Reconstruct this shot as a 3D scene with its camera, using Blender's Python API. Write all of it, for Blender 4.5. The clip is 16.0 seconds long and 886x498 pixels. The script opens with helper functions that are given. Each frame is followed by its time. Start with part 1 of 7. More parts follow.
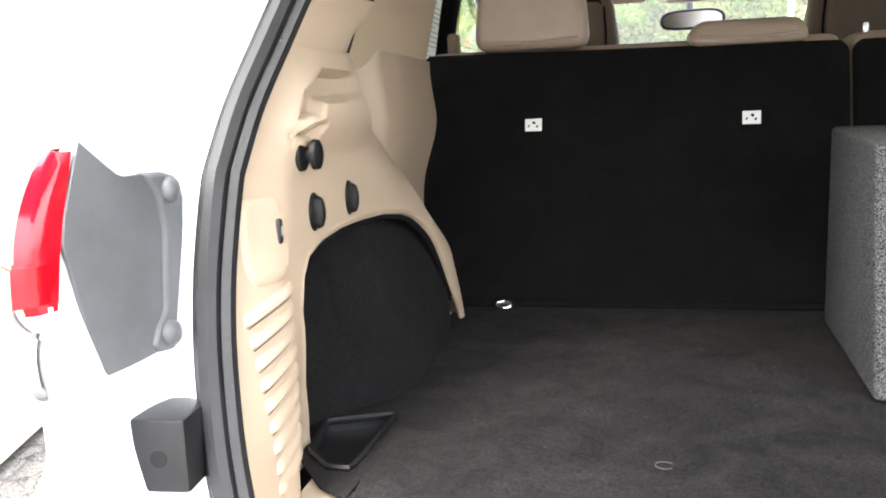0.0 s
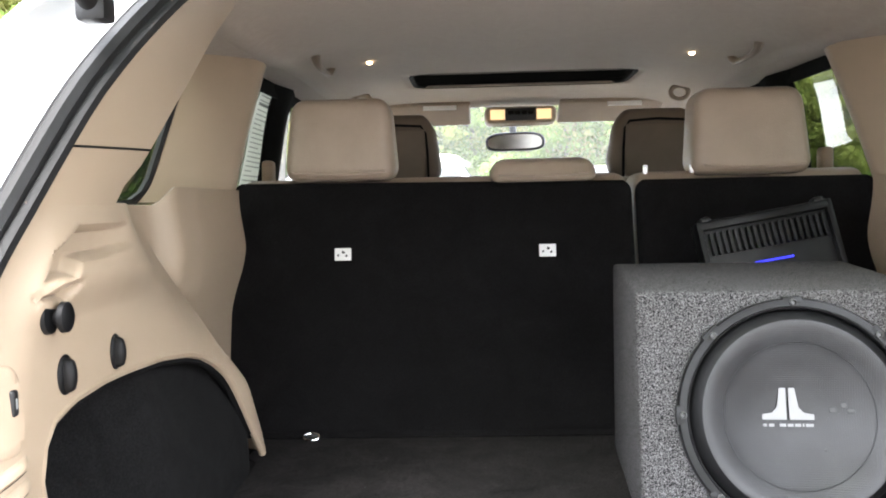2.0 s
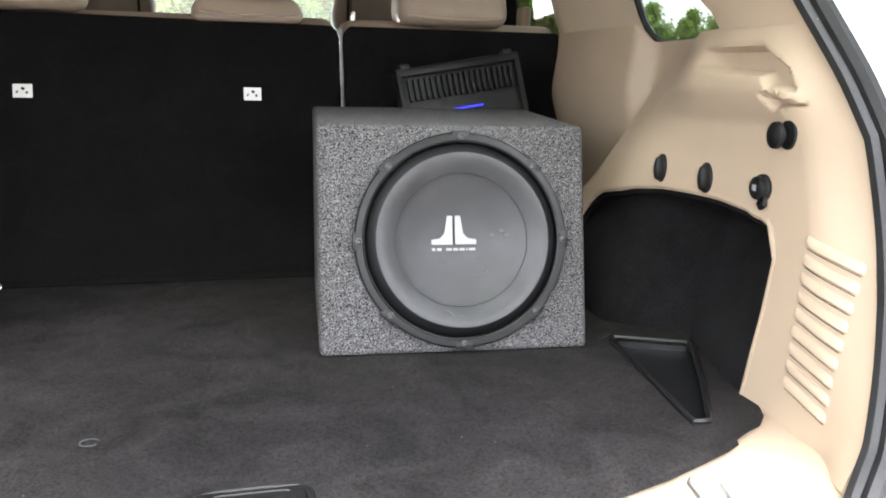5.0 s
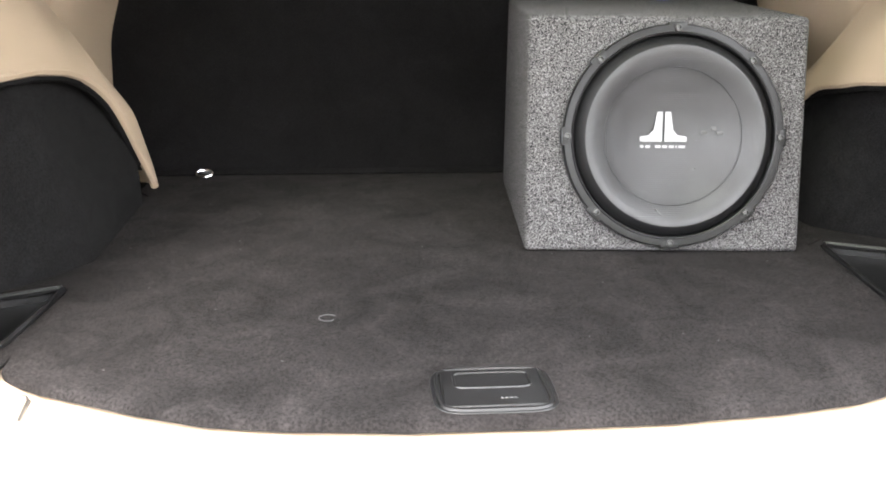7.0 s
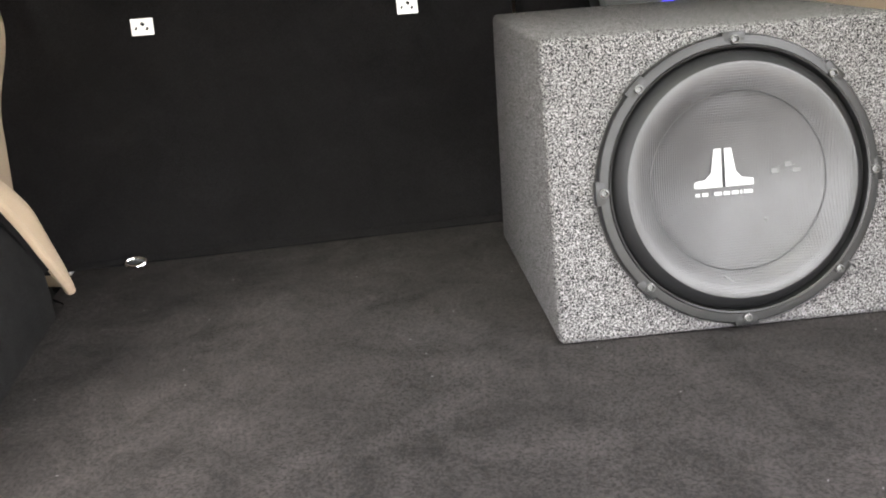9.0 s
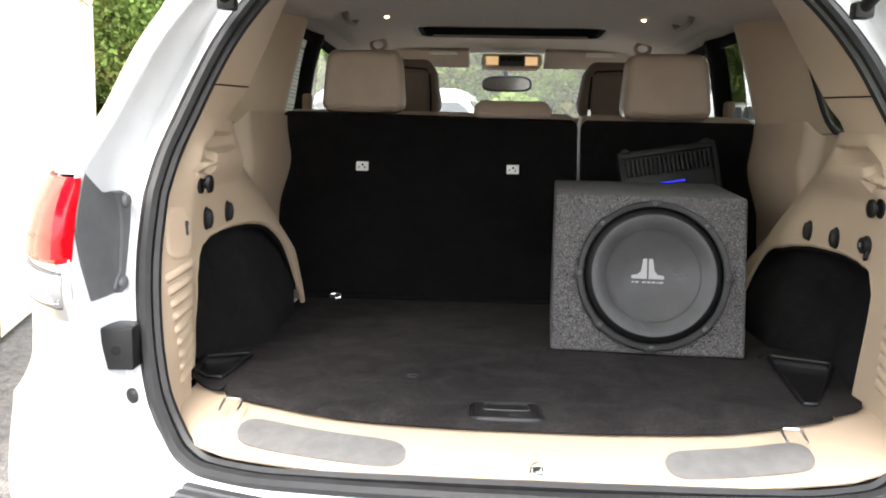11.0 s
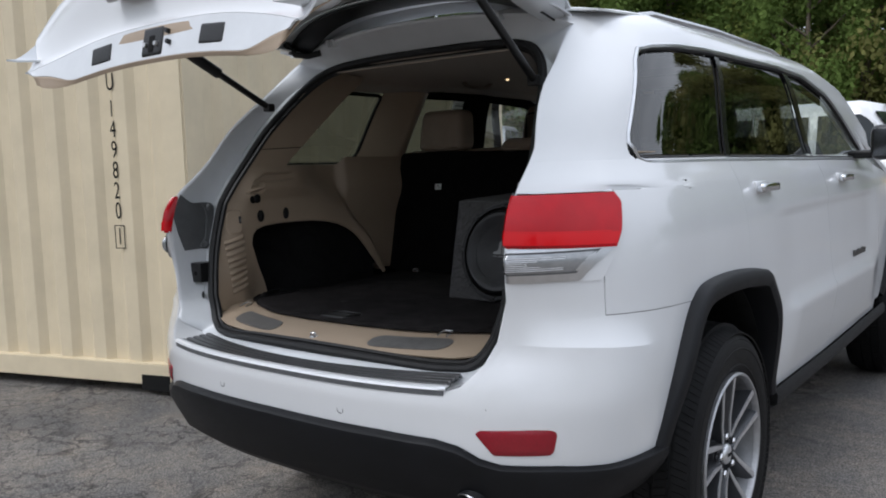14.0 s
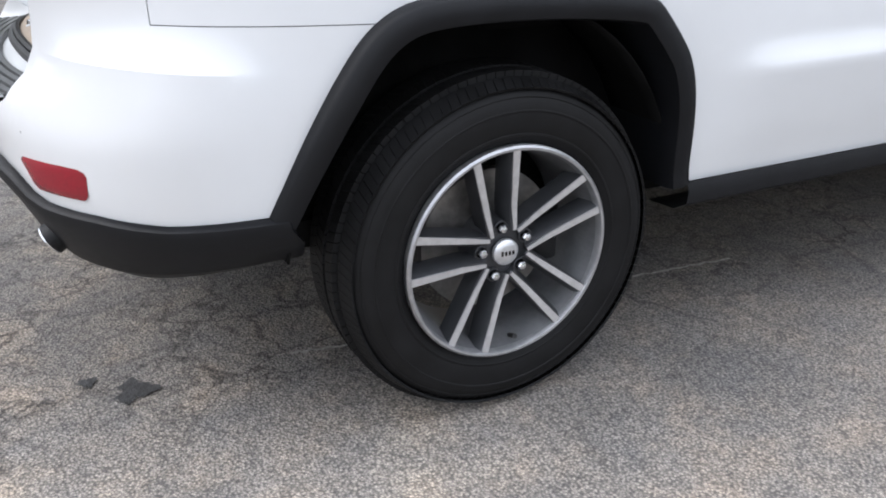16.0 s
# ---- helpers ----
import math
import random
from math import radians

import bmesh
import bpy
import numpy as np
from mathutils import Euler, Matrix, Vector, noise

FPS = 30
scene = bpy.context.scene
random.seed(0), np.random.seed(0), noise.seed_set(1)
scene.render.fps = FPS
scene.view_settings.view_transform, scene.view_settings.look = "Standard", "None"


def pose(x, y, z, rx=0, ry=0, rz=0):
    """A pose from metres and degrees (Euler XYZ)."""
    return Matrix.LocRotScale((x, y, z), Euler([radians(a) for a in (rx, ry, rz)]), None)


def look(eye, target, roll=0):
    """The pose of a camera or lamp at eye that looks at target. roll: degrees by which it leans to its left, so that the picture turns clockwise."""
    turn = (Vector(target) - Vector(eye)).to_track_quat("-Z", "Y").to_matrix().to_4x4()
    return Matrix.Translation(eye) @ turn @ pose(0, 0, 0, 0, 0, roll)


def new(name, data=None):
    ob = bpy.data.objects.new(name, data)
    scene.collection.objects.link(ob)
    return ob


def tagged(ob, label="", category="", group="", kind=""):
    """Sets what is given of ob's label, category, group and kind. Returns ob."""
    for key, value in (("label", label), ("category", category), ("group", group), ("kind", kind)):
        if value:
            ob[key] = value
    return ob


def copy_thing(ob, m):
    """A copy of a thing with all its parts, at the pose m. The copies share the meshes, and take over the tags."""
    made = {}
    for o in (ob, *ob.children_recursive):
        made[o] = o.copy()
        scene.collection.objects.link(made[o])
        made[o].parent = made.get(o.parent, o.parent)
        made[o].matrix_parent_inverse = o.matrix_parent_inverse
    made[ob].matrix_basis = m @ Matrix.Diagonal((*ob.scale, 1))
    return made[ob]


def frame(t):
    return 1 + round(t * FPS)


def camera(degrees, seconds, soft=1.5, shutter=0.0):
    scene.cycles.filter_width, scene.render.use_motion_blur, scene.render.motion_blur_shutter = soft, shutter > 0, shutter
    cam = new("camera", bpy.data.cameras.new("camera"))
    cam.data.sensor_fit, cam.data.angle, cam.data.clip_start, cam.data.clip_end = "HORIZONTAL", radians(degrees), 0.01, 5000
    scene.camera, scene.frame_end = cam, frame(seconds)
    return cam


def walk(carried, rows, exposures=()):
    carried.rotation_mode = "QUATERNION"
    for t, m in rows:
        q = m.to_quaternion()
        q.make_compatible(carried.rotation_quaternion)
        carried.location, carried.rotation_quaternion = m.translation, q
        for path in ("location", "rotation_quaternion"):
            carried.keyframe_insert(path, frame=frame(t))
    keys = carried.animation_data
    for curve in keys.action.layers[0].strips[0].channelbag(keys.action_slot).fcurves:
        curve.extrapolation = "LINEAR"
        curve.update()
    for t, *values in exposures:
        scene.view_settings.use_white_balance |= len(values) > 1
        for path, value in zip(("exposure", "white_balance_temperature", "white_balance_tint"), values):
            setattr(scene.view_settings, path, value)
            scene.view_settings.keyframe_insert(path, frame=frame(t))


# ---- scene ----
cam = camera(57.2, 16.0, soft=1.9)
PATH = [
    (0, (-0.245, -0.368, 1.208), (-0.673, 1.558, 0.884), -2.2),
    (0.5, (-0.219, -0.367, 1.241), (-0.653, 1.568, 0.984), -1.6),
    (1, (-0.196, -0.366, 1.259), (-0.542, 1.597, 1.092), -1.2),
    (1.5, (-0.164, -0.366, 1.268), (-0.388, 1.618, 1.148), -1.3),
    (2, (-0.146, -0.355, 1.272), (-0.23, 1.641, 1.169), -1.3),
    (2.5, (-0.117, -0.347, 1.273), (-0.054, 1.649, 1.17), -1.1),
    (3, (-0.095, -0.349, 1.272), (0.129, 1.635, 1.158), -0.9),
    (3.5, (-0.064, -0.343, 1.264), (0.289, 1.62, 1.11), -0.5),
    (4, (-0.043, -0.356, 1.251), (0.421, 1.577, 1.031), 0.2),
    (4.2, (-0.037, -0.365, 1.241), (0.46, 1.557, 0.997), 0.5),
    (6.3, (-0.098, -0.399, 1.195), (0.253, 1.463, 0.554), 1.1),
    (6.5, (-0.112, -0.393, 1.194), (0.184, 1.475, 0.546), 1.0),
    (7, (-0.144, -0.381, 1.201), (0.017, 1.508, 0.564), 0.5),
    (7.5, (-0.155, -0.365, 1.207), (-0.101, 1.542, 0.608), 0.3),
    (8, (-0.14, -0.306, 1.213), (-0.132, 1.603, 0.617), -0.1),
    (8.5, (-0.125, -0.2, 1.22), (-0.063, 1.699, 0.595), -2.6),
    (9, (-0.162, -0.084, 1.217), (0.095, 1.798, 0.59), -4.4),
    (9.5, (-0.173, -0.088, 1.227), (0.154, 1.792, 0.628), -3.0),
    (10, (-0.156, -0.303, 1.234), (-0.065, 1.638, 0.756), -1.4),
    (10.2, (-0.142, -0.429, 1.245), (-0.116, 1.532, 0.853), -0.3),
    (12.3, (0.356, -1.622, 1.26), (-0.024, 0.33, 1.046), -0.7),
    (12.5, (0.495, -1.669, 1.262), (0.016, 0.261, 1.047), -0.7),
    (13, (0.849, -1.647, 1.236), (0.081, 0.187, 1.029), -0.8),
    (13.5, (1.255, -1.548, 1.255), (0.214, 0.151, 1.088), -2.2),
    (14, (1.665, -1.395, 1.262), (0.44, 0.173, 1.062), -1.7),
    (14.5, (1.979, -1.098, 1.253), (0.621, 0.332, 0.915), -1.0),
    (15, (2.218, -0.725, 1.213), (0.804, 0.555, 0.611), -1.9),
    (15.3, (2.272, -0.477, 1.191), (0.795, 0.707, 0.546), -0.8),
    (15.5, (2.262, -0.295, 1.178), (0.723, 0.778, 0.485), -2.0),
    (16, (2.243, 0.132, 1.129), (0.617, 0.944, 0.294), -0.1),
]
EXPOSURES = [(0.0, 4.1, 6400, 11), (0.5, 3.9, 6480, 11), (1.0, 3.95, 6480, 11), (2.0, 4.14, 6300, 11), (3.0, 4.10, 6120, 11), (4.2, 4.15, 6080, 11), (5.2, 4.2, 6400, 11), (6.3, 4.2, 6600, 11),
             (7.0, 4.5, 6650, 11), (8.0, 4.82, 6760, 11), (9.0, 4.92, 6800, 11), (9.5, 4.95, 6800, 11), (10.0, 5.33, 6700, 11), (10.2, 5.1, 6700, 11), (11.3, 2.4, 6500, 11), (12.3, 0.50, 6250, 11), (14.0, 0.4, 6020, 11),
             (14.5, 0.62, 5880, 11), (15.0, 0.8, 6000, 11), (15.5, 0.9, 5950, 11), (16.0, 1.2, 6150, 12)]
walk(cam, [(t, look(eye, target, roll)) for t, eye, target, roll in PATH], EXPOSURES)

# ---- sky and sun (overcast) ----
world = bpy.data.worlds.new("overcast_sky")
scene.world = world
world.use_nodes = True
wn = world.node_tree.nodes
wl = world.node_tree.links
wn.clear()
sky = wn.new("ShaderNodeTexSky")
sky.sky_type, sky.sun_disc = "NISHITA", False
sky.sun_elevation, sky.sun_rotation = radians(52), radians(200)
sky.dust_density = 4.0
wcoord = wn.new("ShaderNodeTexCoord")
cloud = wn.new("ShaderNodeTexNoise")
cloud.inputs["Scale"].default_value, cloud.inputs["Detail"].default_value, cloud.inputs["Roughness"].default_value = 2.2, 8, 0.6
cloud_ramp = wn.new("ShaderNodeValToRGB")
cloud_ramp.color_ramp.elements[0].position, cloud_ramp.color_ramp.elements[1].position = 0.3, 0.72
cloud_ramp.color_ramp.elements[0].color, cloud_ramp.color_ramp.elements[1].color = (5.6, 5.9, 6.3, 1), (10.5, 10.6, 10.8, 1)
wmix = wn.new("ShaderNodeMixRGB")
wmix.inputs[0].default_value = 0.85
wbg = wn.new("ShaderNodeBackground")
wbg.inputs["Strength"].default_value = 0.1
wout = wn.new("ShaderNodeOutputWorld")
wl.new(wcoord.outputs["Generated"], cloud.inputs["Vector"])
wl.new(cloud.outputs["Fac"], cloud_ramp.inputs["Fac"])
wl.new(sky.outputs[0], wmix.inputs[1])
wl.new(cloud_ramp.outputs[0], wmix.inputs[2])
height = wn.new("ShaderNodeSeparateXYZ")
wl.new(wcoord.outputs["Generated"], height.inputs[0])
dome = wn.new("ShaderNodeMapRange")
dome.inputs["From Min"].default_value, dome.inputs["From Max"].default_value = 0.0, 0.9
dome.inputs["To Min"].default_value, dome.inputs["To Max"].default_value = 0.70, 1.45
wl.new(height.outputs["Z"], dome.inputs["Value"])
lift = wn.new("ShaderNodeVectorMath")
lift.operation = "MULTIPLY"
wl.new(wmix.outputs[0], lift.inputs[0])
wl.new(dome.outputs[0], lift.inputs[1])
wl.new(lift.outputs[0], wbg.inputs["Color"])
wl.new(wbg.outputs[0], wout.inputs["Surface"])
sun = new("sun", bpy.data.lights.new("sun", "SUN"))
sun.data.energy, sun.data.angle, sun.data.color = 0.9, radians(25), (1.0, 0.97, 0.93)
sun.matrix_world = look((-6, -16, 22), (0, 0, 0))


# ---- materials ----
def material(name, base, rough=0.5, metal=0.0, coat=0.0, spec=0.5, vary=0.0, scale=20.0, bump=0.0, bump_scale=200.0, sheen=0.0,
             base2=None, detail=4.0, spots=0.0, emit=None, emit_strength=0.0, rough_vary=0.0, spot_scale=0.09, ends=(0.36, 0.64)):
    m = bpy.data.materials.new(name)
    m.use_nodes = True
    n, l = m.node_tree.nodes, m.node_tree.links
    b = n["Principled BSDF"]
    b.inputs["Base Color"].default_value = (*base, 1)
    b.inputs["Roughness"].default_value, b.inputs["Metallic"].default_value = rough, metal
    b.inputs["Coat Weight"].default_value, b.inputs["Coat Roughness"].default_value = coat, 0.04
    b.inputs["Specular IOR Level"].default_value = spec
    b.inputs["Sheen Weight"].default_value = sheen
    b.inputs["Sheen Roughness"].default_value = 0.5
    co = n.new("ShaderNodeTexCoord")
    if vary or base2:
        t = n.new("ShaderNodeTexNoise")
        t.inputs["Scale"].default_value, t.inputs["Detail"].default_value, t.inputs["Roughness"].default_value = scale, detail, 0.62
        l.new(co.outputs["Object"], t.inputs["Vector"])
        r = n.new("ShaderNodeValToRGB")
        lo = base2 or tuple(c * (1 - vary) for c in base)
        hi = base if base2 else tuple(min(1, c * (1 + vary)) for c in base)
        r.color_ramp.elements[0].position, r.color_ramp.elements[1].position = ends
        r.color_ramp.elements[0].color, r.color_ramp.elements[1].color = (*lo, 1), (*hi, 1)
        l.new(t.outputs["Fac"], r.inputs["Fac"])
        last = r.outputs[0]
        if spots:
            t2 = n.new("ShaderNodeTexNoise")
            t2.inputs["Scale"].default_value, t2.inputs["Detail"].default_value = scale * spot_scale, 8
            l.new(co.outputs["Object"], t2.inputs["Vector"])
            t2.inputs["Distortion"].default_value, t2.inputs["Roughness"].default_value = 0.8, 0.66
            mr = n.new("ShaderNodeMapRange")
            mr.inputs["From Min"].default_value, mr.inputs["From Max"].default_value = 0.3, 0.7
            mr.inputs["To Min"].default_value, mr.inputs["To Max"].default_value = 1 - spots, 1 + spots
            l.new(t2.outputs["Fac"], mr.inputs["Value"])
            mx = n.new("ShaderNodeVectorMath")
            mx.operation = "MULTIPLY"
            l.new(last, mx.inputs[0])
            l.new(mr.outputs[0], mx.inputs[1])
            last = mx.outputs[0]
        l.new(last, b.inputs["Base Color"])
        if rough_vary:
            rr = n.new("ShaderNodeMapRange")
            rr.inputs["To Min"].default_value, rr.inputs["To Max"].default_value = rough - rough_vary, rough + rough_vary
            l.new(t.outputs["Fac"], rr.inputs["Value"])
            l.new(rr.outputs[0], b.inputs["Roughness"])
    if bump:
        t3 = n.new("ShaderNodeTexNoise")
        t3.inputs["Scale"].default_value, t3.inputs["Detail"].default_value = bump_scale, 3
        l.new(co.outputs["Object"], t3.inputs["Vector"])
        bp = n.new("ShaderNodeBump")
        bp.inputs["Strength"].default_value, bp.inputs["Distance"].default_value = bump, 0.003
        l.new(t3.outputs["Fac"], bp.inputs["Height"])
        l.new(bp.outputs[0], b.inputs["Normal"])
    if emit:
        b.inputs["Emission Color"].default_value = (*emit, 1)
        b.inputs["Emission Strength"].default_value = emit_strength
    return m


def glass_material(name, tint, gloss=1.0, rough=0.0, glare=0.0):
    m = bpy.data.materials.new(name)
    m.use_nodes = True
    n, l = m.node_tree.nodes, m.node_tree.links
    n.clear()
    tr = n.new("ShaderNodeBsdfTransparent")
    tr.inputs[0].default_value = (*tint, 1)
    gl = n.new("ShaderNodeBsdfGlossy")
    gl.inputs["Roughness"].default_value = rough
    lw = n.new("ShaderNodeLayerWeight")
    lw.inputs["Blend"].default_value = 0.5
    pw = n.new("ShaderNodeMath")
    pw.operation = "POWER"
    pw.inputs[1].default_value = 4.0
    l.new(lw.outputs["Facing"], pw.inputs[0])
    fr = n.new("ShaderNodeMapRange")
    fr.inputs["To Min"].default_value, fr.inputs["To Max"].default_value = 0.06 * gloss, 1.0
    l.new(pw.outputs[0], fr.inputs["Value"])
    mx, out = n.new("ShaderNodeMixShader"), n.new("ShaderNodeOutputMaterial")
    l.new(fr.outputs[0], mx.inputs[0])
    # translucent share put in to imitate glare that veils the view through the glass
    film = n.new("ShaderNodeMixShader")
    film.inputs[0].default_value = glare
    haze = n.new("ShaderNodeBsdfTranslucent")
    haze.inputs[0].default_value = (0.8, 0.8, 0.78, 1)
    l.new(tr.outputs[0], film.inputs[1])
    l.new(haze.outputs[0], film.inputs[2])
    l.new(film.outputs[0] if glare else tr.outputs[0], mx.inputs[1])
    l.new(gl.outputs[0], mx.inputs[2])
    l.new(mx.outputs[0], out.inputs[0])
    return m


def paper_material(name, base):
    """Thin paper that lets some daylight through."""
    m = material(name, base, 0.7, vary=0.04, scale=30)
    n, l = m.node_tree.nodes, m.node_tree.links
    t, x = n.new("ShaderNodeBsdfTranslucent"), n.new("ShaderNodeMixShader")
    t.inputs["Color"].default_value, x.inputs["Fac"].default_value = (*base, 1), 0.45
    l.new(n["Principled BSDF"].outputs[0], x.inputs[1])
    l.new(t.outputs[0], x.inputs[2])
    l.new(x.outputs[0], n["Material Output"].inputs["Surface"])
    return m


def leaf_material(name, base):
    m = bpy.data.materials.new(name)
    m.use_nodes = True
    n, l = m.node_tree.nodes, m.node_tree.links
    n.clear()
    co, t, r = n.new("ShaderNodeTexCoord"), n.new("ShaderNodeTexNoise"), n.new("ShaderNodeValToRGB")
    t.inputs["Scale"].default_value, t.inputs["Detail"].default_value = 0.8, 5
    r.color_ramp.elements[0].position, r.color_ramp.elements[1].position = 0.35, 0.65
    r.color_ramp.elements[0].color = (*[c * 0.75 for c in base], 1)
    r.color_ramp.elements[1].color = (*[c * 1.25 for c in base], 1)
    d, s, mx, out = n.new("ShaderNodeBsdfDiffuse"), n.new("ShaderNodeBsdfTranslucent"), n.new("ShaderNodeMixShader"), n.new("ShaderNodeOutputMaterial")
    mx.inputs[0].default_value = 0.5
    l.new(co.outputs["Object"], t.inputs["Vector"])
    l.new(t.outputs["Fac"], r.inputs["Fac"])
    l.new(r.outputs[0], d.inputs[0])
    l.new(r.outputs[0], s.inputs[0])
    l.new(d.outputs[0], mx.inputs[1])
    l.new(s.outputs[0], mx.inputs[2])
    l.new(mx.outputs[0], out.inputs[0])
    return m


PAINT = material("white_car_paint", (0.68, 0.69, 0.70), 0.32, coat=1.0, vary=0.015, scale=3)
JAMB = material("white_jamb_paint", (0.62, 0.64, 0.66), 0.4, coat=0.4, vary=0.05, scale=6)
CLAD = material("black_grained_plastic", (0.0052, 0.0057, 0.0072), 0.5, spec=0.25, vary=0.2, scale=9, bump=0.25, bump_scale=700)
PAD = material("black_step_rubber", (0.034, 0.035, 0.037), 0.33, spec=0.6, vary=0.2, scale=20, bump=0.1, bump_scale=600)
FLANGE = material("grey_lamp_flange", (0.085, 0.088, 0.092), 0.55, vary=0.12, scale=15, bump=0.1, bump_scale=500)
GLOSS_BLACK = material("gloss_black_trim", (0.008, 0.008, 0.009), 0.12)
RUBBER = material("black_rubber_seal", (0.0095, 0.0095, 0.010), 0.5, spec=0.35, vary=0.2, scale=30, bump=0.15, bump_scale=300)
TYRE = material("tyre_rubber", (0.0058, 0.0058, 0.0062), 0.6, spec=0.22, vary=0.3, scale=14, bump=0.3, bump_scale=400, rough_vary=0.1)
CHROME = material("chrome", (0.75, 0.76, 0.78), 0.12, metal=1.0)
SATIN = material("satin_aluminium_trim", (0.62, 0.63, 0.65), 0.28, metal=1.0, vary=0.05, scale=40)
BRIGHT = material("brushed_bright_strip", (0.85, 0.86, 0.88), 0.35, metal=0.35, vary=0.02, scale=4)
STEEL = material("steel", (0.5, 0.5, 0.5), 0.35, metal=1.0, vary=0.2, scale=30)
RIM_LIP = material("worn_rim_lip", (0.42, 0.425, 0.44), 0.4, metal=0.8, vary=0.12, scale=40)
MACHINED = material("machined_wheel_face", (0.66, 0.67, 0.69), 0.33, metal=0.8, vary=0.08, scale=60)
WHEEL_GREY = material("wheel_grey_paint", (0.055, 0.057, 0.062), 0.36, metal=0.5, vary=0.1, scale=20)
WHEEL_SILVER = material("wheel_barrel_silver", (0.26, 0.265, 0.275), 0.42, metal=0.65, vary=0.2, scale=12)
DISC = material("brake_disc", (0.22, 0.21, 0.2), 0.45, metal=0.8, vary=0.25, scale=25)
BEIGE = material("beige_trim_plastic", (0.35, 0.272, 0.196), 0.5, vary=0.03, scale=5, bump=0.18, bump_scale=900)
LEATHER = material("beige_leather", (0.305, 0.24, 0.185), 0.42, vary=0.06, scale=12, bump=0.35, bump_scale=420)
LEATHER_BACK = material("taupe_seat_leather", (0.20, 0.155, 0.118), 0.5, vary=0.06, scale=12, bump=0.3, bump_scale=420)
LINER = material("beige_headliner_cloth", (0.335, 0.275, 0.222), 0.9, vary=0.05, scale=60, bump=0.2, bump_scale=1200, sheen=0.2)
CARPET = material("black_trunk_carpet", (0.0075, 0.0071, 0.0074), 0.95, spec=0.03, vary=0.35, scale=420, bump=0.7, bump_scale=1100, sheen=0.01, spots=0.3, spot_scale=0.03)
POCKET_CARPET = material("charcoal_pocket_carpet", (0.0098, 0.0095, 0.0098), 0.95, spec=0.03, vary=0.35, scale=420, bump=0.7, bump_scale=1100, sheen=0.01, spots=0.3, spot_scale=0.04)
FLOOR_CARPET = material("charcoal_floor_carpet", (0.0172, 0.0153, 0.0152), 0.95, spec=0.05, vary=0.5, scale=340, bump=0.8, bump_scale=1200, sheen=0.012, spots=0.5, spot_scale=0.032)
BOX_CARPET = material("speckled_grey_box_carpet", (0.150, 0.146, 0.148), 0.95, spec=0.05, scale=560, ends=(0.39, 0.64), base2=(0.003, 0.0028, 0.0032), bump=0.8, bump_scale=600, sheen=0.02, detail=3, spots=0.12)
BLACK_PLASTIC = material("black_plastic", (0.009, 0.009, 0.0095), 0.38, spec=0.35, vary=0.15, scale=30, bump=0.08, bump_scale=900)
HOOK_BLACK = material("dull_black_hook_plastic", (0.0045, 0.0045, 0.005), 0.5, spec=0.22)
DARK_STRIP = material("dark_grey_sill_strip", (0.115, 0.112, 0.108), 0.34, spec=0.7, vary=0.15, scale=40, bump=0.15, bump_scale=500)
FRAME_PLASTIC = material("speaker_frame_plastic", (0.009, 0.009, 0.0095), 0.34, spec=0.22, vary=0.15, scale=30)
CONE = material("speaker_cone", (0.023, 0.023, 0.025), 0.40, spec=0.42, vary=0.15, scale=24, spots=0.3)
SURROUND = material("speaker_rubber_surround", (0.0065, 0.0065, 0.007), 0.5, spec=0.15)
DARK_SCREW = material("blackened_screw", (0.03, 0.03, 0.03), 0.35)
LOGO_DUST = material("pale_dust_scuff", (0.06, 0.06, 0.062), 0.8)
LOGO = material("silver_logo_print", (0.20, 0.20, 0.205), 0.5)
WHITE_LABEL = material("white_paper_label", (0.78, 0.78, 0.77), 0.6)
SHEET_PAPER = paper_material("thin_white_paper", (0.75, 0.75, 0.73))
INK = material("black_print", (0.012, 0.012, 0.012), 0.8, spec=0.1)
GREY_INK = material("grey_print", (0.33, 0.33, 0.33), 0.6)
RED_INK = material("red_print", (0.55, 0.02, 0.03), 0.5)
RED_LENS = material("red_lamp_lens", (0.44, 0.003, 0.010), 0.14, coat=0.15, spec=0.3, vary=0.12, scale=7)
RED_DEEP = material("deep_red_lamp_band", (0.64, 0.003, 0.008), 0.12, coat=0.15, spec=0.3)
RED_REFLECTOR = material("red_reflector", (0.22, 0.003, 0.012), 0.22, coat=0.3, vary=0.08, scale=200)
CLEAR_RIB = material("clear_rib", (0.75, 0.76, 0.78), 0.2, coat=0.8, vary=0.1, scale=60)
CLEAR_LENS = material("clear_lamp_lens", (0.30, 0.31, 0.32), 0.15, metal=0.6, coat=1.0, vary=0.15, scale=30)
GLASS_TINT = glass_material("tinted_privacy_glass", (0.15, 0.165, 0.145), gloss=1.8)
GLASS_CLEAR = glass_material("clear_windscreen_glass", (0.86, 0.90, 0.87), glare=0.035)
MIRROR_GLASS = material("mirror_glass", (0.12, 0.125, 0.13), 0.2, metal=1.0)
INNER_MIRROR = material("inside_mirror_glass", (0.6, 0.62, 0.62), 0.16, metal=1.0)
BLUE_LED = material("blue_led_strip", (0.05, 0.05, 0.9), 0.4, emit=(0.03, 0.03, 1.0), emit_strength=0.13)
WARM_LAMP = material("warm_map_lamp_lens", (0.9, 0.75, 0.5), 0.3, emit=(1.0, 0.62, 0.28), emit_strength=0.07)
DOME = material("warm_dome_lens", (0.9, 0.8, 0.6), 0.3, emit=(1.0, 0.72, 0.4), emit_strength=1.2)
UNDER = material("dark_underbody", (0.007, 0.007, 0.007), 0.95, spec=0.05, vary=0.3, scale=8)
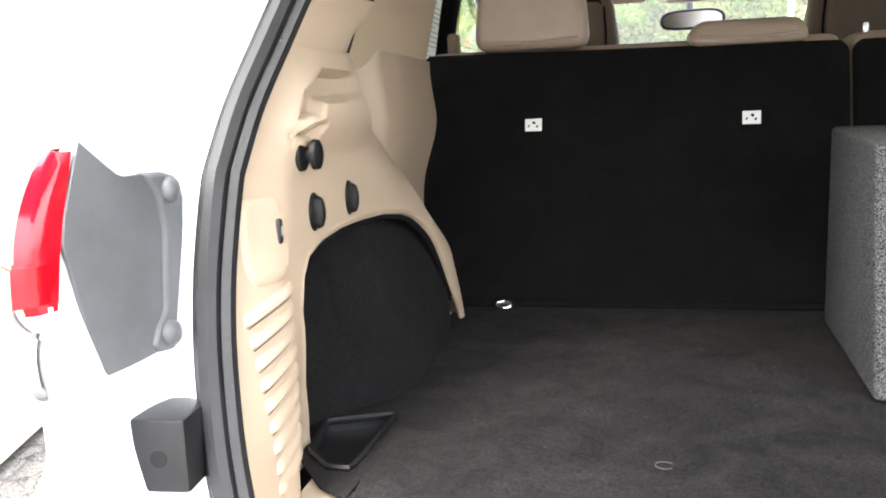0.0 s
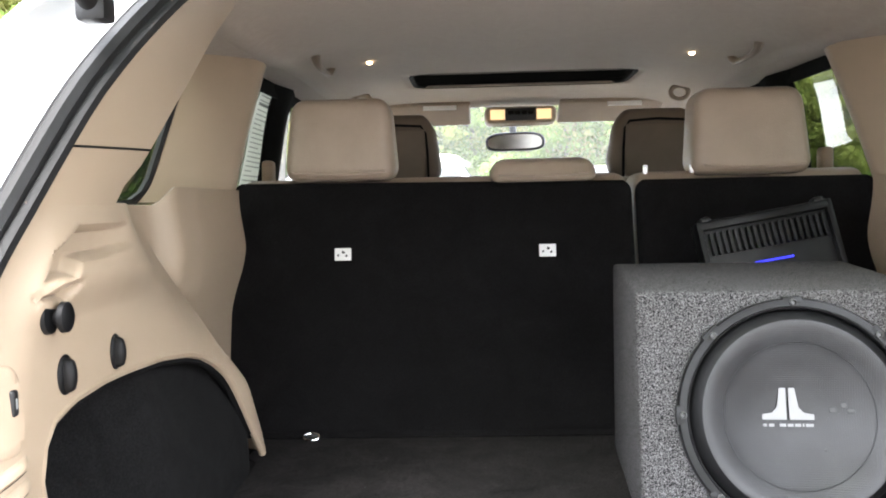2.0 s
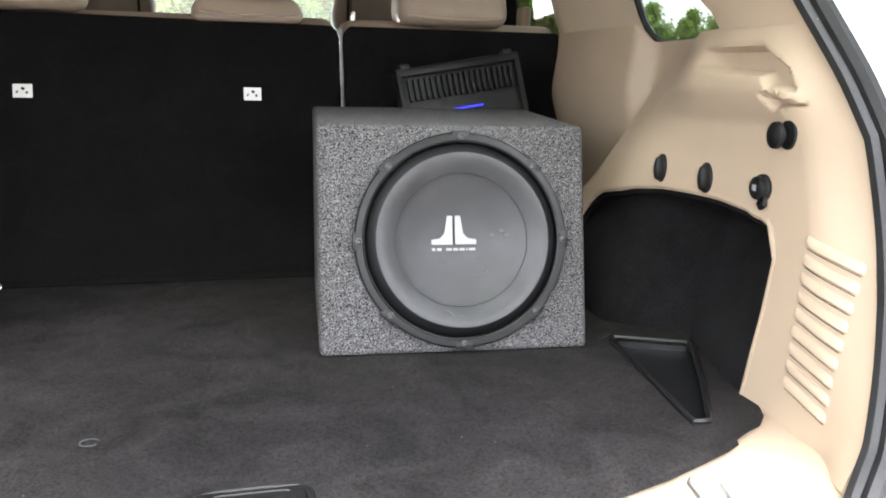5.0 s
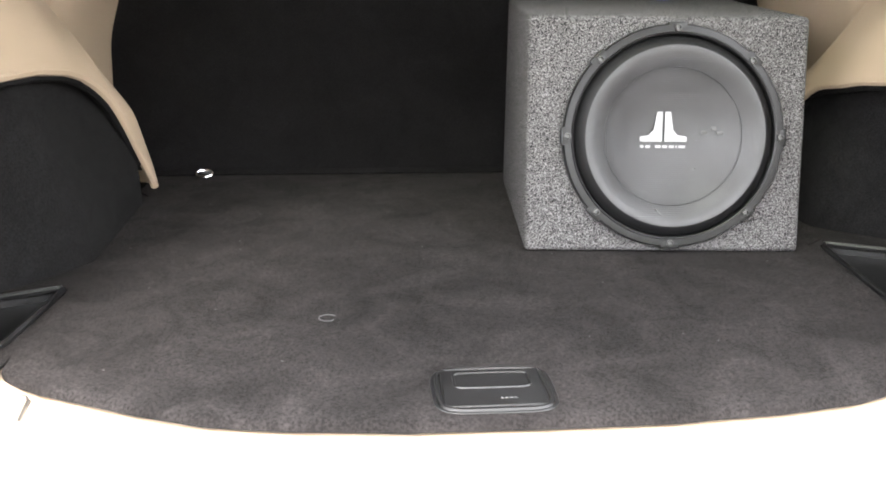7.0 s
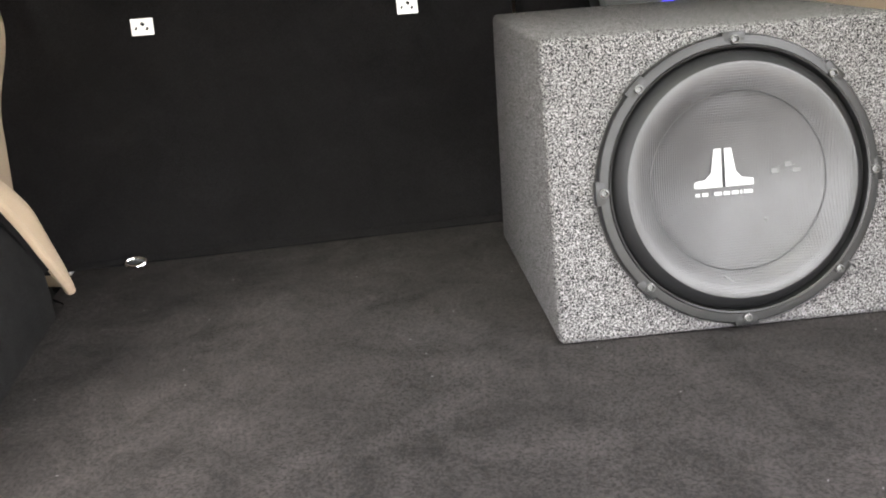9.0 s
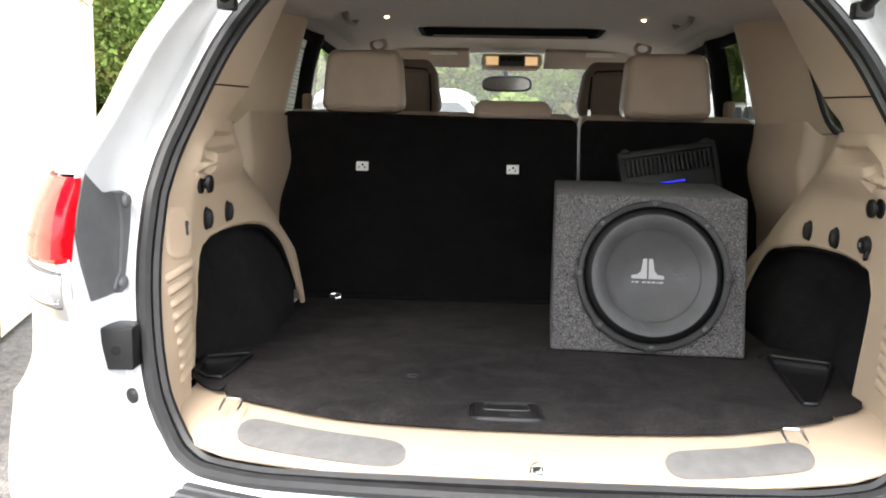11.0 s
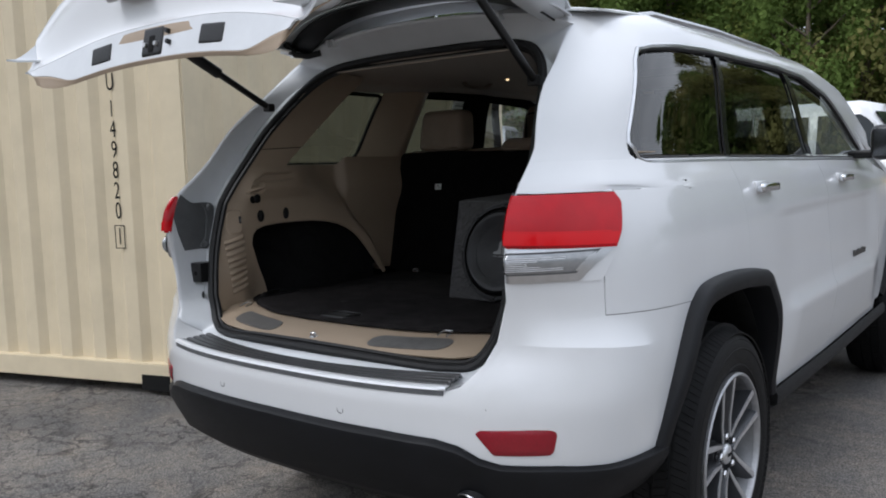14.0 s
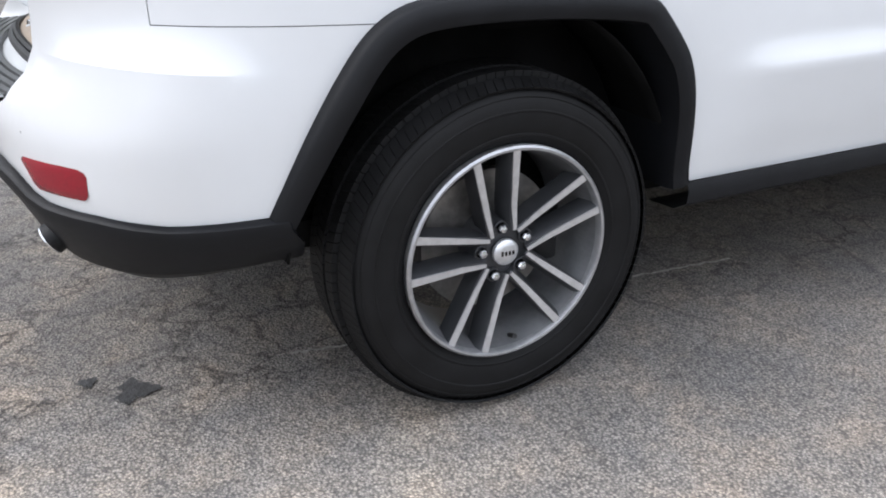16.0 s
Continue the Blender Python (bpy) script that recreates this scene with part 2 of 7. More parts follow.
DASH = material("dark_dashboard", (0.05, 0.042, 0.035), 0.6, vary=0.1, scale=20)
CONTAINER = material("cream_container_paint", (0.62, 0.53, 0.37), 0.55, vary=0.05, scale=4, spots=0.06)
RUST = material("chipped_rusty_steel", (0.52, 0.43, 0.29), 0.65, scale=30, base2=(0.30, 0.20, 0.12))
CONCRETE = material("weathered_concrete", (0.36, 0.33, 0.28), 0.9, vary=0.15, scale=12, bump=0.5, bump_scale=60)
YELLOW = material("yellow_pole_paint", (0.65, 0.45, 0.04), 0.5, vary=0.1, scale=8)
POLE_GREY = material("galvanised_pole", (0.5, 0.52, 0.54), 0.45, metal=0.5, vary=0.1, scale=10)
GRASS = material("verge_grass", (0.10, 0.15, 0.035), 0.95, scale=3, base2=(0.05, 0.085, 0.02), bump=1.0, bump_scale=30)
BARK = material("tree_bark", (0.12, 0.095, 0.07), 0.95, vary=0.35, scale=9, bump=1.0, bump_scale=25)
LEAF_A = leaf_material("spring_leaf_green", (0.26, 0.30, 0.085))
LEAF_B = leaf_material("dark_leaf_green", (0.165, 0.235, 0.065))
LEAF_C = leaf_material("olive_leaf_green", (0.235, 0.235, 0.085))
TRUCK_BLACK = material("black_vehicle_paint", (0.012, 0.013, 0.018), 0.2, coat=1.0)
DARK_RED_PAINT = material("dark_red_vehicle_paint", (0.06, 0.012, 0.015), 0.25, coat=1.0)
FAR_GLASS = material("dark_vehicle_glass", (0.02, 0.025, 0.028), 0.05)


# asphalt: stone grain, worn patches, crack lines and stains
def asphalt_material():
    m = bpy.data.materials.new("worn_asphalt")
    m.use_nodes = True
    n, l = m.node_tree.nodes, m.node_tree.links
    b = n["Principled BSDF"]
    b.inputs["Roughness"].default_value = 0.85
    co = n.new("ShaderNodeTexCoord")

    def noise_at(scale, detail=4, rough=0.6):
        t = n.new("ShaderNodeTexNoise")
        t.inputs["Scale"].default_value, t.inputs["Detail"].default_value, t.inputs["Roughness"].default_value = scale, detail, rough
        l.new(co.outputs["Object"], t.inputs["Vector"])
        return t.outputs["Fac"]

    def ramp(fac, stops):
        r = n.new("ShaderNodeValToRGB")
        e = r.color_ramp.elements
        e[0].position, e[1].position = stops[0][0], stops[-1][0]
        e[0].color, e[1].color = (*stops[0][1], 1), (*stops[-1][1], 1)
        for p, c in stops[1:-1]:
            e.new(p).color = (*c, 1)
        l.new(fac, r.inputs["Fac"])
        return r.outputs[0]

    def mul(a, c):
        v = n.new("ShaderNodeVectorMath")
        v.operation = "MULTIPLY"
        l.new(a, v.inputs[0])
        l.new(c, v.inputs[1])
        return v.outputs[0]

    vor = n.new("ShaderNodeTexVoronoi")
    vor.inputs["Scale"].default_value = 165
    l.new(co.outputs["Object"], vor.inputs["Vector"])
    stones = ramp(vor.outputs["Distance"], [(0.0, (0.31, 0.296, 0.275)), (0.38, (0.175, 0.168, 0.160)), (0.78, (0.08, 0.078, 0.076))])
    patches = ramp(noise_at(1.1, 6, 0.65), [(0.3, (0.58, 0.59, 0.61)), (0.5, (0.92, 0.90, 0.885)), (0.72, (1.40, 1.34, 1.25))])
    fine = ramp(noise_at(30, 5, 0.7), [(0.3, (0.72, 0.72, 0.72)), (0.7, (1.25, 1.24, 1.22))])
    col = mul(mul(stones, patches), fine)
    # warm and cool stone from patch to patch
    col = mul(col, ramp(noise_at(4.2, 4, 0.7), [(0.34, (0.86, 0.88, 0.92)), (0.52, (1.0, 0.985, 0.97)), (0.68, (1.24, 1.15, 1.06))]))
    # cracks along the edges of large warped cells
    wob = n.new("ShaderNodeTexNoise")
    wob.inputs["Scale"].default_value, wob.inputs["Detail"].default_value = 3.0, 6
    l.new(co.outputs["Object"], wob.inputs["Vector"])
    add = n.new("ShaderNodeVectorMath")
    add.operation = "MULTIPLY_ADD"
    add.inputs[1].default_value = (0.5, 0.5, 0.0)
    l.new(wob.outputs["Color"], add.inputs[0])
    l.new(co.outputs["Object"], add.inputs[2])
    edge = n.new("ShaderNodeTexVoronoi")
    edge.feature = "DISTANCE_TO_EDGE"
    edge.inputs["Scale"].default_value = 1.35
    l.new(add.outputs[0], edge.inputs["Vector"])
    crack = ramp(edge.outputs["Distance"], [(0.0, (0.5, 0.5, 0.5)), (0.006, (0.8, 0.8, 0.8)), (0.016, (1, 1, 1))])
    apart = n.new("ShaderNodeSeparateXYZ")
    l.new(co.outputs["Object"], apart.inputs[0])
    fade = n.new("ShaderNodeMixRGB")
    fade.inputs[1].default_value = (1, 1, 1, 1)
    l.new(ramp(apart.outputs["X"], [(0.55, (1, 1, 1)), (1.0, (0.35, 0.35, 0.35))]), fade.inputs[0])
    l.new(crack, fade.inputs[2])
    col = mul(col, fade.outputs[0])
    # close crazing behind the car, fading out towards the newer lane
    craze = n.new("ShaderNodeTexVoronoi")
    craze.feature = "DISTANCE_TO_EDGE"
    craze.inputs["Scale"].default_value = 6.2
    warp = n.new("ShaderNodeVectorMath")
    warp.operation = "MULTIPLY_ADD"
    warp.inputs[1].default_value = (0.24, 0.24, 0.0)
    wob2 = n.new("ShaderNodeTexNoise")
    wob2.inputs["Scale"].default_value, wob2.inputs["Detail"].default_value = 11.0, 5
    l.new(co.outputs["Object"], wob2.inputs["Vector"])
    l.new(wob2.outputs["Color"], warp.inputs[0])
    l.new(co.outputs["Object"], warp.inputs[2])
    l.new(warp.outputs[0], craze.inputs["Vector"])
    lines = ramp(craze.outputs["Distance"], [(0.0, (0.20, 0.195, 0.195)), (0.022, (0.50, 0.49, 0.48)), (0.055, (1, 1, 1))])
    place = n.new("ShaderNodeSeparateXYZ")
    l.new(add.outputs[0], place.inputs[0])
    side_m = ramp(place.outputs["X"], [(0.75, (1, 1, 1)), (1.0, (0, 0, 0))])
    worn = ramp(noise_at(1.7, 4), [(0.36, (0.15, 0.15, 0.15)), (0.58, (1, 1, 1))])
    blend = n.new("ShaderNodeMixRGB")
    blend.inputs[1].default_value = (1, 1, 1, 1)
    l.new(mul(side_m, worn), blend.inputs[0])
    l.new(lines, blend.inputs[2])
    col = mul(col, blend.outputs[0])
    stain = ramp(noise_at(2.6, 3), [(0.22, (0.3, 0.3, 0.3)), (0.3, (1, 1, 1)), (0.8, (1, 1, 1))])
    col = mul(col, stain)
    # paler worn lane beside the parked car, with a ragged edge
    sep = n.new("ShaderNodeSeparateXYZ")
    l.new(add.outputs[0], sep.inputs[0])
    lane = ramp(sep.outputs["X"], [(0.0, (1, 1, 1)), (0.35, (1.15, 1.13, 1.1)), (1.0, (1.6, 1.58, 1.55))])
    col = mul(col, lane)
    # newer, darker surface further up the lot
    far = n.new("ShaderNodeMath")
    far.operation = "MULTIPLY"
    far.inputs[1].default_value = 0.125
    l.new(sep.outputs["Y"], far.inputs[0])
    col = mul(col, ramp(far.outputs[0], [(0.17, (1, 1, 1)), (0.30, (0.70, 0.70, 0.71)), (0.75, (0.50, 0.50, 0.52))]))
    grit = n.new("ShaderNodeTexNoise")
    grit.inputs["Scale"].default_value, grit.inputs["Detail"].default_value = 130, 2
    l.new(co.outputs["Object"], grit.inputs["Vector"])
    col = mul(col, ramp(grit.outputs["Fac"], [(0.35, (0.68, 0.68, 0.68)), (0.5, (0.97, 0.96, 0.95)), (0.66, (1.30, 1.28, 1.24))]))
    l.new(col, b.inputs["Base Color"])
    bp = n.new("ShaderNodeBump")
    bp.inputs["Strength"].default_value, bp.inputs["Distance"].default_value = 0.7, 0.004
    l.new(vor.outputs["Distance"], bp.inputs["Height"])
    bp.invert = True
    l.new(bp.outputs[0], b.inputs["Normal"])
    return m


ASPHALT = asphalt_material()


# ---- mesh helpers ----
def part(name, bm, mat, parent=None, label="", smooth=True, thick=0.0, bevel=0.0, crisp=True):
    """Links a bmesh as one mesh object under a thing or a part."""
    me = bpy.data.meshes.new(name)
    bmesh.ops.recalc_face_normals(bm, faces=bm.faces)
    bm.to_mesh(me)
    bm.free()
    for p in me.polygons:
        p.use_smooth = smooth
    mats = mat if isinstance(mat, (list, tuple)) else [mat]
    for m in mats:
        me.materials.append(m)
    ob = new(name, me)
    if parent:
        ob.parent = parent
    if label:
        ob["label"] = label
    if thick:
        md = ob.modifiers.new("thickness", "SOLIDIFY")
        md.thickness, md.offset = thick, 0
        if smooth and crisp:
            ob.modifiers.new("crisp_rim", "EDGE_SPLIT").split_angle = radians(48)
    if bevel:
        bv = ob.modifiers.new("edge", "BEVEL")
        bv.width, bv.segments, bv.limit_method, bv.angle_limit = bevel, 3, "ANGLE", radians(35)
        me.set_sharp_from_angle(angle=radians(40))
    elif smooth:
        me.set_sharp_from_angle(angle=radians(42))
    return ob


def empty(name, label, category, group="", at=(0, 0, 0), kind=""):
    ob = new(name)
    ob.location = at
    ob.empty_display_size = 0.1
    return tagged(ob, label, category, group, kind)


def grid(fn, us, vs, bm=None):
    """A surface of quads through fn(u, v)."""
    bm = bm or bmesh.new()
    rows = [[bm.verts.new(fn(u, v)) for v in vs] for u in us]
    for i in range(len(us) - 1):
        for j in range(len(vs) - 1):
            q = [rows[i][j], rows[i + 1][j], rows[i + 1][j + 1], rows[i][j + 1]]
            if len({tuple(round(c, 5) for c in w.co) for w in q}) >= 3:
                try:
                    bm.faces.new(q)
                except ValueError:
                    pass
    return bm


def lin(a, b, n):
    return [a + (b - a) * i / n for i in range(n + 1)]


def block(x0, x1, y0, y1, z0, z1, bm=None, m=None):
    bm = bm or bmesh.new()
    r = bmesh.ops.create_cube(bm, size=1.0)["verts"]
    for v in r:
        v.co = Vector(((x0 + x1) / 2 + v.co.x * (x1 - x0), (y0 + y1) / 2 + v.co.y * (y1 - y0), (z0 + z1) / 2 + v.co.z * (z1 - z0)))
        if m:
            v.co = m @ v.co
    return bm


def rounded_box(x0, x1, y0, y1, z0, z1, r, seg=4, m=None):
    """A box with rounded edges, as one bmesh."""
    bm = block(x0, x1, y0, y1, z0, z1)
    bmesh.ops.bevel(bm, geom=bm.edges[:] + bm.verts[:], offset=r, segments=seg, profile=0.6, affect="EDGES", clamp_overlap=True)
    if m:
        bm.transform(m)
    return bm


def tube(pts, r, n=10, bm=None, close=False):
    """A round bar along points."""
    bm = bm or bmesh.new()
    pts = [Vector(p) for p in pts]
    rings = []
    k = len(pts)
    for i, p in enumerate(pts):
        d = (pts[(i + 1) % k] - pts[i - 1]) if close else (pts[min(i + 1, k - 1)] - pts[max(i - 1, 0)])
        d.normalize()
        a = d.orthogonal().normalized() if i == 0 else (a - d * a.dot(d)).normalized()
        c = d.cross(a)
        rr = r[i] if isinstance(r, (list, tuple)) else r
        rings.append([bm.verts.new(p + (a * math.cos(t) + c * math.sin(t)) * rr) for t in [2 * math.pi * j / n for j in range(n)]])
    for i in range(k if close else k - 1):
        s, e = rings[i], rings[(i + 1) % k]
        for j in range(n):
            bm.faces.new((s[j], s[(j + 1) % n], e[(j + 1) % n], e[j]))
    if not close:
        bm.faces.new(rings[0][::-1])
        bm.faces.new(rings[-1])
    return bm


def lathe(profile, n=48, bm=None, m=None, close=False):
    """Turns (axial x, radius) points round the x axis."""
    bm = bm or bmesh.new()
    rings = []
    for x, r in profile:
        rings.append([bm.verts.new((m or Matrix()) @ Vector((x, r * math.cos(2 * math.pi * j / n), r * math.sin(2 * math.pi * j / n)))) for j in range(n)])
    for i in range(len(rings) if close else len(rings) - 1):
        s, e = rings[i], rings[(i + 1) % len(rings)]
        for j in range(n):
            bm.faces.new((s[j], s[(j + 1) % n], e[(j + 1) % n], e[j]))
    return bm


def disc(r, thick, n=24, m=None, dome=0.0):
    """A button along x: flat back at 0, front at thick."""
    prof = [(0, r), (thick * 0.6, r), (thick, r * 0.86), (thick + dome * 0.7, r * 0.5), (thick + dome, 0.0005)]
    return lathe([(0, 0.0005)] + prof, n, m=m)


def extrude_poly(pts, depth, m):
    """A plate from a 2D outline (a, b), depth along c, placed by m."""
    bm = bmesh.new()
    lo = [bm.verts.new(m @ Vector((a, b, 0))) for a, b in pts]
    hi = [bm.verts.new(m @ Vector((a, b, depth))) for a, b in pts]
    bm.faces.new(lo[::-1])
    bm.faces.new(hi)
    k = len(pts)
    for i in range(k):
        bm.faces.new((lo[i], lo[(i + 1) % k], hi[(i + 1) % k], hi[i]))
    return bm


def text_bm(body, size, depth=0.002):
    cu = bpy.data.curves.new("letters", "FONT")
    cu.body, cu.size, cu.extrude, cu.align_x, cu.align_y = body, size, depth, "CENTER", "CENTER"
    ob = bpy.data.objects.new("letters", cu)
    scene.collection.objects.link(ob)
    bpy.context.view_layer.update()
    me = bpy.data.meshes.new_from_object(ob.evaluated_get(bpy.context.evaluated_depsgraph_get()))
    bm = bmesh.new()
    bm.from_mesh(me)
    bpy.data.objects.remove(ob)
    bpy.data.meshes.remove(me)
    return bm


def f(z, zs, vs):
    return float(np.interp(z, zs, vs))


def curve_of(xs, ys):
    """A smooth curve through the points, without overshoot."""
    xs, ys = np.array(xs, float), np.array(ys, float)
    h, d = np.diff(xs), np.diff(ys) / np.diff(xs)
    m = np.zeros(len(xs))
    m[0], m[-1] = d[0], d[-1]
    for i in range(1, len(xs) - 1):
        m[i] = 0.0 if d[i - 1] * d[i] <= 0 else 2 * d[i - 1] * d[i] / (d[i - 1] + d[i])

    def at(x):
        x = min(max(x, xs[0]), xs[-1])
        i = min(int(np.searchsorted(xs, x, side="right")) - 1, len(h) - 1)
        t = (x - xs[i]) / h[i]
        return float((1 + 2 * t) * (1 - t) ** 2 * ys[i] + t * (1 - t) ** 2 * h[i] * m[i] + t * t * (3 - 2 * t) * ys[i + 1] + t * t * (t - 1) * h[i] * m[i + 1])
    return at


# ---- the car: shape of its skin ----
N_EXP, M_EXP = 2.6, 2.9
Z_W = [0.25, 0.45, 0.60, 0.76, 0.86, 0.98, 1.10, 1.19, 1.28, 1.365, 1.54, 1.64, 1.70, 1.74]
V_W = [0.83, 0.850, 0.866, 0.872, 0.870, 0.864, 0.850, 0.826, 0.783, 0.765, 0.733, 0.692, 0.622, 0.45]
Z_R = [0.30, 0.36, 0.50, 0.62, 0.70, 0.76, 0.84, 0.92, 1.05, 1.12, 1.19, 1.25, 1.30, 1.40, 1.55, 1.65, 1.74]
V_R = [0.14, 0.06, 0.025, 0.0, 0.0, 0.012, 0.028, 0.020, -0.014, -0.022, -0.008, 0.042, 0.092, 0.190, 0.385, 0.495, 0.59]
HALF, TAIL, BEND = curve_of(Z_W, V_W), curve_of(Z_R, V_R), curve_of([0.3, 0.66, 0.92, 1.19, 1.5, 1.74], [0.54, 0.55, 0.65, 0.74, 0.63, 0.60])
CAR_LEN, HUB_Y, HUB_Z = 4.82, 0.97, 0.385
FRONT_Y = HUB_Y + 2.915


def half(z):
    return HALF(z)


def tail(z):
    return TAIL(z)


def bend(z):
    return BEND(z)


def crease_z(y):
    """Height of the crease over the bumper corner."""
    return 0.853 - 0.10 * min(0.5, max(0.0, y - 0.12))


def ridge(y, z):
    """Crease over the bumper corner and along the lower doors."""
    if y < 0.75:
        zc, amp = crease_z(y), 0.032 * (1 - smooth_step(0.28, 0.52, y))
    else:
        zc, amp = 0.724, 0.022 * smooth_step(1.50, 1.72, y) * (1 - smooth_step(3.0, 3.3, y))
    shade = -0.009 * smooth_step(1.40, 1.75, y) * smooth_step(1.078, 1.066, z) * smooth_step(0.74, 0.95, z) * (1 - smooth_step(3.0, 3.3, y)) if y > 1.4 else 0.0
    if shade:
        return shade + amp * (max(0.0, 1 - (zc - z) / 0.13) if z < zc else max(0.0, 1 - (z - zc) / 0.07) ** 1.7)
    if z < zc:
        return amp * max(0.0, 1 - (zc - z) / 0.25) ** 1.15
    return amp * max(0.0, 1 - (z - zc) / 0.085) ** 2.0


def smooth_step(a, b, t):
    t = min(1.0, max(0.0, (t - a) / (b - a)))
    return t * t * (3 - 2 * t)


def ridge_near(x, z):
    """The crease dies away towards the tailgate opening."""
    return 1 - smooth_step(0.76, 0.83, z) * (1 - smooth_step(0.63, 0.74, abs(x)))


def skin_x(y, z):
    """Half-width of the body at y, z."""
    w, y0, l = half(z), tail(z), bend(z)
    k = 1.0
    if y < y0 + l:
        k = max(0.0, 1 - (max(0.0, y0 + l - y) / l) ** M_EXP) ** (1 / N_EXP)
    nose = CAR_LEN - 1.1
    if y > nose:
        k *= max(0.0, 1 - (min(1.0, (y - nose) / 1.12)) ** 3.2) ** (1 / 2.6)
    return w * k + ridge(y, z) * min(1.0, k * k) * ridge_near(w * k, z)


def skin_y(x, z):
    """Where the rear of the body lies at x, z."""
    w, y0, l = half(z), tail(z), bend(z)
    k = min(1.0, abs(x) / w)
    return y0 + l * (1 - (1 - k ** N_EXP) ** (1 / M_EXP)) - ridge(0.1, z) * (1 - k * k) * smooth_step(0.95, 0.87, z) * ridge_near(x, z)


def side_panel(name, y_lo, y_hi, z_lo, z_hi, mat, parent, side, nu=24, nv=12, out=0.0, thick=0.004, label=""):
    """A piece of the car's side; its four edges are functions (y edges of z, z edges of y)."""
    def at(u, v):
        z = z_lo(0.5 * (y_lo(1.0) + y_hi(1.0))) * (1 - v) + z_hi(0.5 * (y_lo(1.0) + y_hi(1.0))) * v
        for _ in range(4):
            y = y_lo(z) * (1 - u) + y_hi(z) * u
            z = z_lo(y) * (1 - v) + z_hi(y) * v
        return (side * (skin_x(y, z) + out), y, z)
    return part(name, grid(at, lin(0, 1, nu), lin(0, 1, nv)), mat, parent, label, thick=thick)


def const(c):
    return lambda _: c


# tailgate opening: outer line of the seal and the edge of the body round it, bottom centre to top centre
OPEN_X = [0.0, 0.15, 0.30, 0.42, 0.49, 0.53, 0.558, 0.58, 0.60, 0.612, 0.607, 0.587, 0.54, 0.483, 0.42, 0.32, 0.16, 0.0]
OPEN_Z = [0.770, 0.768, 0.762, 0.755, 0.757, 0.774, 0.81, 0.86, 0.95, 1.08, 1.20, 1.30, 1.46, 1.56, 1.608, 1.630, 1.639, 1.641]
EDGE_X = [0.0, 0.15, 0.30, 0.44, 0.52, 0.565, 0.60, 0.626, 0.645, 0.652, 0.655, 0.639, 0.588, 0.566, 0.556, 0.42, 0.20, 0.0]
EDGE_Z = [0.742, 0.742, 0.740, 0.736, 0.738, 0.755, 0.80, 0.86, 0.95, 1.08, 1.20, 1.30, 1.465, 1.575, 1.645, 1.690, 1.705, 1.71]

OPEN_AT = curve_of(list(range(18)), OPEN_X), curve_of(list(range(18)), OPEN_Z)


def open_y(x, z):
    low = 0.10 + 0.36 * x * x
    up = f(z, [0.85, 1.0, 1.16, 1.4, 1.66], [0.222, 0.255, 0.30, 0.46, 0.68])
    k = min(1.0, max(0.0, (z - 0.78) / 0.10))
    return low * (1 - k) + up * k


def edge_y(x, z):
    k = smooth_step(0.745, 0.81, z)
    return skin_y(x, z) * k + (0.06 + 0.36 * x * x) * (1 - k)


def ring(xs, zs, yf, dx=0.0, dy=0.0, fine=3):
    """Points all round the opening, from bottom centre to the right, over the top and back; dx shrinks it."""
    pts = []
    if xs is OPEN_X:
        fine = 6
    k = (len(xs) - 1) * fine
    for i in range(k + 1):
        q = i / fine
        x, z = (OPEN_AT[0](q), OPEN_AT[1](q)) if xs is OPEN_X else (f(q, range(len(xs)), xs), f(q, range(len(zs)), zs))
        pts.append((x, z))
    full = pts + [(-x, z) for x, z in pts[-2:0:-1]]
    out = []
    cz = 1.2
    for x, z in full:
        r = math.hypot(x, z - cz)
        s = (r - dx) / r
        out.append((x * s, yf(x, z) + dy, cz + (z - cz) * s))
    return out


# tail lamp and window outlines on the side
def lamp_front(z):
    return f(z, [0.98, 1.0, 1.066, 1.10, 1.17, 1.195], [0.295, 0.31, 0.354, 0.378, 0.404, 0.39])


def body_edge(z):
    return skin_y(f(z, EDGE_Z[5:], EDGE_X[5:]), z)


ARCH_Y = [0.455, 0.47, 0.545, 0.62, 0.675, 0.74, 0.82, 0.95, 1.09, 1.213, 1.275, 1.305, 1.33, 1.37, 1.41, 1.447, 1.472, 1.478]
ARCH_Z = [0.53, 0.565, 0.705, 0.82, 0.883, 0.919, 0.929, 0.932, 0.926, 0.914, 0.905, 0.893, 0.867, 0.82, 0.765, 0.66, 0.50, 0.46]


ARCH = list(zip(ARCH_Y, ARCH_Z))
for _ in range(3):
    ARCH = [ARCH[0]] + [q for a, b in zip(ARCH, ARCH[1:]) for q in ((a[0] * 0.75 + b[0] * 0.25, a[1] * 0.75 + b[1] * 0.25), (a[0] * 0.25 + b[0] * 0.75, a[1] * 0.25 + b[1] * 0.75))] + [ARCH[-1]]
ARCH_Y, ARCH_Z = [p[0] for p in ARCH], [p[1] for p in ARCH]


def arch_top(y, shift=0.0):
    return f(y - shift, ARCH_Y, ARCH_Z)


def belt(y):
    return f(y, [0.5, 1.2, 3.3, 4.0], [1.268, 1.266, 1.248, 1.12])


def win_top(y):
    return f(y, [0.70, 0.78, 0.95, 1.2, 2.0, 2.35, 2.7, 3.0, 3.3], [1.545, 1.575, 1.592, 1.604, 1.612, 1.60, 1.53, 1.41, 1.257])


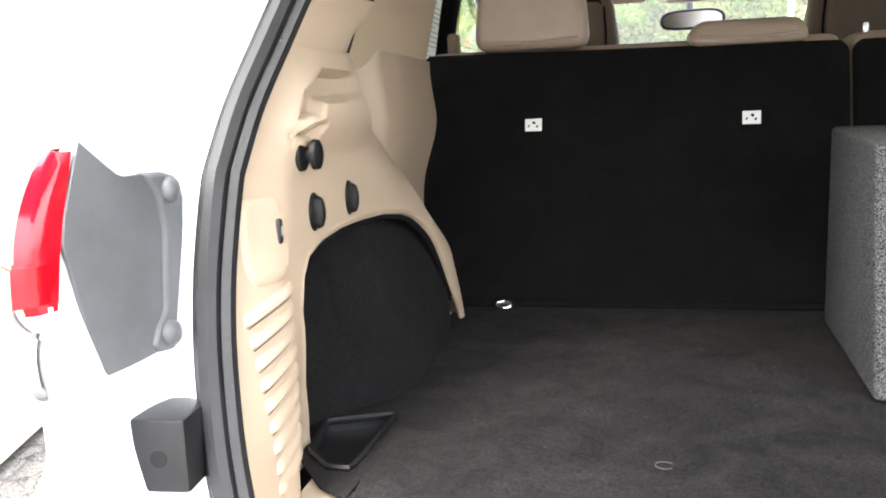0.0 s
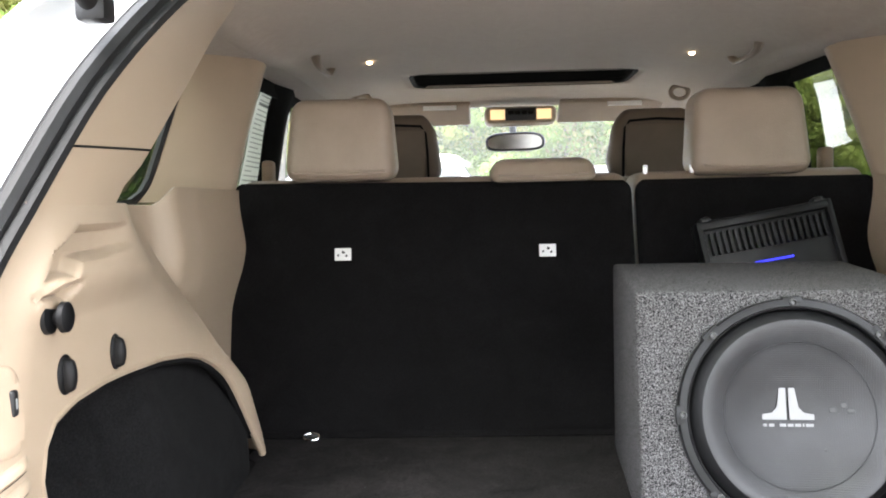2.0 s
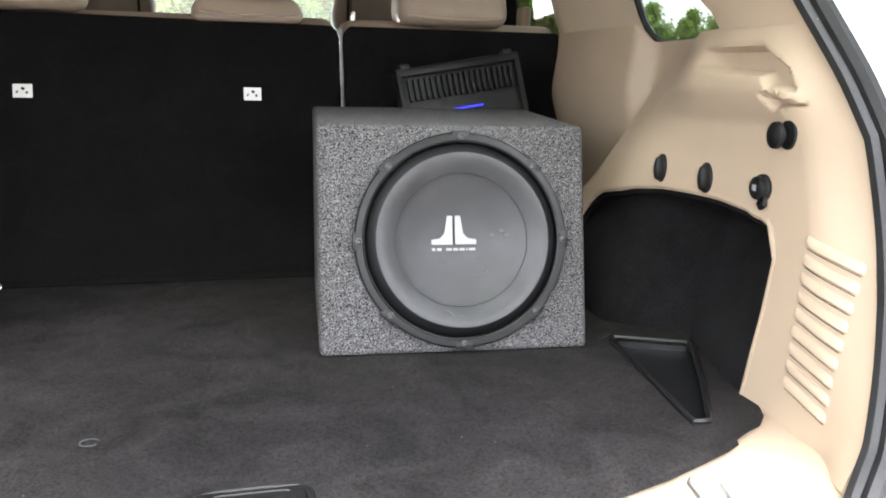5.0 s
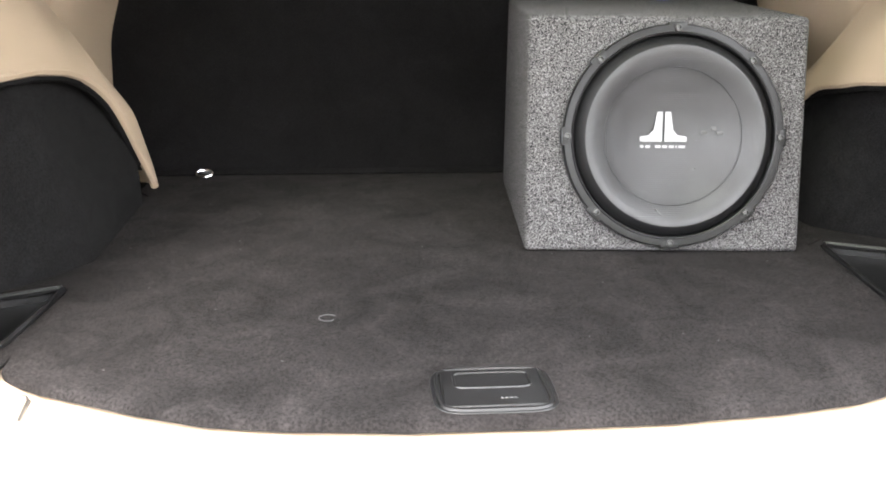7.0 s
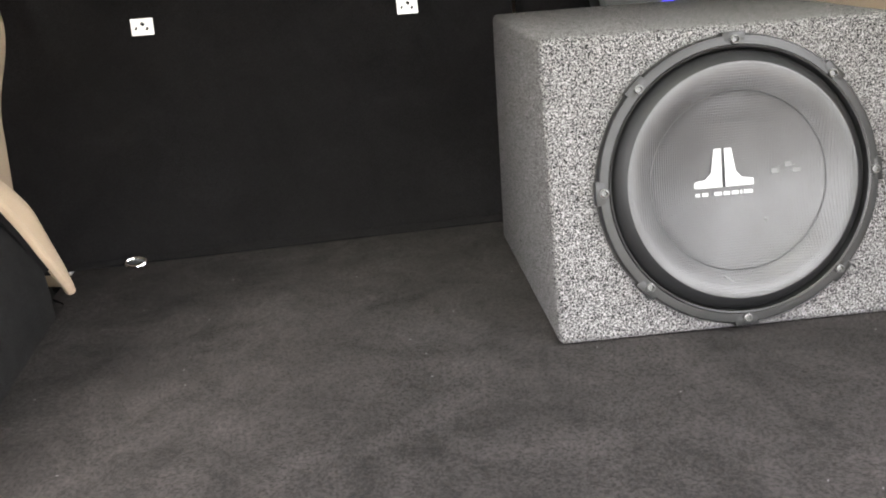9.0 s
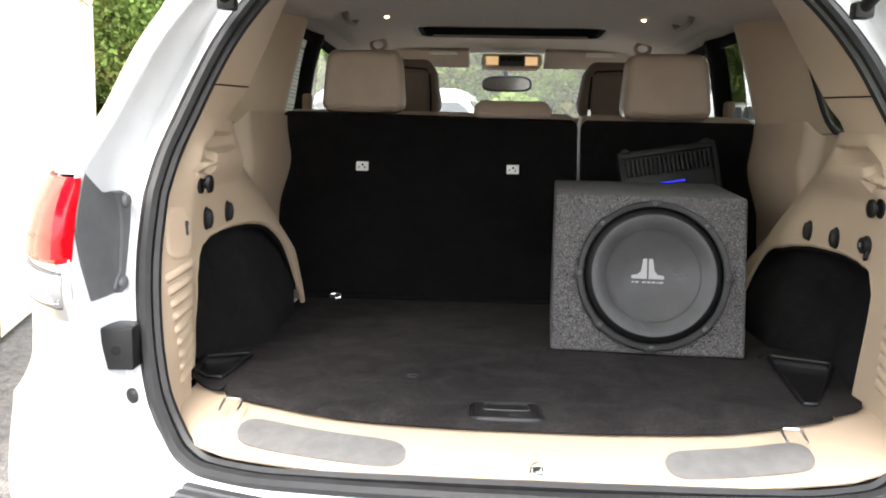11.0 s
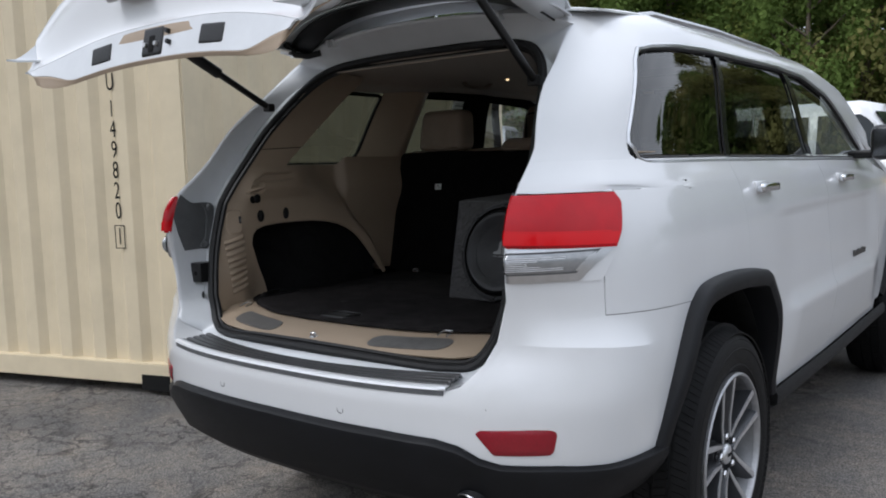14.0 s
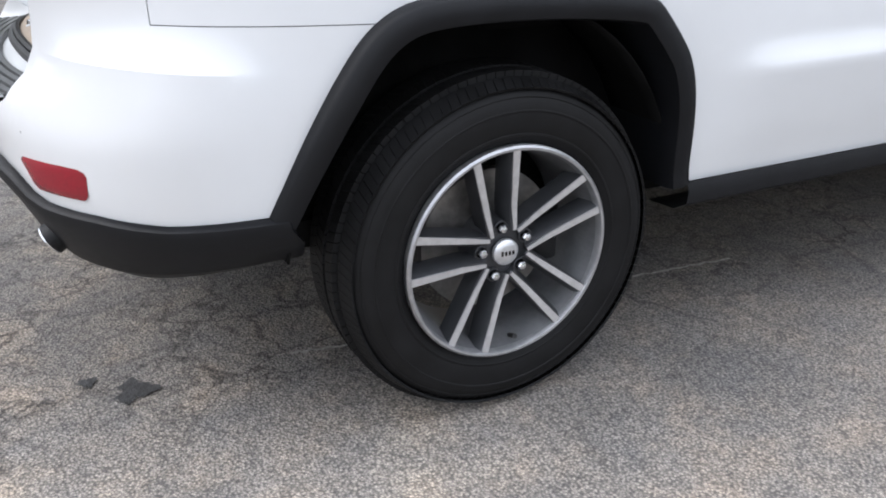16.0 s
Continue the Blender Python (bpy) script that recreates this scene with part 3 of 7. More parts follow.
def win_rear(z):
    return f(z, [1.262, 1.275, 1.30, 1.54, 1.565, 1.58], [0.56, 0.530, 0.532, 0.708, 0.738, 0.78])


def sill(y):
    return f(y, [1.4, 2.2, 3.3], [0.460, 0.455, 0.470])


def seam_z(y):
    """Seam over the bumper, falling gently forwards."""
    return 0.9078 - 0.045 * min(0.45, max(0.0, y - 0.3142))


car = empty("car", "white five-door SUV with raised tailgate, black wheel arches and beige interior", "car")

for side in (1, -1):
    # quarter panel, in two pieces of one mesh: above the arch, and the strip down to the bumper seam
    def q_at(u, v):
        z = 0.9078 + (1.268 - 0.9078) * v
        for _ in range(4):
            lo = 0.3142 if z < 1.0 else (lamp_front(z) if z < 1.196 else body_edge(z))
            y = lo * (1 - u) + 1.1895 * u
            zl = seam_z(y) if y < 0.70 else max(seam_z(y), arch_top(y) - 0.012)
            z = zl * (1 - v) + 1.268 * v
        return (side * skin_x(y, z), y, z)
    bm = grid(q_at, [1 - (1 - t) ** 1.5 for t in lin(0, 1, 40)], sorted(lin(0, 1, 30) + [0.7985, 0.8005]))
    # rear pillar up to the roof
    grid(lambda u, v: (lambda z: (lambda y: (side * skin_x(y, z), y, z))(body_edge(z) * (1 - u) + win_rear(z) * u))(1.268 + 0.31 * v), lin(0, 1, 16), lin(0, 1, 24), bm)
    # band over the windows
    def over(u, v):
        y = 0.55 + 2.9 * u
        y = max(y, 0.55)
        zb = win_top(max(y, 0.78)) if y > 0.78 else 1.578
        zt = f(y, [0.5, 2.4, 3.0, 3.5], [1.705, 1.705, 1.58, 1.36])
        zt = max(zt, zb + 0.02)
        z = zb * (1 - v) + zt * v
        yy = max(y, body_edge(z) if z < 1.71 else y)
        return (side * skin_x(yy, z), yy, z)
    grid(over, lin(0, 1, 60), lin(0, 1, 6), bm)
    part("quarter_panel", bm, PAINT, car, thick=0.005)
    side_panel("rear_door", const(1.1918), lambda z: 2.2588, lambda y: arch_top(y) - 0.012 if y < 1.478 else sill(y), belt, PAINT, car, side, 50, 56)
    side_panel("front_door", const(2.2612), lambda z: 3.252, sill, belt, PAINT, car, side, 24, 56)

    def front_arch(y):
        return f(y - 2.915, ARCH_Y, ARCH_Z)
    side_panel("front_fender", const(3.256), const(4.80), lambda y: max(0.5, front_arch(y) - 0.012) if y < 4.4 else 0.62,
               lambda y: f(y, [3.256, 3.35, 4.8], [1.25, 1.21, 0.95]), PAINT, car, side, 50, 12)
    # dark seams between panels
    for ys, z0, z1 in ((1.191, 0.93, 1.275), (2.260, 0.47, 1.27), (3.254, 0.5, 1.24)):
        part("panel_gap", grid(lambda u, v: (side * (skin_x(ys, z0 + (z1 - z0) * u) - 0.005), ys - 0.008 + 0.016 * v, z0 + (z1 - z0) * u), lin(0, 1, 20), [0, 1]), RUBBER, car, thick=0.002)
    part("panel_gap", grid(lambda u, v: (side * (skin_x(0.30 + 0.42 * u, 0.9) - 0.005), 0.30 + 0.42 * u, seam_z(0.30 + 0.42 * u) - 0.008 + 0.016 * v), lin(0, 1, 16), [0, 1]), RUBBER, car, thick=0.002)
    # wheel arch flares
    for off, nm in ((0.0, "rear_arch_flare"), (2.915, "front_arch_flare")):
        bm = bmesh.new()
        pts = [(y, z) for y, z in zip(ARCH_Y, ARCH_Z)]
        fine = pts
        sec = [(0.006, -0.03), (0.002, 0.008), (-0.006, 0.017), (-0.032, 0.021), (-0.050, 0.014), (-0.058, -0.006), (-0.058, -0.25)]

        def flare(u, k):
            i = u * (len(fine) - 1)
            j = min(len(fine) - 1, int(round(i)))
            a, b = fine[max(0, j - 2)], fine[min(len(fine) - 1, j + 2)]
            y, z = fine[j]
            d = Vector((b[0] - a[0], b[1] - a[1])).normalized()
            nrm = Vector((-d.y, d.x))
            q, o = sec[k]
            yy, zz = y + nrm.x * q, z + nrm.y * q
            o = o + 0.020 * smooth_step(0.50, 0.80, z) if o > 0 else o
            return (side * (half(min(max(z, 0.5), 0.95)) * (skin_x(max(y, 0.5), 0.8) / half(0.8)) + o), yy + off, zz)
        grid(lambda u, v: flare(u, v), [i / (len(fine) - 1) for i in range(len(fine))], range(len(sec)), bm)
        part(nm, bm, CLAD, car)
    # lower cladding under the doors
    bm = grid(lambda u, v: (lambda y, k: (side * ((half(0.5) + (0.012, 0.022, 0.02, -0.02, -0.12)[k])), y, (sill(y) + 0.004, sill(y) - 0.018, sill(y) - 0.05, sill(y) - 0.075, sill(y) - 0.085)[k]))(1.47 + 1.98 * u, v), lin(0, 1, 24), range(5))
    part("sill_cladding", bm, CLAD, car)
    # side windows
    def glass_at(y_lo, y_hi, name, mat=GLASS_TINT):
        def at(u, v):
            z = 1.28 + 0.3 * v
            for _ in range(4):
                y = y_lo(z) * (1 - u) + y_hi(z) * u
                z = (belt(y) + 0.012) * (1 - v) + (win_top(y) - 0.012) * v
            return (side * (skin_x(y, z) - 0.012), y, z)
        ob = part(name, grid(at, lin(0, 1, 14), lin(0, 1, 10)), mat, car)
        return ob
    def pillar_c(z):
        return f(z, [1.27, 1.60], [1.232, 1.322])
    def pillar_b(z):
        return f(z, [1.26, 1.61], [2.245, 2.115])
    glass_at(lambda z: win_rear(z) + 0.012, lambda z: pillar_c(z) - 0.018, "quarter_window", GLASS_TINT)
    glass_at(lambda z: pillar_c(z) + 0.018, lambda z: pillar_b(z) - 0.03, "rear_door_window", GLASS_TINT)
    glass_at(lambda z: pillar_b(z) + 0.03, const(3.22), "front_door_window", GLASS_CLEAR)
    for pf, w in ((pillar_c, 0.020), (pillar_b, 0.032)):
        part("window_pillar_trim", grid(lambda u, v: (lambda z, y: (side * (skin_x(y, z) - 0.006), y, z))(1.272 + 0.335 * u, pf(1.272 + 0.335 * u) - w + 2 * w * v), lin(0, 1, 10), [0, 0.5, 1]), GLOSS_BLACK, car, thick=0.006)
    # black rubber and bright moulding round the glass
    loop = [(y, belt(y)) for y in lin(0.625, 3.28, 40)] + [(y, win_top(y)) for y in lin(3.27, 0.80, 50)] + [(win_rear(z), z) for z in lin(1.565, 1.325, 7)] + [(0.541, 1.304), (0.552, 1.288), (0.569, 1.276), (0.594, 1.270)]
    part("window_rubber", tube([(side * (skin_x(y, z) - 0.006), y, z) for y, z in loop], 0.009, 6, close=True), RUBBER, car)
    part("window_moulding", tube([(side * (skin_x(y, z) + 0.001), y + 0.0, z + (-0.008 if z < 1.28 else 0.006)) for y, z in loop], 0.0075, 6, close=True), SATIN, car, "bright metal window moulding")
    # door handles
    for hy in (1.40, 2.56):
        x = skin_x(hy, 1.165)
        hd = part("door_handle", rounded_box(-0.013, 0.013, -0.085, 0.085, -0.014, 0.014, 0.011, 3, pose(side * (x + 0.026), hy, 1.165)), CHROME, car, "chrome pull handle")
        cup = part("handle_cup", rounded_box(-0.012, 0.010, -0.07, 0.06, -0.022, 0.022, 0.008, 3, pose(side * (x - 0.001), hy, 1.165)), PAINT, hd)
        part("handle_end", rounded_box(-0.012, 0.012, 0.062, 0.088, -0.013, 0.013, 0.008, 2, pose(side * (x + 0.027), hy + 0.004, 1.165)), GLOSS_BLACK, hd)
    # door mirror
    mh = part("door_mirror", rounded_box(-0.11, 0.11, -0.06, 0.07, -0.085, 0.085, 0.05, 5, pose(side * 0.985, 3.0, 1.32)), GLOSS_BLACK, car, "gloss black door mirror")
    part("mirror_glass", rounded_box(-0.09, 0.09, -0.003, 0.003, -0.065, 0.065, 0.003, 2, pose(side * 0.985, 2.937, 1.32)), MIRROR_GLASS, mh)
    part("mirror_foot", rounded_box(-0.09, 0.09, -0.03, 0.05, -0.02, 0.02, 0.015, 3, pose(side * 0.86, 3.02, 1.265)), BLACK_PLASTIC, mh)
    # roof rail
    rail = tube([(side * 0.575, 0.98, 1.703), (side * 0.60, 1.06, 1.715), (side * 0.605, 1.6, 1.724), (side * 0.60, 2.3, 1.718), (side * 0.575, 2.62, 1.70)], 0.011, 8)
    part("roof_rail", rail, SATIN, car)

    # tail lamp
    def lamp_at(u, z, grow, lift=0.002):
        x = 0.6475 + (skin_x(lamp_front(z), z) - 0.6475) * u
        full = f(u, [0, 0.03, 0.08, 0.3, 0.6, 1], [-0.014, 0.008, 0.022, 0.022, 0.015, 0.005])
        return (side * (x + 0.004 * u), min(skin_y(x, z), lamp_front(z)) - full * grow - lift, z)
    def lens_low(u):
        return 1.078 - 0.012 * u
    us = [0, 0.015, 0.03, 0.055, 0.08, 0.13] + lin(0.2, 1, 14)
    lamp = part("tail_lamp", grid(lambda u, v: lamp_at(u, lens_low(u) + (1.192 - lens_low(u)) * v, 0.25 + 0.85 * math.sin(math.pi * (0.06 + 0.88 * v)) ** 0.45), us, lin(0, 1, 14)), RED_LENS, car, "glossy red wrap-round tail lamp", thick=0.004)
    part("lamp_band", grid(lambda u, v: lamp_at(u, lens_low(u) + 0.007 + 0.028 * v, 1.09, 0.0055), us, [0, 0.5, 1]), RED_DEEP, lamp, "deeper red lower band", thick=0.003)
    def low_u(z):
        return 0.80 + 0.20 * (z - 0.996) / 0.072
    part("lamp_seam", grid(lambda u, v: lamp_at(u, lens_low(u) + 0.0355 + 0.003 * v, 1.06, 0.005), us, [0, 1]), RED_DEEP, lamp, thick=0.002)
    part("lamp_base", grid(lambda u, v: lamp_at(u, 0.992 + (lens_low(u) + 0.004 - 0.992) * v, 0.02, -0.001), us, lin(0, 1, 6)), PAINT, lamp, thick=0.003)
    part("lamp_bezel", grid(lambda u, v: (lambda z: lamp_at(u * low_u(z), z, 0.30 + 0.35 * math.sin(math.pi * v)))(0.996 + (lens_low(u) - 0.996) * v), us, lin(0, 1, 8)), SATIN, lamp, "bright metal lamp surround", thick=0.004)
    part("lens_gap", grid(lambda u, v: (lambda z: lamp_at(0.05 + u * (low_u(z) - 0.14), z, 0.62, 0.0040))(1.013 + 0.052 * v), us, [0, 0.5, 1]), FLANGE, lamp, thick=0.002)
    part("reverse_lens", grid(lambda u, v: (lambda z: lamp_at(0.04 + u * (low_u(z) - 0.16), z, 0.66 + 0.40 * math.sin(math.pi * v) ** 0.5, 0.005))(1.018 + 0.042 * v), us, lin(0, 1, 6)), CLEAR_LENS, lamp, "clear reversing light lens", thick=0.004)
    for k in range(8):
        part("lens_rib", grid(lambda u, v: lamp_at(0.05 + 0.60 * u, 1.0235 + 0.0042 * k + 0.0009 * v, 1.06, 0.0068), lin(0, 1, 12), [0, 1]), CLEAR_RIB, lamp, thick=0.001)
    # grey flange behind the lamp, with its screws
    def flange(u, v):
        zl = 1.014 + 0.004 * u
        z = zl + (1.199 - zl - 0.030 * min(1.0, 2.2 * u)) * v
        ya = f(z, [1.0, 1.02, 1.07, 1.13, 1.2], [0.184, 0.178, 0.161, 0.146, 0.177])
        return (side * (0.6455 - 0.008 * u - 0.004 * math.sin(math.pi * u)), ya + (0.272 - ya) * u, z)
    fl = part("lamp_flange", grid(flange, lin(0, 1, 12), lin(0, 1, 10)), FLANGE, lamp, "grey plastic lamp side flange", thick=0.004)
    tab = [(0.240, 1.170), (0.270, 1.169), (0.287, 1.165), (0.296, 1.156), (0.298, 1.145), (0.283, 1.028), (0.279, 1.017), (0.268, 1.012), (0.240, 1.016), (0.232, 1.024), (0.240, 1.038), (0.254, 1.050), (0.264, 1.120), (0.258, 1.150)]
    side_on = Matrix(((0, 0, 1, 0), (1, 0, 0, 0), (0, 1, 0, 0), (0, 0, 0, 1)))
    part("flange_tab", extrude_poly(tab, 0.012, pose(side * 0.637 - 0.006, 0, 0) @ side_on), FLANGE, lamp, bevel=0.004)
    for yy, zz in ((0.2545, 1.030), (0.274, 1.153)):
        part("screw", disc(0.0115, 0.006, 20, pose(side * 0.631, yy, zz, 0, 0, 180 if side > 0 else 0), 0.003), FLANGE, lamp)
    # bump stop and drain plug on the jamb
    part("bump_stop", rounded_box(-0.024, 0.024, -0.008, 0.07, 0.908, 0.972, 0.004, 2, pose(side * 0.617, 0.206, 0, 0, 0, side * -4)), BLACK_PLASTIC, car, "black plastic gate guide block")
    part("bump_hole", disc(0.0075, 0.0008, 16, pose(side * 0.617, 0.1978, 0.938, 0, 0, -90 - side * 4)), INK, car)
    part("plug", disc(0.012, 0.005, 16, pose(side * 0.600, 0.214, 0.866, 0, 0, -90 + side * 30), 0.003), RUBBER, car)

# white bumper and black lower bumper, all round the rear
def clad_line(x):
    return f(abs(x), [0.0, 0.35, 0.50, 0.56, 0.60, 0.645, 0.75, 0.83], [0.632, 0.630, 0.624, 0.610, 0.584, 0.570, 0.566, 0.552])


def bumper_top(x, y):
    x = abs(x)
    return min(seam_z(y) - 0.0018, f(x, EDGE_X[:9], EDGE_Z[:9]))


def plan(t, z):
    s = 1 if t >= 0 else -1
    a = abs(t)
    if a <= 1:
        w, y0, l = half(z), tail(z), bend(z)
        x, y = w * math.sin(a * math.pi / 2) ** (2 / N_EXP), y0 + l * (1 - math.cos(a * math.pi / 2) ** (2 / M_EXP))
        r, k = ridge(y, z) * ridge_near(x, z), (x / w) ** 2
        return (s * (x + r * k), y - r * (1 - k))
    y = tail(z) + bend(z) + (a - 1)
    return (s * skin_x(y, z), y)


ts = [i / 40 for i in range(-40, 41)]
ts += [q * k for q in (1, -1) for k in (0.985, 0.992, 0.997, 1.01, 1.02, 1.03, 1.045, 1.06, 1.08, 1.10)]
ts = sorted(ts)


def bumper_at(t, v):
    z = 0.75
    for _ in range(6):
        x, y = plan(t, z)
        lo = clad_line(x) if y < 0.6 else arch_top(y) - 0.006
        if y > 0.455:
            lo = max(lo, arch_top(y) - 0.006)
        hi = max(bumper_top(x, y), lo + 0.001)
        mid = min(max(crease_z(y), lo + (hi - lo) * 0.05), lo + (hi - lo) * 0.88)
        z = lo + (mid - lo) * v / 0.5 if v <= 0.5 else mid + (hi - mid) * (v - 0.5) / 0.5
    x, y = plan(t, z)
    return (x, y, z)


bm = grid(bumper_at, ts, lin(0, 1, 24))
bm.verts.ensure_lookup_table()
tops = [bm.verts[i * 25 + 24] for i in range(len(ts))]
for side in (1, -1):
    # the corner goes on up to the lamp
    cols = [v for v in tops if side * v.co.x > 0.628 and v.co.z > 0.90 and v.co.y < 0.312]
    cols.sort(key=lambda v: v.co.y)
    cols[0].co = Vector((side * f(0.906, EDGE_Z[5:], EDGE_X[5:]), skin_y(f(0.906, EDGE_Z[5:], EDGE_X[5:]), 0.906), 0.906))
    if cols[-1].co.y > 0.28:
        cols[-1].co = Vector((side * skin_x(0.3125, 0.906), 0.3125, 0.906))
    rows = [cols]
    for z in lin(0.906, 0.995, 6)[1:]:
        e = f(z, EDGE_Z[5:], EDGE_X[5:])
        row = []
        for i, v in enumerate(cols):
            s_ = i / (len(cols) - 1)
            x0, x1 = e, skin_x(0.3125, z)
            s_ = (abs(v.co.x) - abs(cols[0].co.x)) / (abs(cols[-1].co.x) - abs(cols[0].co.x))
            x = x0 + (x1 - x0) * s_
            row.append(bm.verts.new((side * x, skin_y(x, z), z)))
        rows.append(row)
    for r0, r1 in zip(rows, rows[1:]):
        for i in range(len(cols) - 1):
            bm.faces.new((r0[i], r0[i + 1], r1[i + 1], r1[i]))
bumper = part("rear_bumper", bm, PAINT, car, "white painted rear bumper", thick=0.004)
# crisp shoulder line
for e in bumper.data.edges:
    ends = [bumper.data.vertices[i].co for i in e.vertices]
    if all(abs(q.z - crease_z(q.y)) < 0.004 and q.y < 0.46 and abs(q.x) > 0.50 for q in ends):
        e.use_edge_sharp = True
# jamb between bumper and opening
shelf = bmesh.new()
outer = ring(EDGE_X, EDGE_Z, edge_y, fine=6)
inner = ring(OPEN_X, OPEN_Z, open_y)
k = len(outer)
rings = []
for sx_, sy_ in ((0.0, 0.0), (0.04, 0.12), (0.10, 0.5), (0.16, 0.85), (0.30, 1.02), (0.65, 1.05), (1.0, 1.0)):
    row = []
    for a, b in zip(outer, inner):
        q = smooth_step(0.78, 0.90, a[2]) * (1 - smooth_step(1.45, 1.62, a[2]))
        mx = sx_ * q + sy_ * (1 - q)
        row.append(shelf.verts.new((a[0] + (b[0] - a[0]) * mx, a[1] + (b[1] - a[1]) * sy_, a[2] + (b[2] - a[2]) * sy_)))
    rings.append(row)
for r0, r1 in zip(rings, rings[1:]):
    for i in range(k):
        shelf.faces.new((r0[i], r0[(i + 1) % k], r1[(i + 1) % k], r1[i]))
part("gate_jamb", shelf, JAMB, car, "white painted gate jamb", thick=0.004, crisp=False)
shelf = grid(lambda x, v: (lambda zt: (x, (skin_y(x, zt)) * (1 - v) + max(edge_y(abs(x), zt), skin_y(x, zt) + 0.001) * v, zt + 0.0005))(f(abs(x), EDGE_X[:9], EDGE_Z[:9])), lin(-0.645, 0.645, 60), lin(0, 1, 4))
part("bumper_shelf", shelf, PAINT, car, thick=0.004)


def lower_at(t, v):
    k = (0.0, 0.06, 0.16, 0.5, 0.8, 1.0)[v]
    x, y = plan(t, 0.62)
    top = clad_line(x) + 0.004
    bot = 0.415 + 0.012 * smooth_step(0.55, 0.85, abs(t))
    z = top + (bot - top) * k
    x, y = plan(t, max(z, 0.56))
    inset = (-0.004, -0.020, -0.021, 0.010, 0.04, 0.10)[v]
    s = 1 if t >= 0 else -1
    nx = min(1.0, abs(t)) ** 2
    if y > 0.5 and z > 0.5:
        y = 0.5
    return (x - s * inset * nx, min(y, 0.53) + inset * (1 - nx), z)


part("lower_bumper", grid(lower_at, ts, range(6)), CLAD, car, "black plastic lower bumper", thick=0.006, crisp=False)

# step pad: ribbed black top with a bright strip along its edge
pad = bmesh.new()
n_rib = 5
prof = []
for i in range(n_rib):
    a = i / n_rib
    prof += [(a, 0.0), (a + 0.03, 0.0065), (a + 0.12, 0.0065), (a + 0.15, 0.0)]
prof.append((1.0, 0.0))
def pad_at(x, j):
    s, h = prof[j]
    y0 = skin_y(x, 0.74) + 0.004
    y1 = 0.066 + 0.36 * x * x
    return (x * (1 - 0.035 * s), y0 + (y1 - y0) * s + 0.0, 0.746 + 0.006 * s + h)
part("step_pad", grid(pad_at, lin(-0.515, 0.515, 40), range(len(prof))), PAD, car, "ribbed black bumper step pad", smooth=False, thick=0.006)
part("step_pad_strip", grid(lambda x, j: (x, skin_y(x, 0.735) + (0.012, 0.002, -0.005, -0.0065, -0.003)[j], (0.7555, 0.7548, 0.7525, 0.749, 0.747)[j]), lin(-0.53, 0.53, 40), range(5)), BRIGHT, car, "polished metal step strip", thick=0.003, crisp=False)
# grey band imitating the shadow in the recess below the bright strip
part("strip_shadow", grid(lambda x, j: (x, skin_y(x, 0.73) - (0.003, 0.0035)[j], (0.7475, 0.735)[j]), lin(-0.525, 0.525, 40), range(2)), FLANGE, car, thick=0.003)

# reflectors and parking sensors
for side in (1, -1):
    def rfl(u, v):
        # rounded trapezoid, lower edge shorter
        a = 0.5 + 0.5 * math.copysign(abs(2 * u - 1) ** 1.0, 2 * u - 1)
        z0, z1 = 0.600, 0.657 + 0.005 * a
        round_ = 0.010 * (1 - min(1, min(u, 1 - u) / 0.08)) ** 2
        z0, z1 = z0 + round_, z1 - round_ * 0.8
        z = z0 + (z1 - z0) * v
        x = (0.594 + 0.030 * (1 - v)) * (1 - a) + (0.752 - 0.008 * (1 - v)) * a
        dome = 0.004 * (1 - (2 * v - 1) ** 6) * (1 - (2 * u - 1) ** 10)
        return (side * x, skin_y(x, z) - 0.002 - dome, z)
    part("bumper_reflector", grid(rfl, sorted(lin(0, 1, 12) + [0.01, 0.03, 0.06, 0.94, 0.97, 0.99]), lin(0, 1, 8)), RED_REFLECTOR, car, "dark red bumper reflector", thick=0.006)
    for sx, sz in ((0.235, 0.669), (0.611, 0.70)):
        n = Vector((sx, skin_y(sx, sz), sz))
        slope = math.degrees(math.atan2(skin_y(sx + 0.02, sz) - skin_y(sx - 0.02, sz), 0.04))
        rim = part("parking_sensor", lathe([(0, 0.0108), (0.002, 0.0108), (0.0026, 0.0092), (0.001, 0.0090)], 20, m=pose(side * n.x, n.y, n.z, 0, 0, -90 + side * slope)), FLANGE, car)
        part("sensor_eye", disc(0.0084, 0.002, 16, pose(side * n.x, n.y + 0.001, n.z, 0, 0, -90 + side * slope), 0.001), PAINT, rim)

# exhaust tip, underbody, roof, bonnet, windscreen
EX = Matrix.Translation((0.5590, 0.0930, 0.4670)) @ Vector((0.10, 0.80, 0.50)).to_track_quat("X", "Z").to_matrix().to_4x4() @ Matrix.Diagonal((1, 1.05, 0.92, 1))
tip = part("exhaust_tip", lathe([(0.003, 0.034), (0.0025, 0.0355), (0.10, 0.0355), (0.10, 0.034), (0.003, 0.034)], 32, m=EX), CLAD, car, "dark oval exhaust tip with a bright rim")
part("tip_rim", lathe([(0.003, 0.0335), (0.0, 0.0345), (0.0005, 0.0358), (0.0035, 0.0362), (0.0035, 0.0335)], 32, m=EX), CHROME, tip)
part("tip_bore", lathe([(0.006, 0.0005), (0.004, 0.0338), (0.012, 0.0338), (0.012, 0.0005)], 28, m=EX), INK, tip)
bm = block(-0.50, 0.50, 0.66, 4.5, 0.29, 0.42)
part("underbody", bm, UNDER, car, smooth=False)
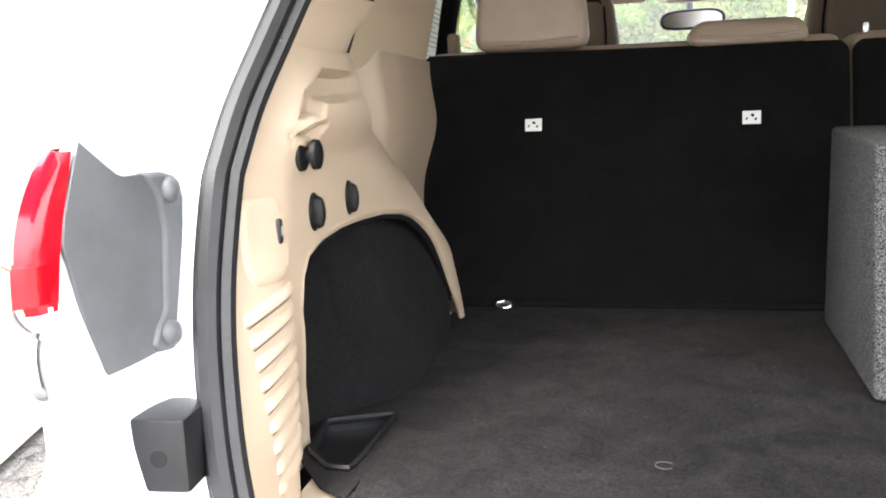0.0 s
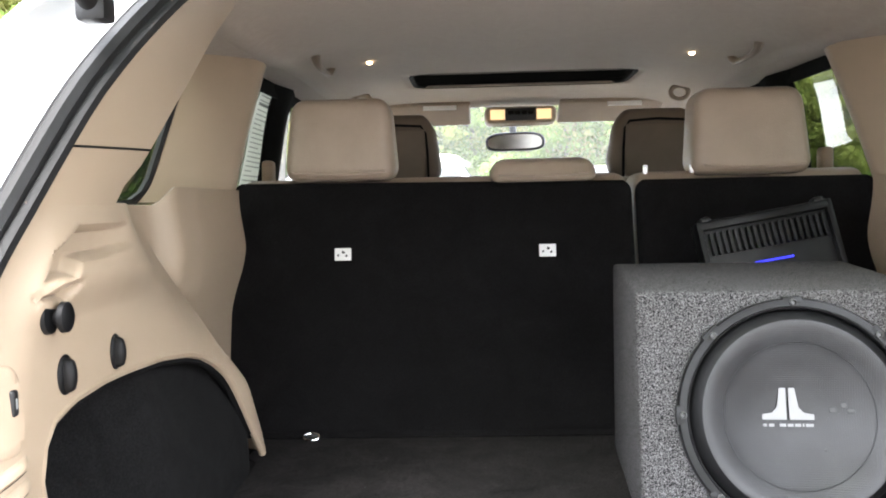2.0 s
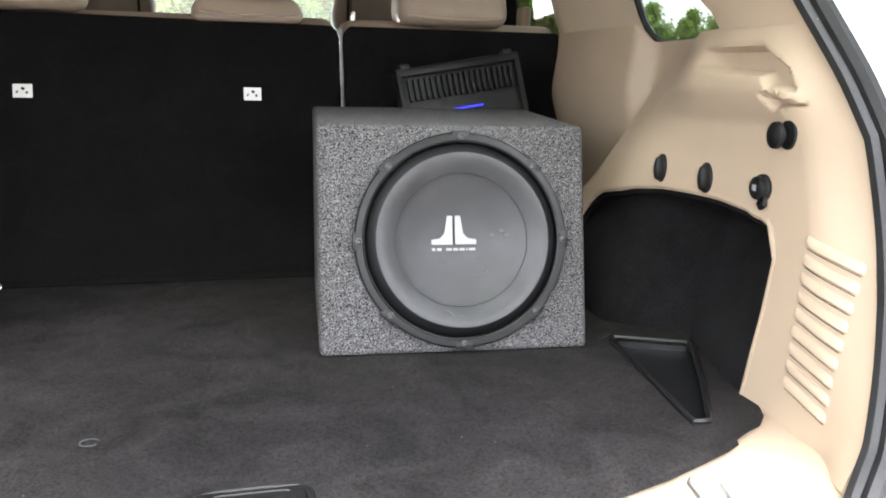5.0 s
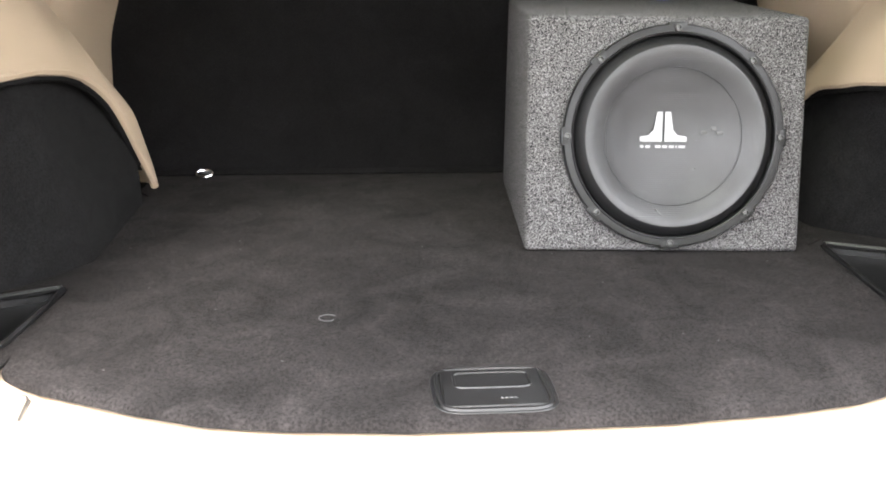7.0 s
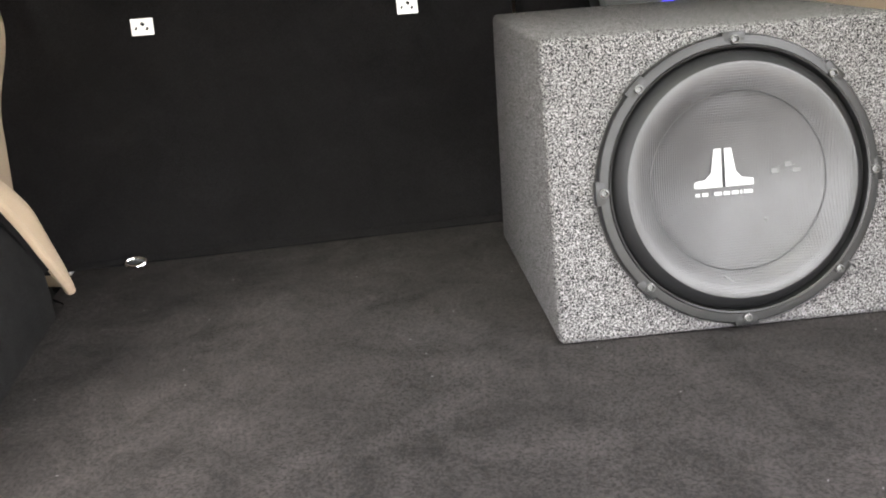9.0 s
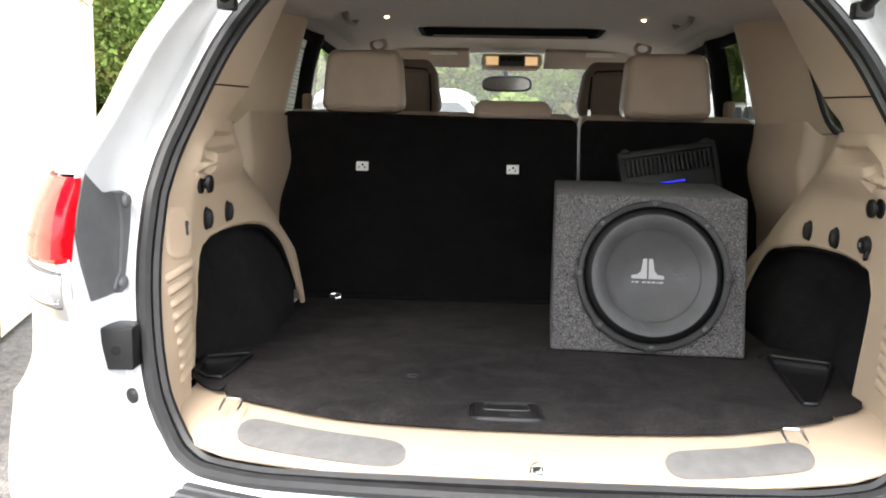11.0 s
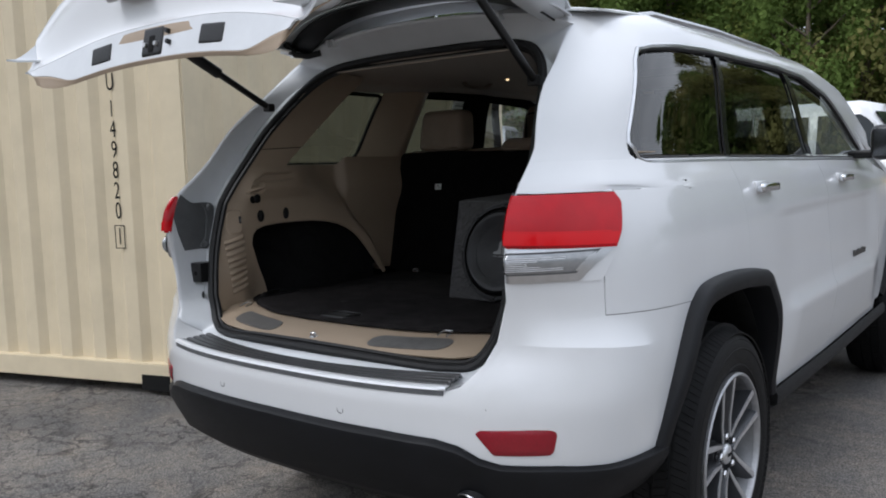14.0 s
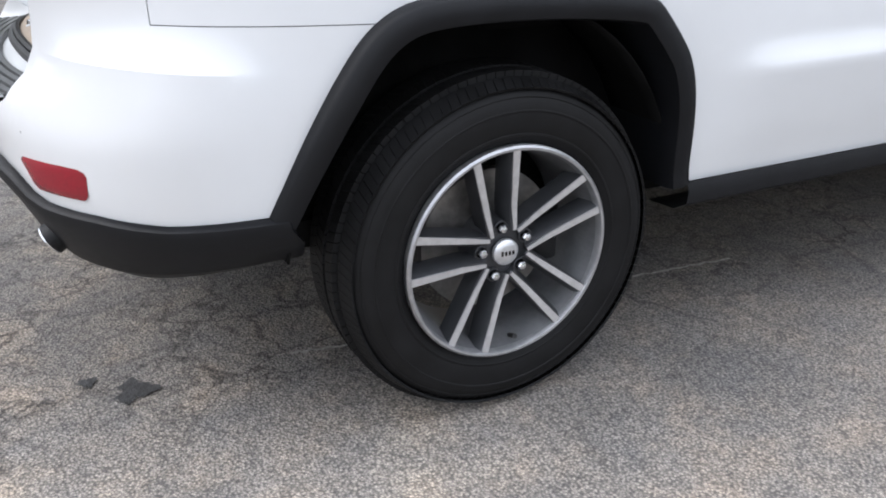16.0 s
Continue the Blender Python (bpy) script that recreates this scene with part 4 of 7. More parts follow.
for sy, nm in ((HUB_Y, "rear_wheel_housing"), (FRONT_Y, "front_wheel_housing")):
    for side in (1, -1):
        bm = bmesh.new()
        grid(lambda a, x: (side * x, sy + 0.475 * math.cos(a), 0.38 + 0.53 * math.sin(a)), lin(0.12, math.pi - 0.12, 24), lin(0.645, 0.84, 4), bm)
        grid(lambda a, r: (side * 0.645, sy + r * 0.475 * math.cos(a), 0.38 + r * 0.53 * math.sin(a)), lin(0.12, math.pi - 0.12, 24), [0.02, 1.0], bm)
        part(nm, bm, UNDER, car, thick=0.004, crisp=False)


def roof_z(x, y):
    return f(y, [0.5, 0.65, 0.9, 1.6, 2.3, 2.75], [1.69, 1.712, 1.728, 1.742, 1.735, 1.675]) - 0.035 * (abs(x) / 0.62) ** 2.5


def in_sunroof(x, y):
    return abs(x) < 0.33 and 2.04 < y < 2.29


bm = bmesh.new()
xs, ys = lin(-0.62, 0.62, 30), lin(0.66, 2.75, 50)
vs = {}
for i, x in enumerate(xs):
    for j, y in enumerate(ys):
        vs[i, j] = bm.verts.new((x, y - 0.09 * (1 - (x / 0.62) ** 2) * (1 if j == 0 else 0) * 0, roof_z(x, y)))
for i in range(len(xs) - 1):
    for j in range(len(ys) - 1):
        if not in_sunroof((xs[i] + xs[i + 1]) / 2, (ys[j] + ys[j + 1]) / 2):
            bm.faces.new((vs[i, j], vs[i + 1, j], vs[i + 1, j + 1], vs[i, j + 1]))
part("roof", bm, PAINT, car, thick=0.006)
part("sunroof_glass", grid(lambda x, y: (x, y, roof_z(x, y) - 0.004), lin(-0.34, 0.34, 8), lin(1.93, 2.40, 6)), GLOSS_BLACK, car, "dark sunroof glass")
bm = grid(lambda u, v: ((u * (0.60 + 0.14 * v)), 2.74 + 0.95 * v + 0.12 * (1 - u * u) * (v * (1 - v) + 0.15 * v), 1.672 - 0.50 * v), lin(-1, 1, 14), lin(0, 1, 10))
part("windscreen", bm, GLASS_CLEAR, car)
for side in (1, -1):
    bm = grid(lambda v, w: (side * (0.60 + 0.14 * v + 0.11 * w * (0.5 + 0.5 * v)), 2.74 + 0.95 * v - 0.05 * w, 1.672 - 0.50 * v - 0.02 * w), lin(0, 1, 12), lin(0, 1, 3))
    part("windscreen_pillar", bm, PAINT, car, thick=0.02)
bm = grid(lambda u, v: (u * f(v, [0, 0.8, 1], [0.76, 0.72, 0.6]), 3.62 + 1.1 * v, 1.185 - 0.02 * v - 0.16 * v ** 3 - 0.05 * u * u), lin(-1, 1, 14), lin(0, 1, 14))
part("bonnet", bm, PAINT, car, thick=0.006)
bm = grid(lambda x, v: (x * 1.0, 4.80 - 0.28 * (abs(x) / 0.8) ** 2.4 - 0.08 * abs(v - 0.4), 0.35 + 0.70 * v), lin(-0.8, 0.8, 20), lin(0, 1, 10))
part("front_bumper", bm, PAINT, car, thick=0.006)
part("grille", block(-0.55, 0.55, 4.72, 4.765, 0.78, 0.92), GLOSS_BLACK, car)
for side in (1, -1):
    part("headlamp", rounded_box(-0.14, 0.14, -0.05, 0.05, -0.06, 0.06, 0.03, 3, pose(side * 0.66, 4.60, 0.90, 0, 0, -side * 28)), CLEAR_LENS, car)
# badge on the front door, as plain bars
for i in range(9):
    part("door_badge_bar", block(-0.002, 0.002, 0, 0.022, 0, 0.024 if i % 3 else 0.03, m=pose(skin_x(2.7, 0.80) + 0.003, 2.66 + i * 0.03, 0.80)), GLOSS_BLACK, car)


# ---- wheels ----
def make_wheel():
    lip = lathe([(-0.012, 0.246), (0.004, 0.246), (0.008, 0.2415), (0.007, 0.2365), (0.0, 0.2335), (-0.01, 0.232)], 72)
    w = part("wheel", lip, RIM_LIP, car, "alloy wheel with machined double spokes and black tyre")
    r_t = 0.386
    prof = [(-0.215, 0.245), (-0.228, 0.28), (-0.238, 0.32), (-0.228, 0.352), (-0.205, 0.372), (-0.17, 0.380), (-0.115, 0.383), (-0.06, 0.380), (-0.025, 0.372), (-0.002, 0.352), (0.008, 0.325), (0.006, 0.285), (0.0, 0.262), (-0.012, 0.247)]
    tyre = part("tyre", lathe(prof, 72), TYRE, w, "black rubber tyre")
    for rr, hw, hh in ((0.318, 0.003, 0.0015), (0.268, 0.004, 0.002), (0.345, 0.002, 0.0015)):
        bm = bmesh.new()
        xo = f(rr, [0.262, 0.285, 0.325, 0.352], [0.0, 0.006, 0.008, -0.002])
        lathe([(xo, rr - hw), (xo + hh, rr - hw * 0.5), (xo + hh, rr + hw * 0.5), (xo, rr + hw)], 72, bm)
        part("sidewall_ring", bm, TYRE, w)
    # shoulder and tread blocks
    bm = bmesh.new()
    for i in range(112):
        a = 2 * math.pi * i / 112
        for x0, x1, sk, rr in ((-0.038, 0.000, 0.012, 0.372), (-0.085, -0.045, -0.01, 0.3825), (-0.135, -0.093, 0.01, 0.3845), (-0.182, -0.142, -0.01, 0.3825), (-0.226, -0.189, 0.012, 0.372)):
            aw = 0.0255
            vv = []
            for top in (0, 1):
                for xx, aa in ((x0, a - aw), (x1, a - aw + sk * 3), (x1, a + aw + sk * 3), (x0, a + aw)):
                    edge = 0.010 if xx in (0.000, -0.226) else 0.0
                    rad = rr - 0.012 + (0.0185 - edge * 1.4 if top else 0)
                    vv.append(bm.verts.new((xx + (0.003 if top and xx == 0 else 0), rad * math.cos(aa), rad * math.sin(aa))))
            for q in ((4, 5, 6, 7), (0, 1, 5, 4), (1, 2, 6, 5), (2, 3, 7, 6), (3, 0, 4, 7)):
                bm.faces.new([vv[c] for c in q])
    tread = part("tread", bm, TYRE, w, smooth=False)
    # rim lip and barrel
    part("barrel", lathe([(-0.008, 0.233), (-0.05, 0.222), (-0.09, 0.216), (-0.19, 0.218), (-0.205, 0.235)], 60), WHEEL_SILVER, w)
    # five pairs of spokes
    def arm(pair, sgn, face):
        base = math.radians(90 + 72 * pair + 10)
        rd, pd = Vector((math.cos(base), math.sin(base))), Vector((-math.sin(base), math.cos(base))) * sgn
        p0, pm, p1 = rd * 0.046 + pd * 0.028, rd * 0.104 + pd * 0.033, rd * 0.230 + pd * 0.047
        stations = [p0, p0.lerp(pm, 0.5), pm, pm.lerp(p1, 0.33), pm.lerp(p1, 0.67), p1]
        bm = bmesh.new()
        rows = []
        for i, p in enumerate(stations):
            a, b = stations[max(0, i - 1)], stations[min(5, i + 1)]
            d = (b - a).normalized()
            nn = Vector((-d.y, d.x)) * sgn
            s = i / 5
            xf = f(s, [0, 0.4, 1], [-0.016, -0.014, 0.002])
            if face:
                wo, wi = f(s, [0, 0.4, 1], [0.004, 0.0065, 0.0085]), f(s, [0, 0.4, 1], [0.004, 0.0065, 0.0085])
                sec = [(wo, xf - 0.004), (wo, xf + 0.002), (-wi, xf + 0.002), (-wi, xf - 0.004)]
            else:
                sec = [(0.012, xf - 0.05), (0.0090, xf - 0.001), (-0.0090, xf - 0.001), (-0.018, xf - 0.018), (-0.020, xf - 0.05)]
            rows.append([bm.verts.new((x, (p + nn * q).x, (p + nn * q).y)) for q, x in sec])
        m = len(rows[0])
        for r0, r1 in zip(rows, rows[1:]):
            for j in range(m):
                bm.faces.new((r0[j], r0[(j + 1) % m], r1[(j + 1) % m], r1[j]))
        bm.faces.new(rows[0][::-1])
        bm.faces.new(rows[-1])
        return bm
    for pair in range(5):
        for sgn in (1, -1):
            sp = part("spoke", arm(pair, sgn, False), WHEEL_GREY, w, "dark grey painted spoke")
            part("spoke_face", arm(pair, sgn, True), MACHINED, w, "machined bright spoke face", smooth=False)
    # hub, cap, nuts, brake
    part("hub", lathe([(-0.12, 0.0005), (-0.12, 0.075), (-0.05, 0.075), (-0.034, 0.07), (-0.030, 0.034), (-0.03, 0.0005)], 40), WHEEL_GREY, w)
    cap = part("centre_cap", disc(0.031, 0.012, 32, pose(-0.024, 0, 0), 0.004), MACHINED, w, "silver wheel centre cap")
    for i in range(4):
        part("cap_mark", block(0, 0.0012, -0.016 + i * 0.009, -0.011 + i * 0.009, -0.004, 0.005 + 0.002 * (i == 0), m=pose(-0.0085, 0, 0)), INK, w)
    for i in range(5):
        a = math.radians(90 + 72 * i + 10 + 36 * 0)
        c = (0.058 * math.cos(a), 0.058 * math.sin(a))
        pocket = part("nut_pocket", lathe([(-0.030, 0.0165), (-0.0235, 0.0165), (-0.0235, 0.0135), (-0.032, 0.0125)], 20, m=pose(0, c[0], c[1])), WHEEL_GREY, w)
        part("wheel_nut", lathe([(-0.034, 0.0105), (-0.014, 0.0105), (-0.010, 0.008), (-0.008, 0.0005)], 6, m=pose(0, c[0], c[1])), CHROME, w, "chrome wheel nut", smooth=False)
    part("brake_disc", lathe([(-0.10, 0.05), (-0.10, 0.165), (-0.125, 0.165), (-0.125, 0.05)], 40), DISC, w)
    part("caliper", rounded_box(-0.14, -0.075, 0.09, 0.175, -0.075, 0.075, 0.012, 2), BLACK_PLASTIC, w)
    part("valve", tube([(-0.02, 0.215 * math.cos(math.radians(-85)), 0.215 * math.sin(math.radians(-85))), (0.004, 0.205 * math.cos(math.radians(-85)), 0.205 * math.sin(math.radians(-85)))], 0.006, 8), BLACK_PLASTIC, w)
    return w


wheel = make_wheel()
wheel.matrix_basis = pose(0.888, HUB_Y, HUB_Z)
for m in (pose(-0.888, HUB_Y, HUB_Z, 0, 0, 180), pose(0.888, FRONT_Y, HUB_Z, 20), pose(-0.888, FRONT_Y, HUB_Z, 0, 0, 180)):
    copy_thing(wheel, m)


# ---- tailgate, raised ----
HINGE = Vector((0, 0.70, 1.70))
GATE_TURN = Matrix.Translation(HINGE) @ Matrix.Rotation(radians(-47.4), 4, "X") @ Matrix.Translation(-HINGE)


def gate_half(z):
    return f(z, EDGE_Z[5:], EDGE_X[5:]) - 0.006 if z > 1.17 else f(z, [0.79, 0.82, 0.90, 1.04, 1.17], [0.515, 0.528, 0.55, 0.588, 0.647])


def gate_bm(fn, us, vs):
    bm = grid(fn, us, vs)
    bm.transform(GATE_TURN)
    return bm


def gate_y(x, z):
    y0 = skin_y(0, z)
    return y0 + (skin_y(x, z) - y0) * f(z, [0.78, 1.1], [0.55, 0.95])


def rim_z(u):
    """Lower rim of the gate: arched, with drooping corners."""
    return 0.820 + 0.082 * (1 - abs(u) ** 2.8)


def gate_skin(u, v):
    zr = rim_z(u)
    z = zr + (1.225 - zr) * v
    x = u * gate_half(z)
    y = gate_y(x, z) - 0.012 * max(0, 1 - abs(z - 0.99) / 0.12) + (0.076 - 0.030 * abs(u) ** 3) * smooth_step(0.12, 0.0, z - zr)
    return (x, y, z)


def gate_under(u, v):
    """Lower face of the gate, from its rim to the lining."""
    x, y, z = gate_skin(u, 0)
    d = (1 - abs(u) ** 5) ** 0.6
    return (x * (1 - 0.05 * v), y + 0.046 * v * d, z - 0.066 * v * d)


def white_part(u):
    return 1 - 0.5 * smooth_step(0.62, 0.92, abs(u))


VS = [0, 0.02, 0.045, 0.075, 0.11, 0.15] + lin(0.2, 1, 20)
gate = part("tailgate", gate_bm(gate_skin, lin(-1, 1, 60), VS), PAINT, car, "raised white tailgate with dark rear window", thick=0.005)
part("gate_window", gate_bm(lambda u, z: (u * (gate_half(z) - 0.02), gate_y(u * (gate_half(z) - 0.02), z) + 0.002, z), lin(-1, 1, 30), lin(1.225, 1.60, 12)), GLASS_TINT, gate)
bm = bmesh.new()
for s in (1, -1):
    grid(lambda z, v: (s * (gate_half(z) - 0.06 * v), gate_y(gate_half(z) - 0.06 * v, z) + 0.001, z), lin(1.22, 1.62, 12), lin(0, 1, 3), bm)
grid(lambda u, z: (u * gate_half(z), gate_y(u * gate_half(z), z), z), lin(-1, 1, 30), lin(1.59, 1.64, 3), bm)
bm.transform(GATE_TURN)
part("gate_window_frame", bm, GLOSS_BLACK, gate, thick=0.006)
part("gate_spoiler", gate_bm(lambda u, v: (u * 0.52, (0.66, 0.52, 0.36, 0.34, 0.40, 0.50)[v] + 0.09 * u * u, (1.722, 1.715, 1.69, 1.678, 1.668, 1.64)[v] - 0.03 * abs(u) ** 3), lin(-1, 1, 30), range(6)), PAINT, gate, thick=0.005)
# inner frame: rim, sides and lining
part("gate_lower_edge", gate_bm(lambda u, v: gate_under(u, v * white_part(u)), lin(-1, 1, 60), lin(0, 1, 8)), JAMB, gate, "white painted lower gate edge", thick=0.004)


def gate_side(z, v):
    k = smooth_step(0.80, 0.95, z)
    x = gate_half(z) - 0.003 - 0.085 * v * k
    return (x, gate_y(gate_half(z), z) + 0.003 + k * (0.0, 0.06, 0.076, 0.078)[int(v * 3 + 0.1)], z)


bm = bmesh.new()
for s in (1, -1):
    grid(lambda z, v: (lambda p: (s * p[0], p[1], p[2]))(gate_side(z, v)), lin(0.802, 1.64, 40), [0, 1 / 3, 2 / 3, 1], bm)
grid(lambda u, z: (u * gate_half(z), gate_y(u * gate_half(z), z) + 0.07, z), lin(-1, 1, 30), lin(1.58, 1.68, 4), bm)
bm.transform(GATE_TURN)
part("gate_inner_frame", bm, JAMB, gate, "white painted inner gate frame", thick=0.005)


def gate_liner(u, v):
    q = u * 0.95
    w0 = white_part(q) - 0.02
    x0, y0, z0 = gate_under(q, w0 + (1.02 - w0) * min(1, v / 0.2))
    if v <= 0.2:
        return (x0, y0 + 0.006 * math.sin(math.pi * v / 0.4), z0 - 0.003)
    k = (v - 0.2) / 0.8
    z = z0 + (1.225 - z0) * k
    w = x0 + (u * (gate_half(1.1) - 0.06) - x0) * smooth_step(0, 0.4, k)
    deep = gate_y(u * gate_half(z), max(z, 0.86)) + 0.072 - 0.02 * abs(u) ** 8 + 0.012 * smooth_step(0.95, 1.05, z) - 0.01 * smooth_step(1.17, 1.20, z)
    return (w, y0 + 0.006 + (deep - y0 - 0.006) * smooth_step(0, 0.2, k) ** 0.6, z)


part("gate_lining", gate_bm(gate_liner, lin(-1, 1, 40), lin(0, 1, 31)), BEIGE, gate, "beige plastic gate lining", thick=0.004, crisp=False)
part("gate_top_lining", gate_bm(lambda u, z: (u * (gate_half(z) - 0.05), gate_y(u * gate_half(z), z) + 0.085, z), lin(-1, 1, 24), lin(1.57, 1.635, 3)), BLACK_PLASTIC, gate, thick=0.005)


def under_pose(x, v):
    """A frame on the lower face, its -y pointing out of it."""
    u = x / gate_half(0.85)
    a, b = Vector(gate_under(u, v - 0.2)), Vector(gate_under(u, v + 0.2))
    p = Vector(gate_under(u, v))
    turn = math.degrees(math.atan2(b.y - a.y, a.z - b.z))
    tilt = math.degrees(math.atan2(gate_under(u + 0.05, v)[2] - gate_under(u - 0.05, v)[2], 0.1 * gate_half(0.85)))
    return GATE_TURN @ pose(x, p.y, p.z, turn) @ pose(0, 0, 0, 0, -tilt, 0)


for px in (-0.218, 0.218):
    part("gate_pocket", rounded_box(-0.044, 0.044, -0.004, 0.010, -0.024, 0.022, 0.013, 4, under_pose(px, 0.5)), BLACK_PLASTIC, gate, "black plastic gate pocket")
lt = part("gate_latch", rounded_box(-0.040, 0.040, -0.006, 0.012, -0.034, 0.034, 0.012, 4, under_pose(0.0, 0.52)), BLACK_PLASTIC, gate, "black gate latch")
part("latch_slot", rounded_box(-0.011, 0.011, -0.008, 0.0, -0.020, 0.020, 0.004, 2, under_pose(0.0, 0.6)), INK, lt)
for px, pv in ((-0.020, 0.62), (0.020, 0.62), (0.058, 0.30), (0.066, 0.62)):
    part("gate_bolt", disc(0.006, 0.012, 12, under_pose(px, pv) @ pose(0, -0.0, 0, 0, 0, -90)), STEEL if abs(px) < 0.03 else BLACK_PLASTIC, gate)
# handle recess, lettering, script and emblem on the outer skin
part("gate_handle_recess", rounded_box(-0.07, 0.07, -0.006, 0.01, -0.026, 0.026, 0.006, 2, GATE_TURN @ pose(-0.08, gate_y(0, 0.95) + 0.016, 0.950, -22)), SATIN, gate)
part("gate_handle", rounded_box(-0.05, 0.05, -0.012, 0.006, -0.014, 0.014, 0.005, 2, GATE_TURN @ pose(-0.08, gate_y(0, 0.95) + 0.010, 0.946, -22)), BLACK_PLASTIC, gate, "black gate release handle")
bm = text_bm("LIMITED", 0.044, 0.002)
bm.transform(GATE_TURN @ pose(0.455, gate_y(0.455, 0.965) - 0.012, 0.968, 84, 0, 16) @ Matrix.Diagonal((1.15, 0.8, 1, 1)))
part("gate_lettering", bm, SATIN, gate, "bright raised lettering", smooth=False)
rng = random.Random(4)
for i in range(9):
    part("gate_script_bar", block(0, 0.02 + 0.012 * rng.random(), -0.003, 0.0, 0, 0.026 + 0.02 * (i in (0, 5)), m=GATE_TURN @ pose(0.09 + i * 0.027, gate_y(0.1, 1.0) - 0.014, 0.965, 0, -20 + rng.random() * 20, 0)), RED_INK, gate)
for s in (1, -1):
    part("gate_lamp", gate_bm(lambda u, z: (s * (gate_half(z) - 0.004 - 0.20 * u), gate_y(gate_half(z) - 0.2 * u, z) - 0.012, z), lin(0, 1, 10), lin(1.075, 1.185, 6)), RED_LENS, gate, "red lamp piece on the gate", thick=0.008)
    # gas strut, hinge and wiring boot
    a, b = Vector((s * 0.53, 0.47, 1.482)), GATE_TURN @ Vector((s * 0.585, gate_y(0.58, 1.22) + 0.07, 1.22))
    st = part("gas_strut", tube([a, a.lerp(b, 0.42)], 0.011, 12), BLACK_PLASTIC, car, "black gas strut holding the tailgate")
    part("strut_rod", tube([a.lerp(b, 0.40), b], 0.018 if s < 0 else 0.011, 12), BLACK_PLASTIC, st)
    part("strut_ball", rounded_box(-0.016, 0.016, -0.014, 0.014, -0.014, 0.014, 0.006, 2, Matrix.Translation(a)), BLACK_PLASTIC, st)
    hg = part("gate_hinge", rounded_box(-0.022, 0.022, -0.05, 0.03, -0.012, 0.012, 0.004, 2, pose(s * 0.335, 0.665, 1.682)), JAMB, car, "white painted gate hinge")
    for dx in (-0.012, 0.012):
        part("hinge_arm", rounded_box(-0.004, 0.004, -0.065, 0.02, -0.012, 0.014, 0.003, 2, pose(s * 0.335 + dx, 0.64, 1.70, 14)), JAMB, hg)
    part("hinge_pin", tube([(s * 0.335 - 0.026, 0.69, 1.70), (s * 0.335 + 0.026, 0.69, 1.70)], 0.007, 8), STEEL, hg)
part("wiring_boot", tube([(-0.40, 0.60, 1.665), (-0.43, 0.57, 1.655), (-0.47, 0.55, 1.66), (-0.50, 0.53, 1.70)], 0.011, 10), RUBBER, car, "black rubber wiring boot")

# seal round the opening: main bulb and two lips in one mesh
bm = tube(ring(OPEN_X, OPEN_Z, open_y, 0.012, -0.002), 0.0115, 8, close=True)
tube(ring(OPEN_X, OPEN_Z, open_y, 0.001, 0.0), 0.005, 6, bm, close=True)
tube(ring(OPEN_X, OPEN_Z, open_y, 0.026, 0.008), 0.008, 6, bm, close=True)
part("gate_seal", bm, RUBBER, car, "black rubber seal round the opening")


# ---- interior lining ----


def ring_x(z):
    return f(z, OPEN_Z[5:], [x - 0.026 for x in OPEN_X[5:]])


def ring_edge(y):
    """Upper edge of the bulge over the wheel."""
    return f(y, [0.25, 0.45, 0.63, 0.743, 0.865, 0.952, 1.02, 1.10], [1.34, 1.235, 1.18, 1.151, 1.10, 0.997, 0.872, 0.72])


GRIP_SCOOP = [(0.622, 1.264), (0.533, 1.2605), (0.460, 1.260), (0.414, 1.236), (0.396, 1.209), (0.435, 1.211), (0.449, 1.2255), (0.510, 1.228), (0.622, 1.238)]
GRIP_HOLE = [(0.450, 1.206), (0.424, 1.205), (0.383, 1.193), (0.430, 1.188)]


def inside(y, z, poly):
    """Distance to the outline, positive inside."""
    best, odd = 9.0, False
    for (a, b), (c, d) in zip(poly, poly[1:] + poly[:1]):
        q = min(1.0, max(0.0, ((y - a) * (c - a) + (z - b) * (d - b)) / ((c - a) ** 2 + (d - b) ** 2)))
        best = min(best, math.hypot(y - a - (c - a) * q, z - b - (d - b) * q))
        if (b > z) != (d > z) and y < a + (z - b) * (c - a) / (d - b):
            odd = not odd
    return best if odd else -best


def grip_depth(y, z):
    """Sunken hand grip in the lining."""
    if not (0.36 < y < 0.64 and 1.17 < z < 1.28):
        return 0.0
    return 0.019 * smooth_step(-0.003, 0.006, inside(y, z, GRIP_SCOOP)) * smooth_step(0.62, 0.51, y) + 0.015 * smooth_step(-0.003, 0.006, inside(y, z, GRIP_HOLE))


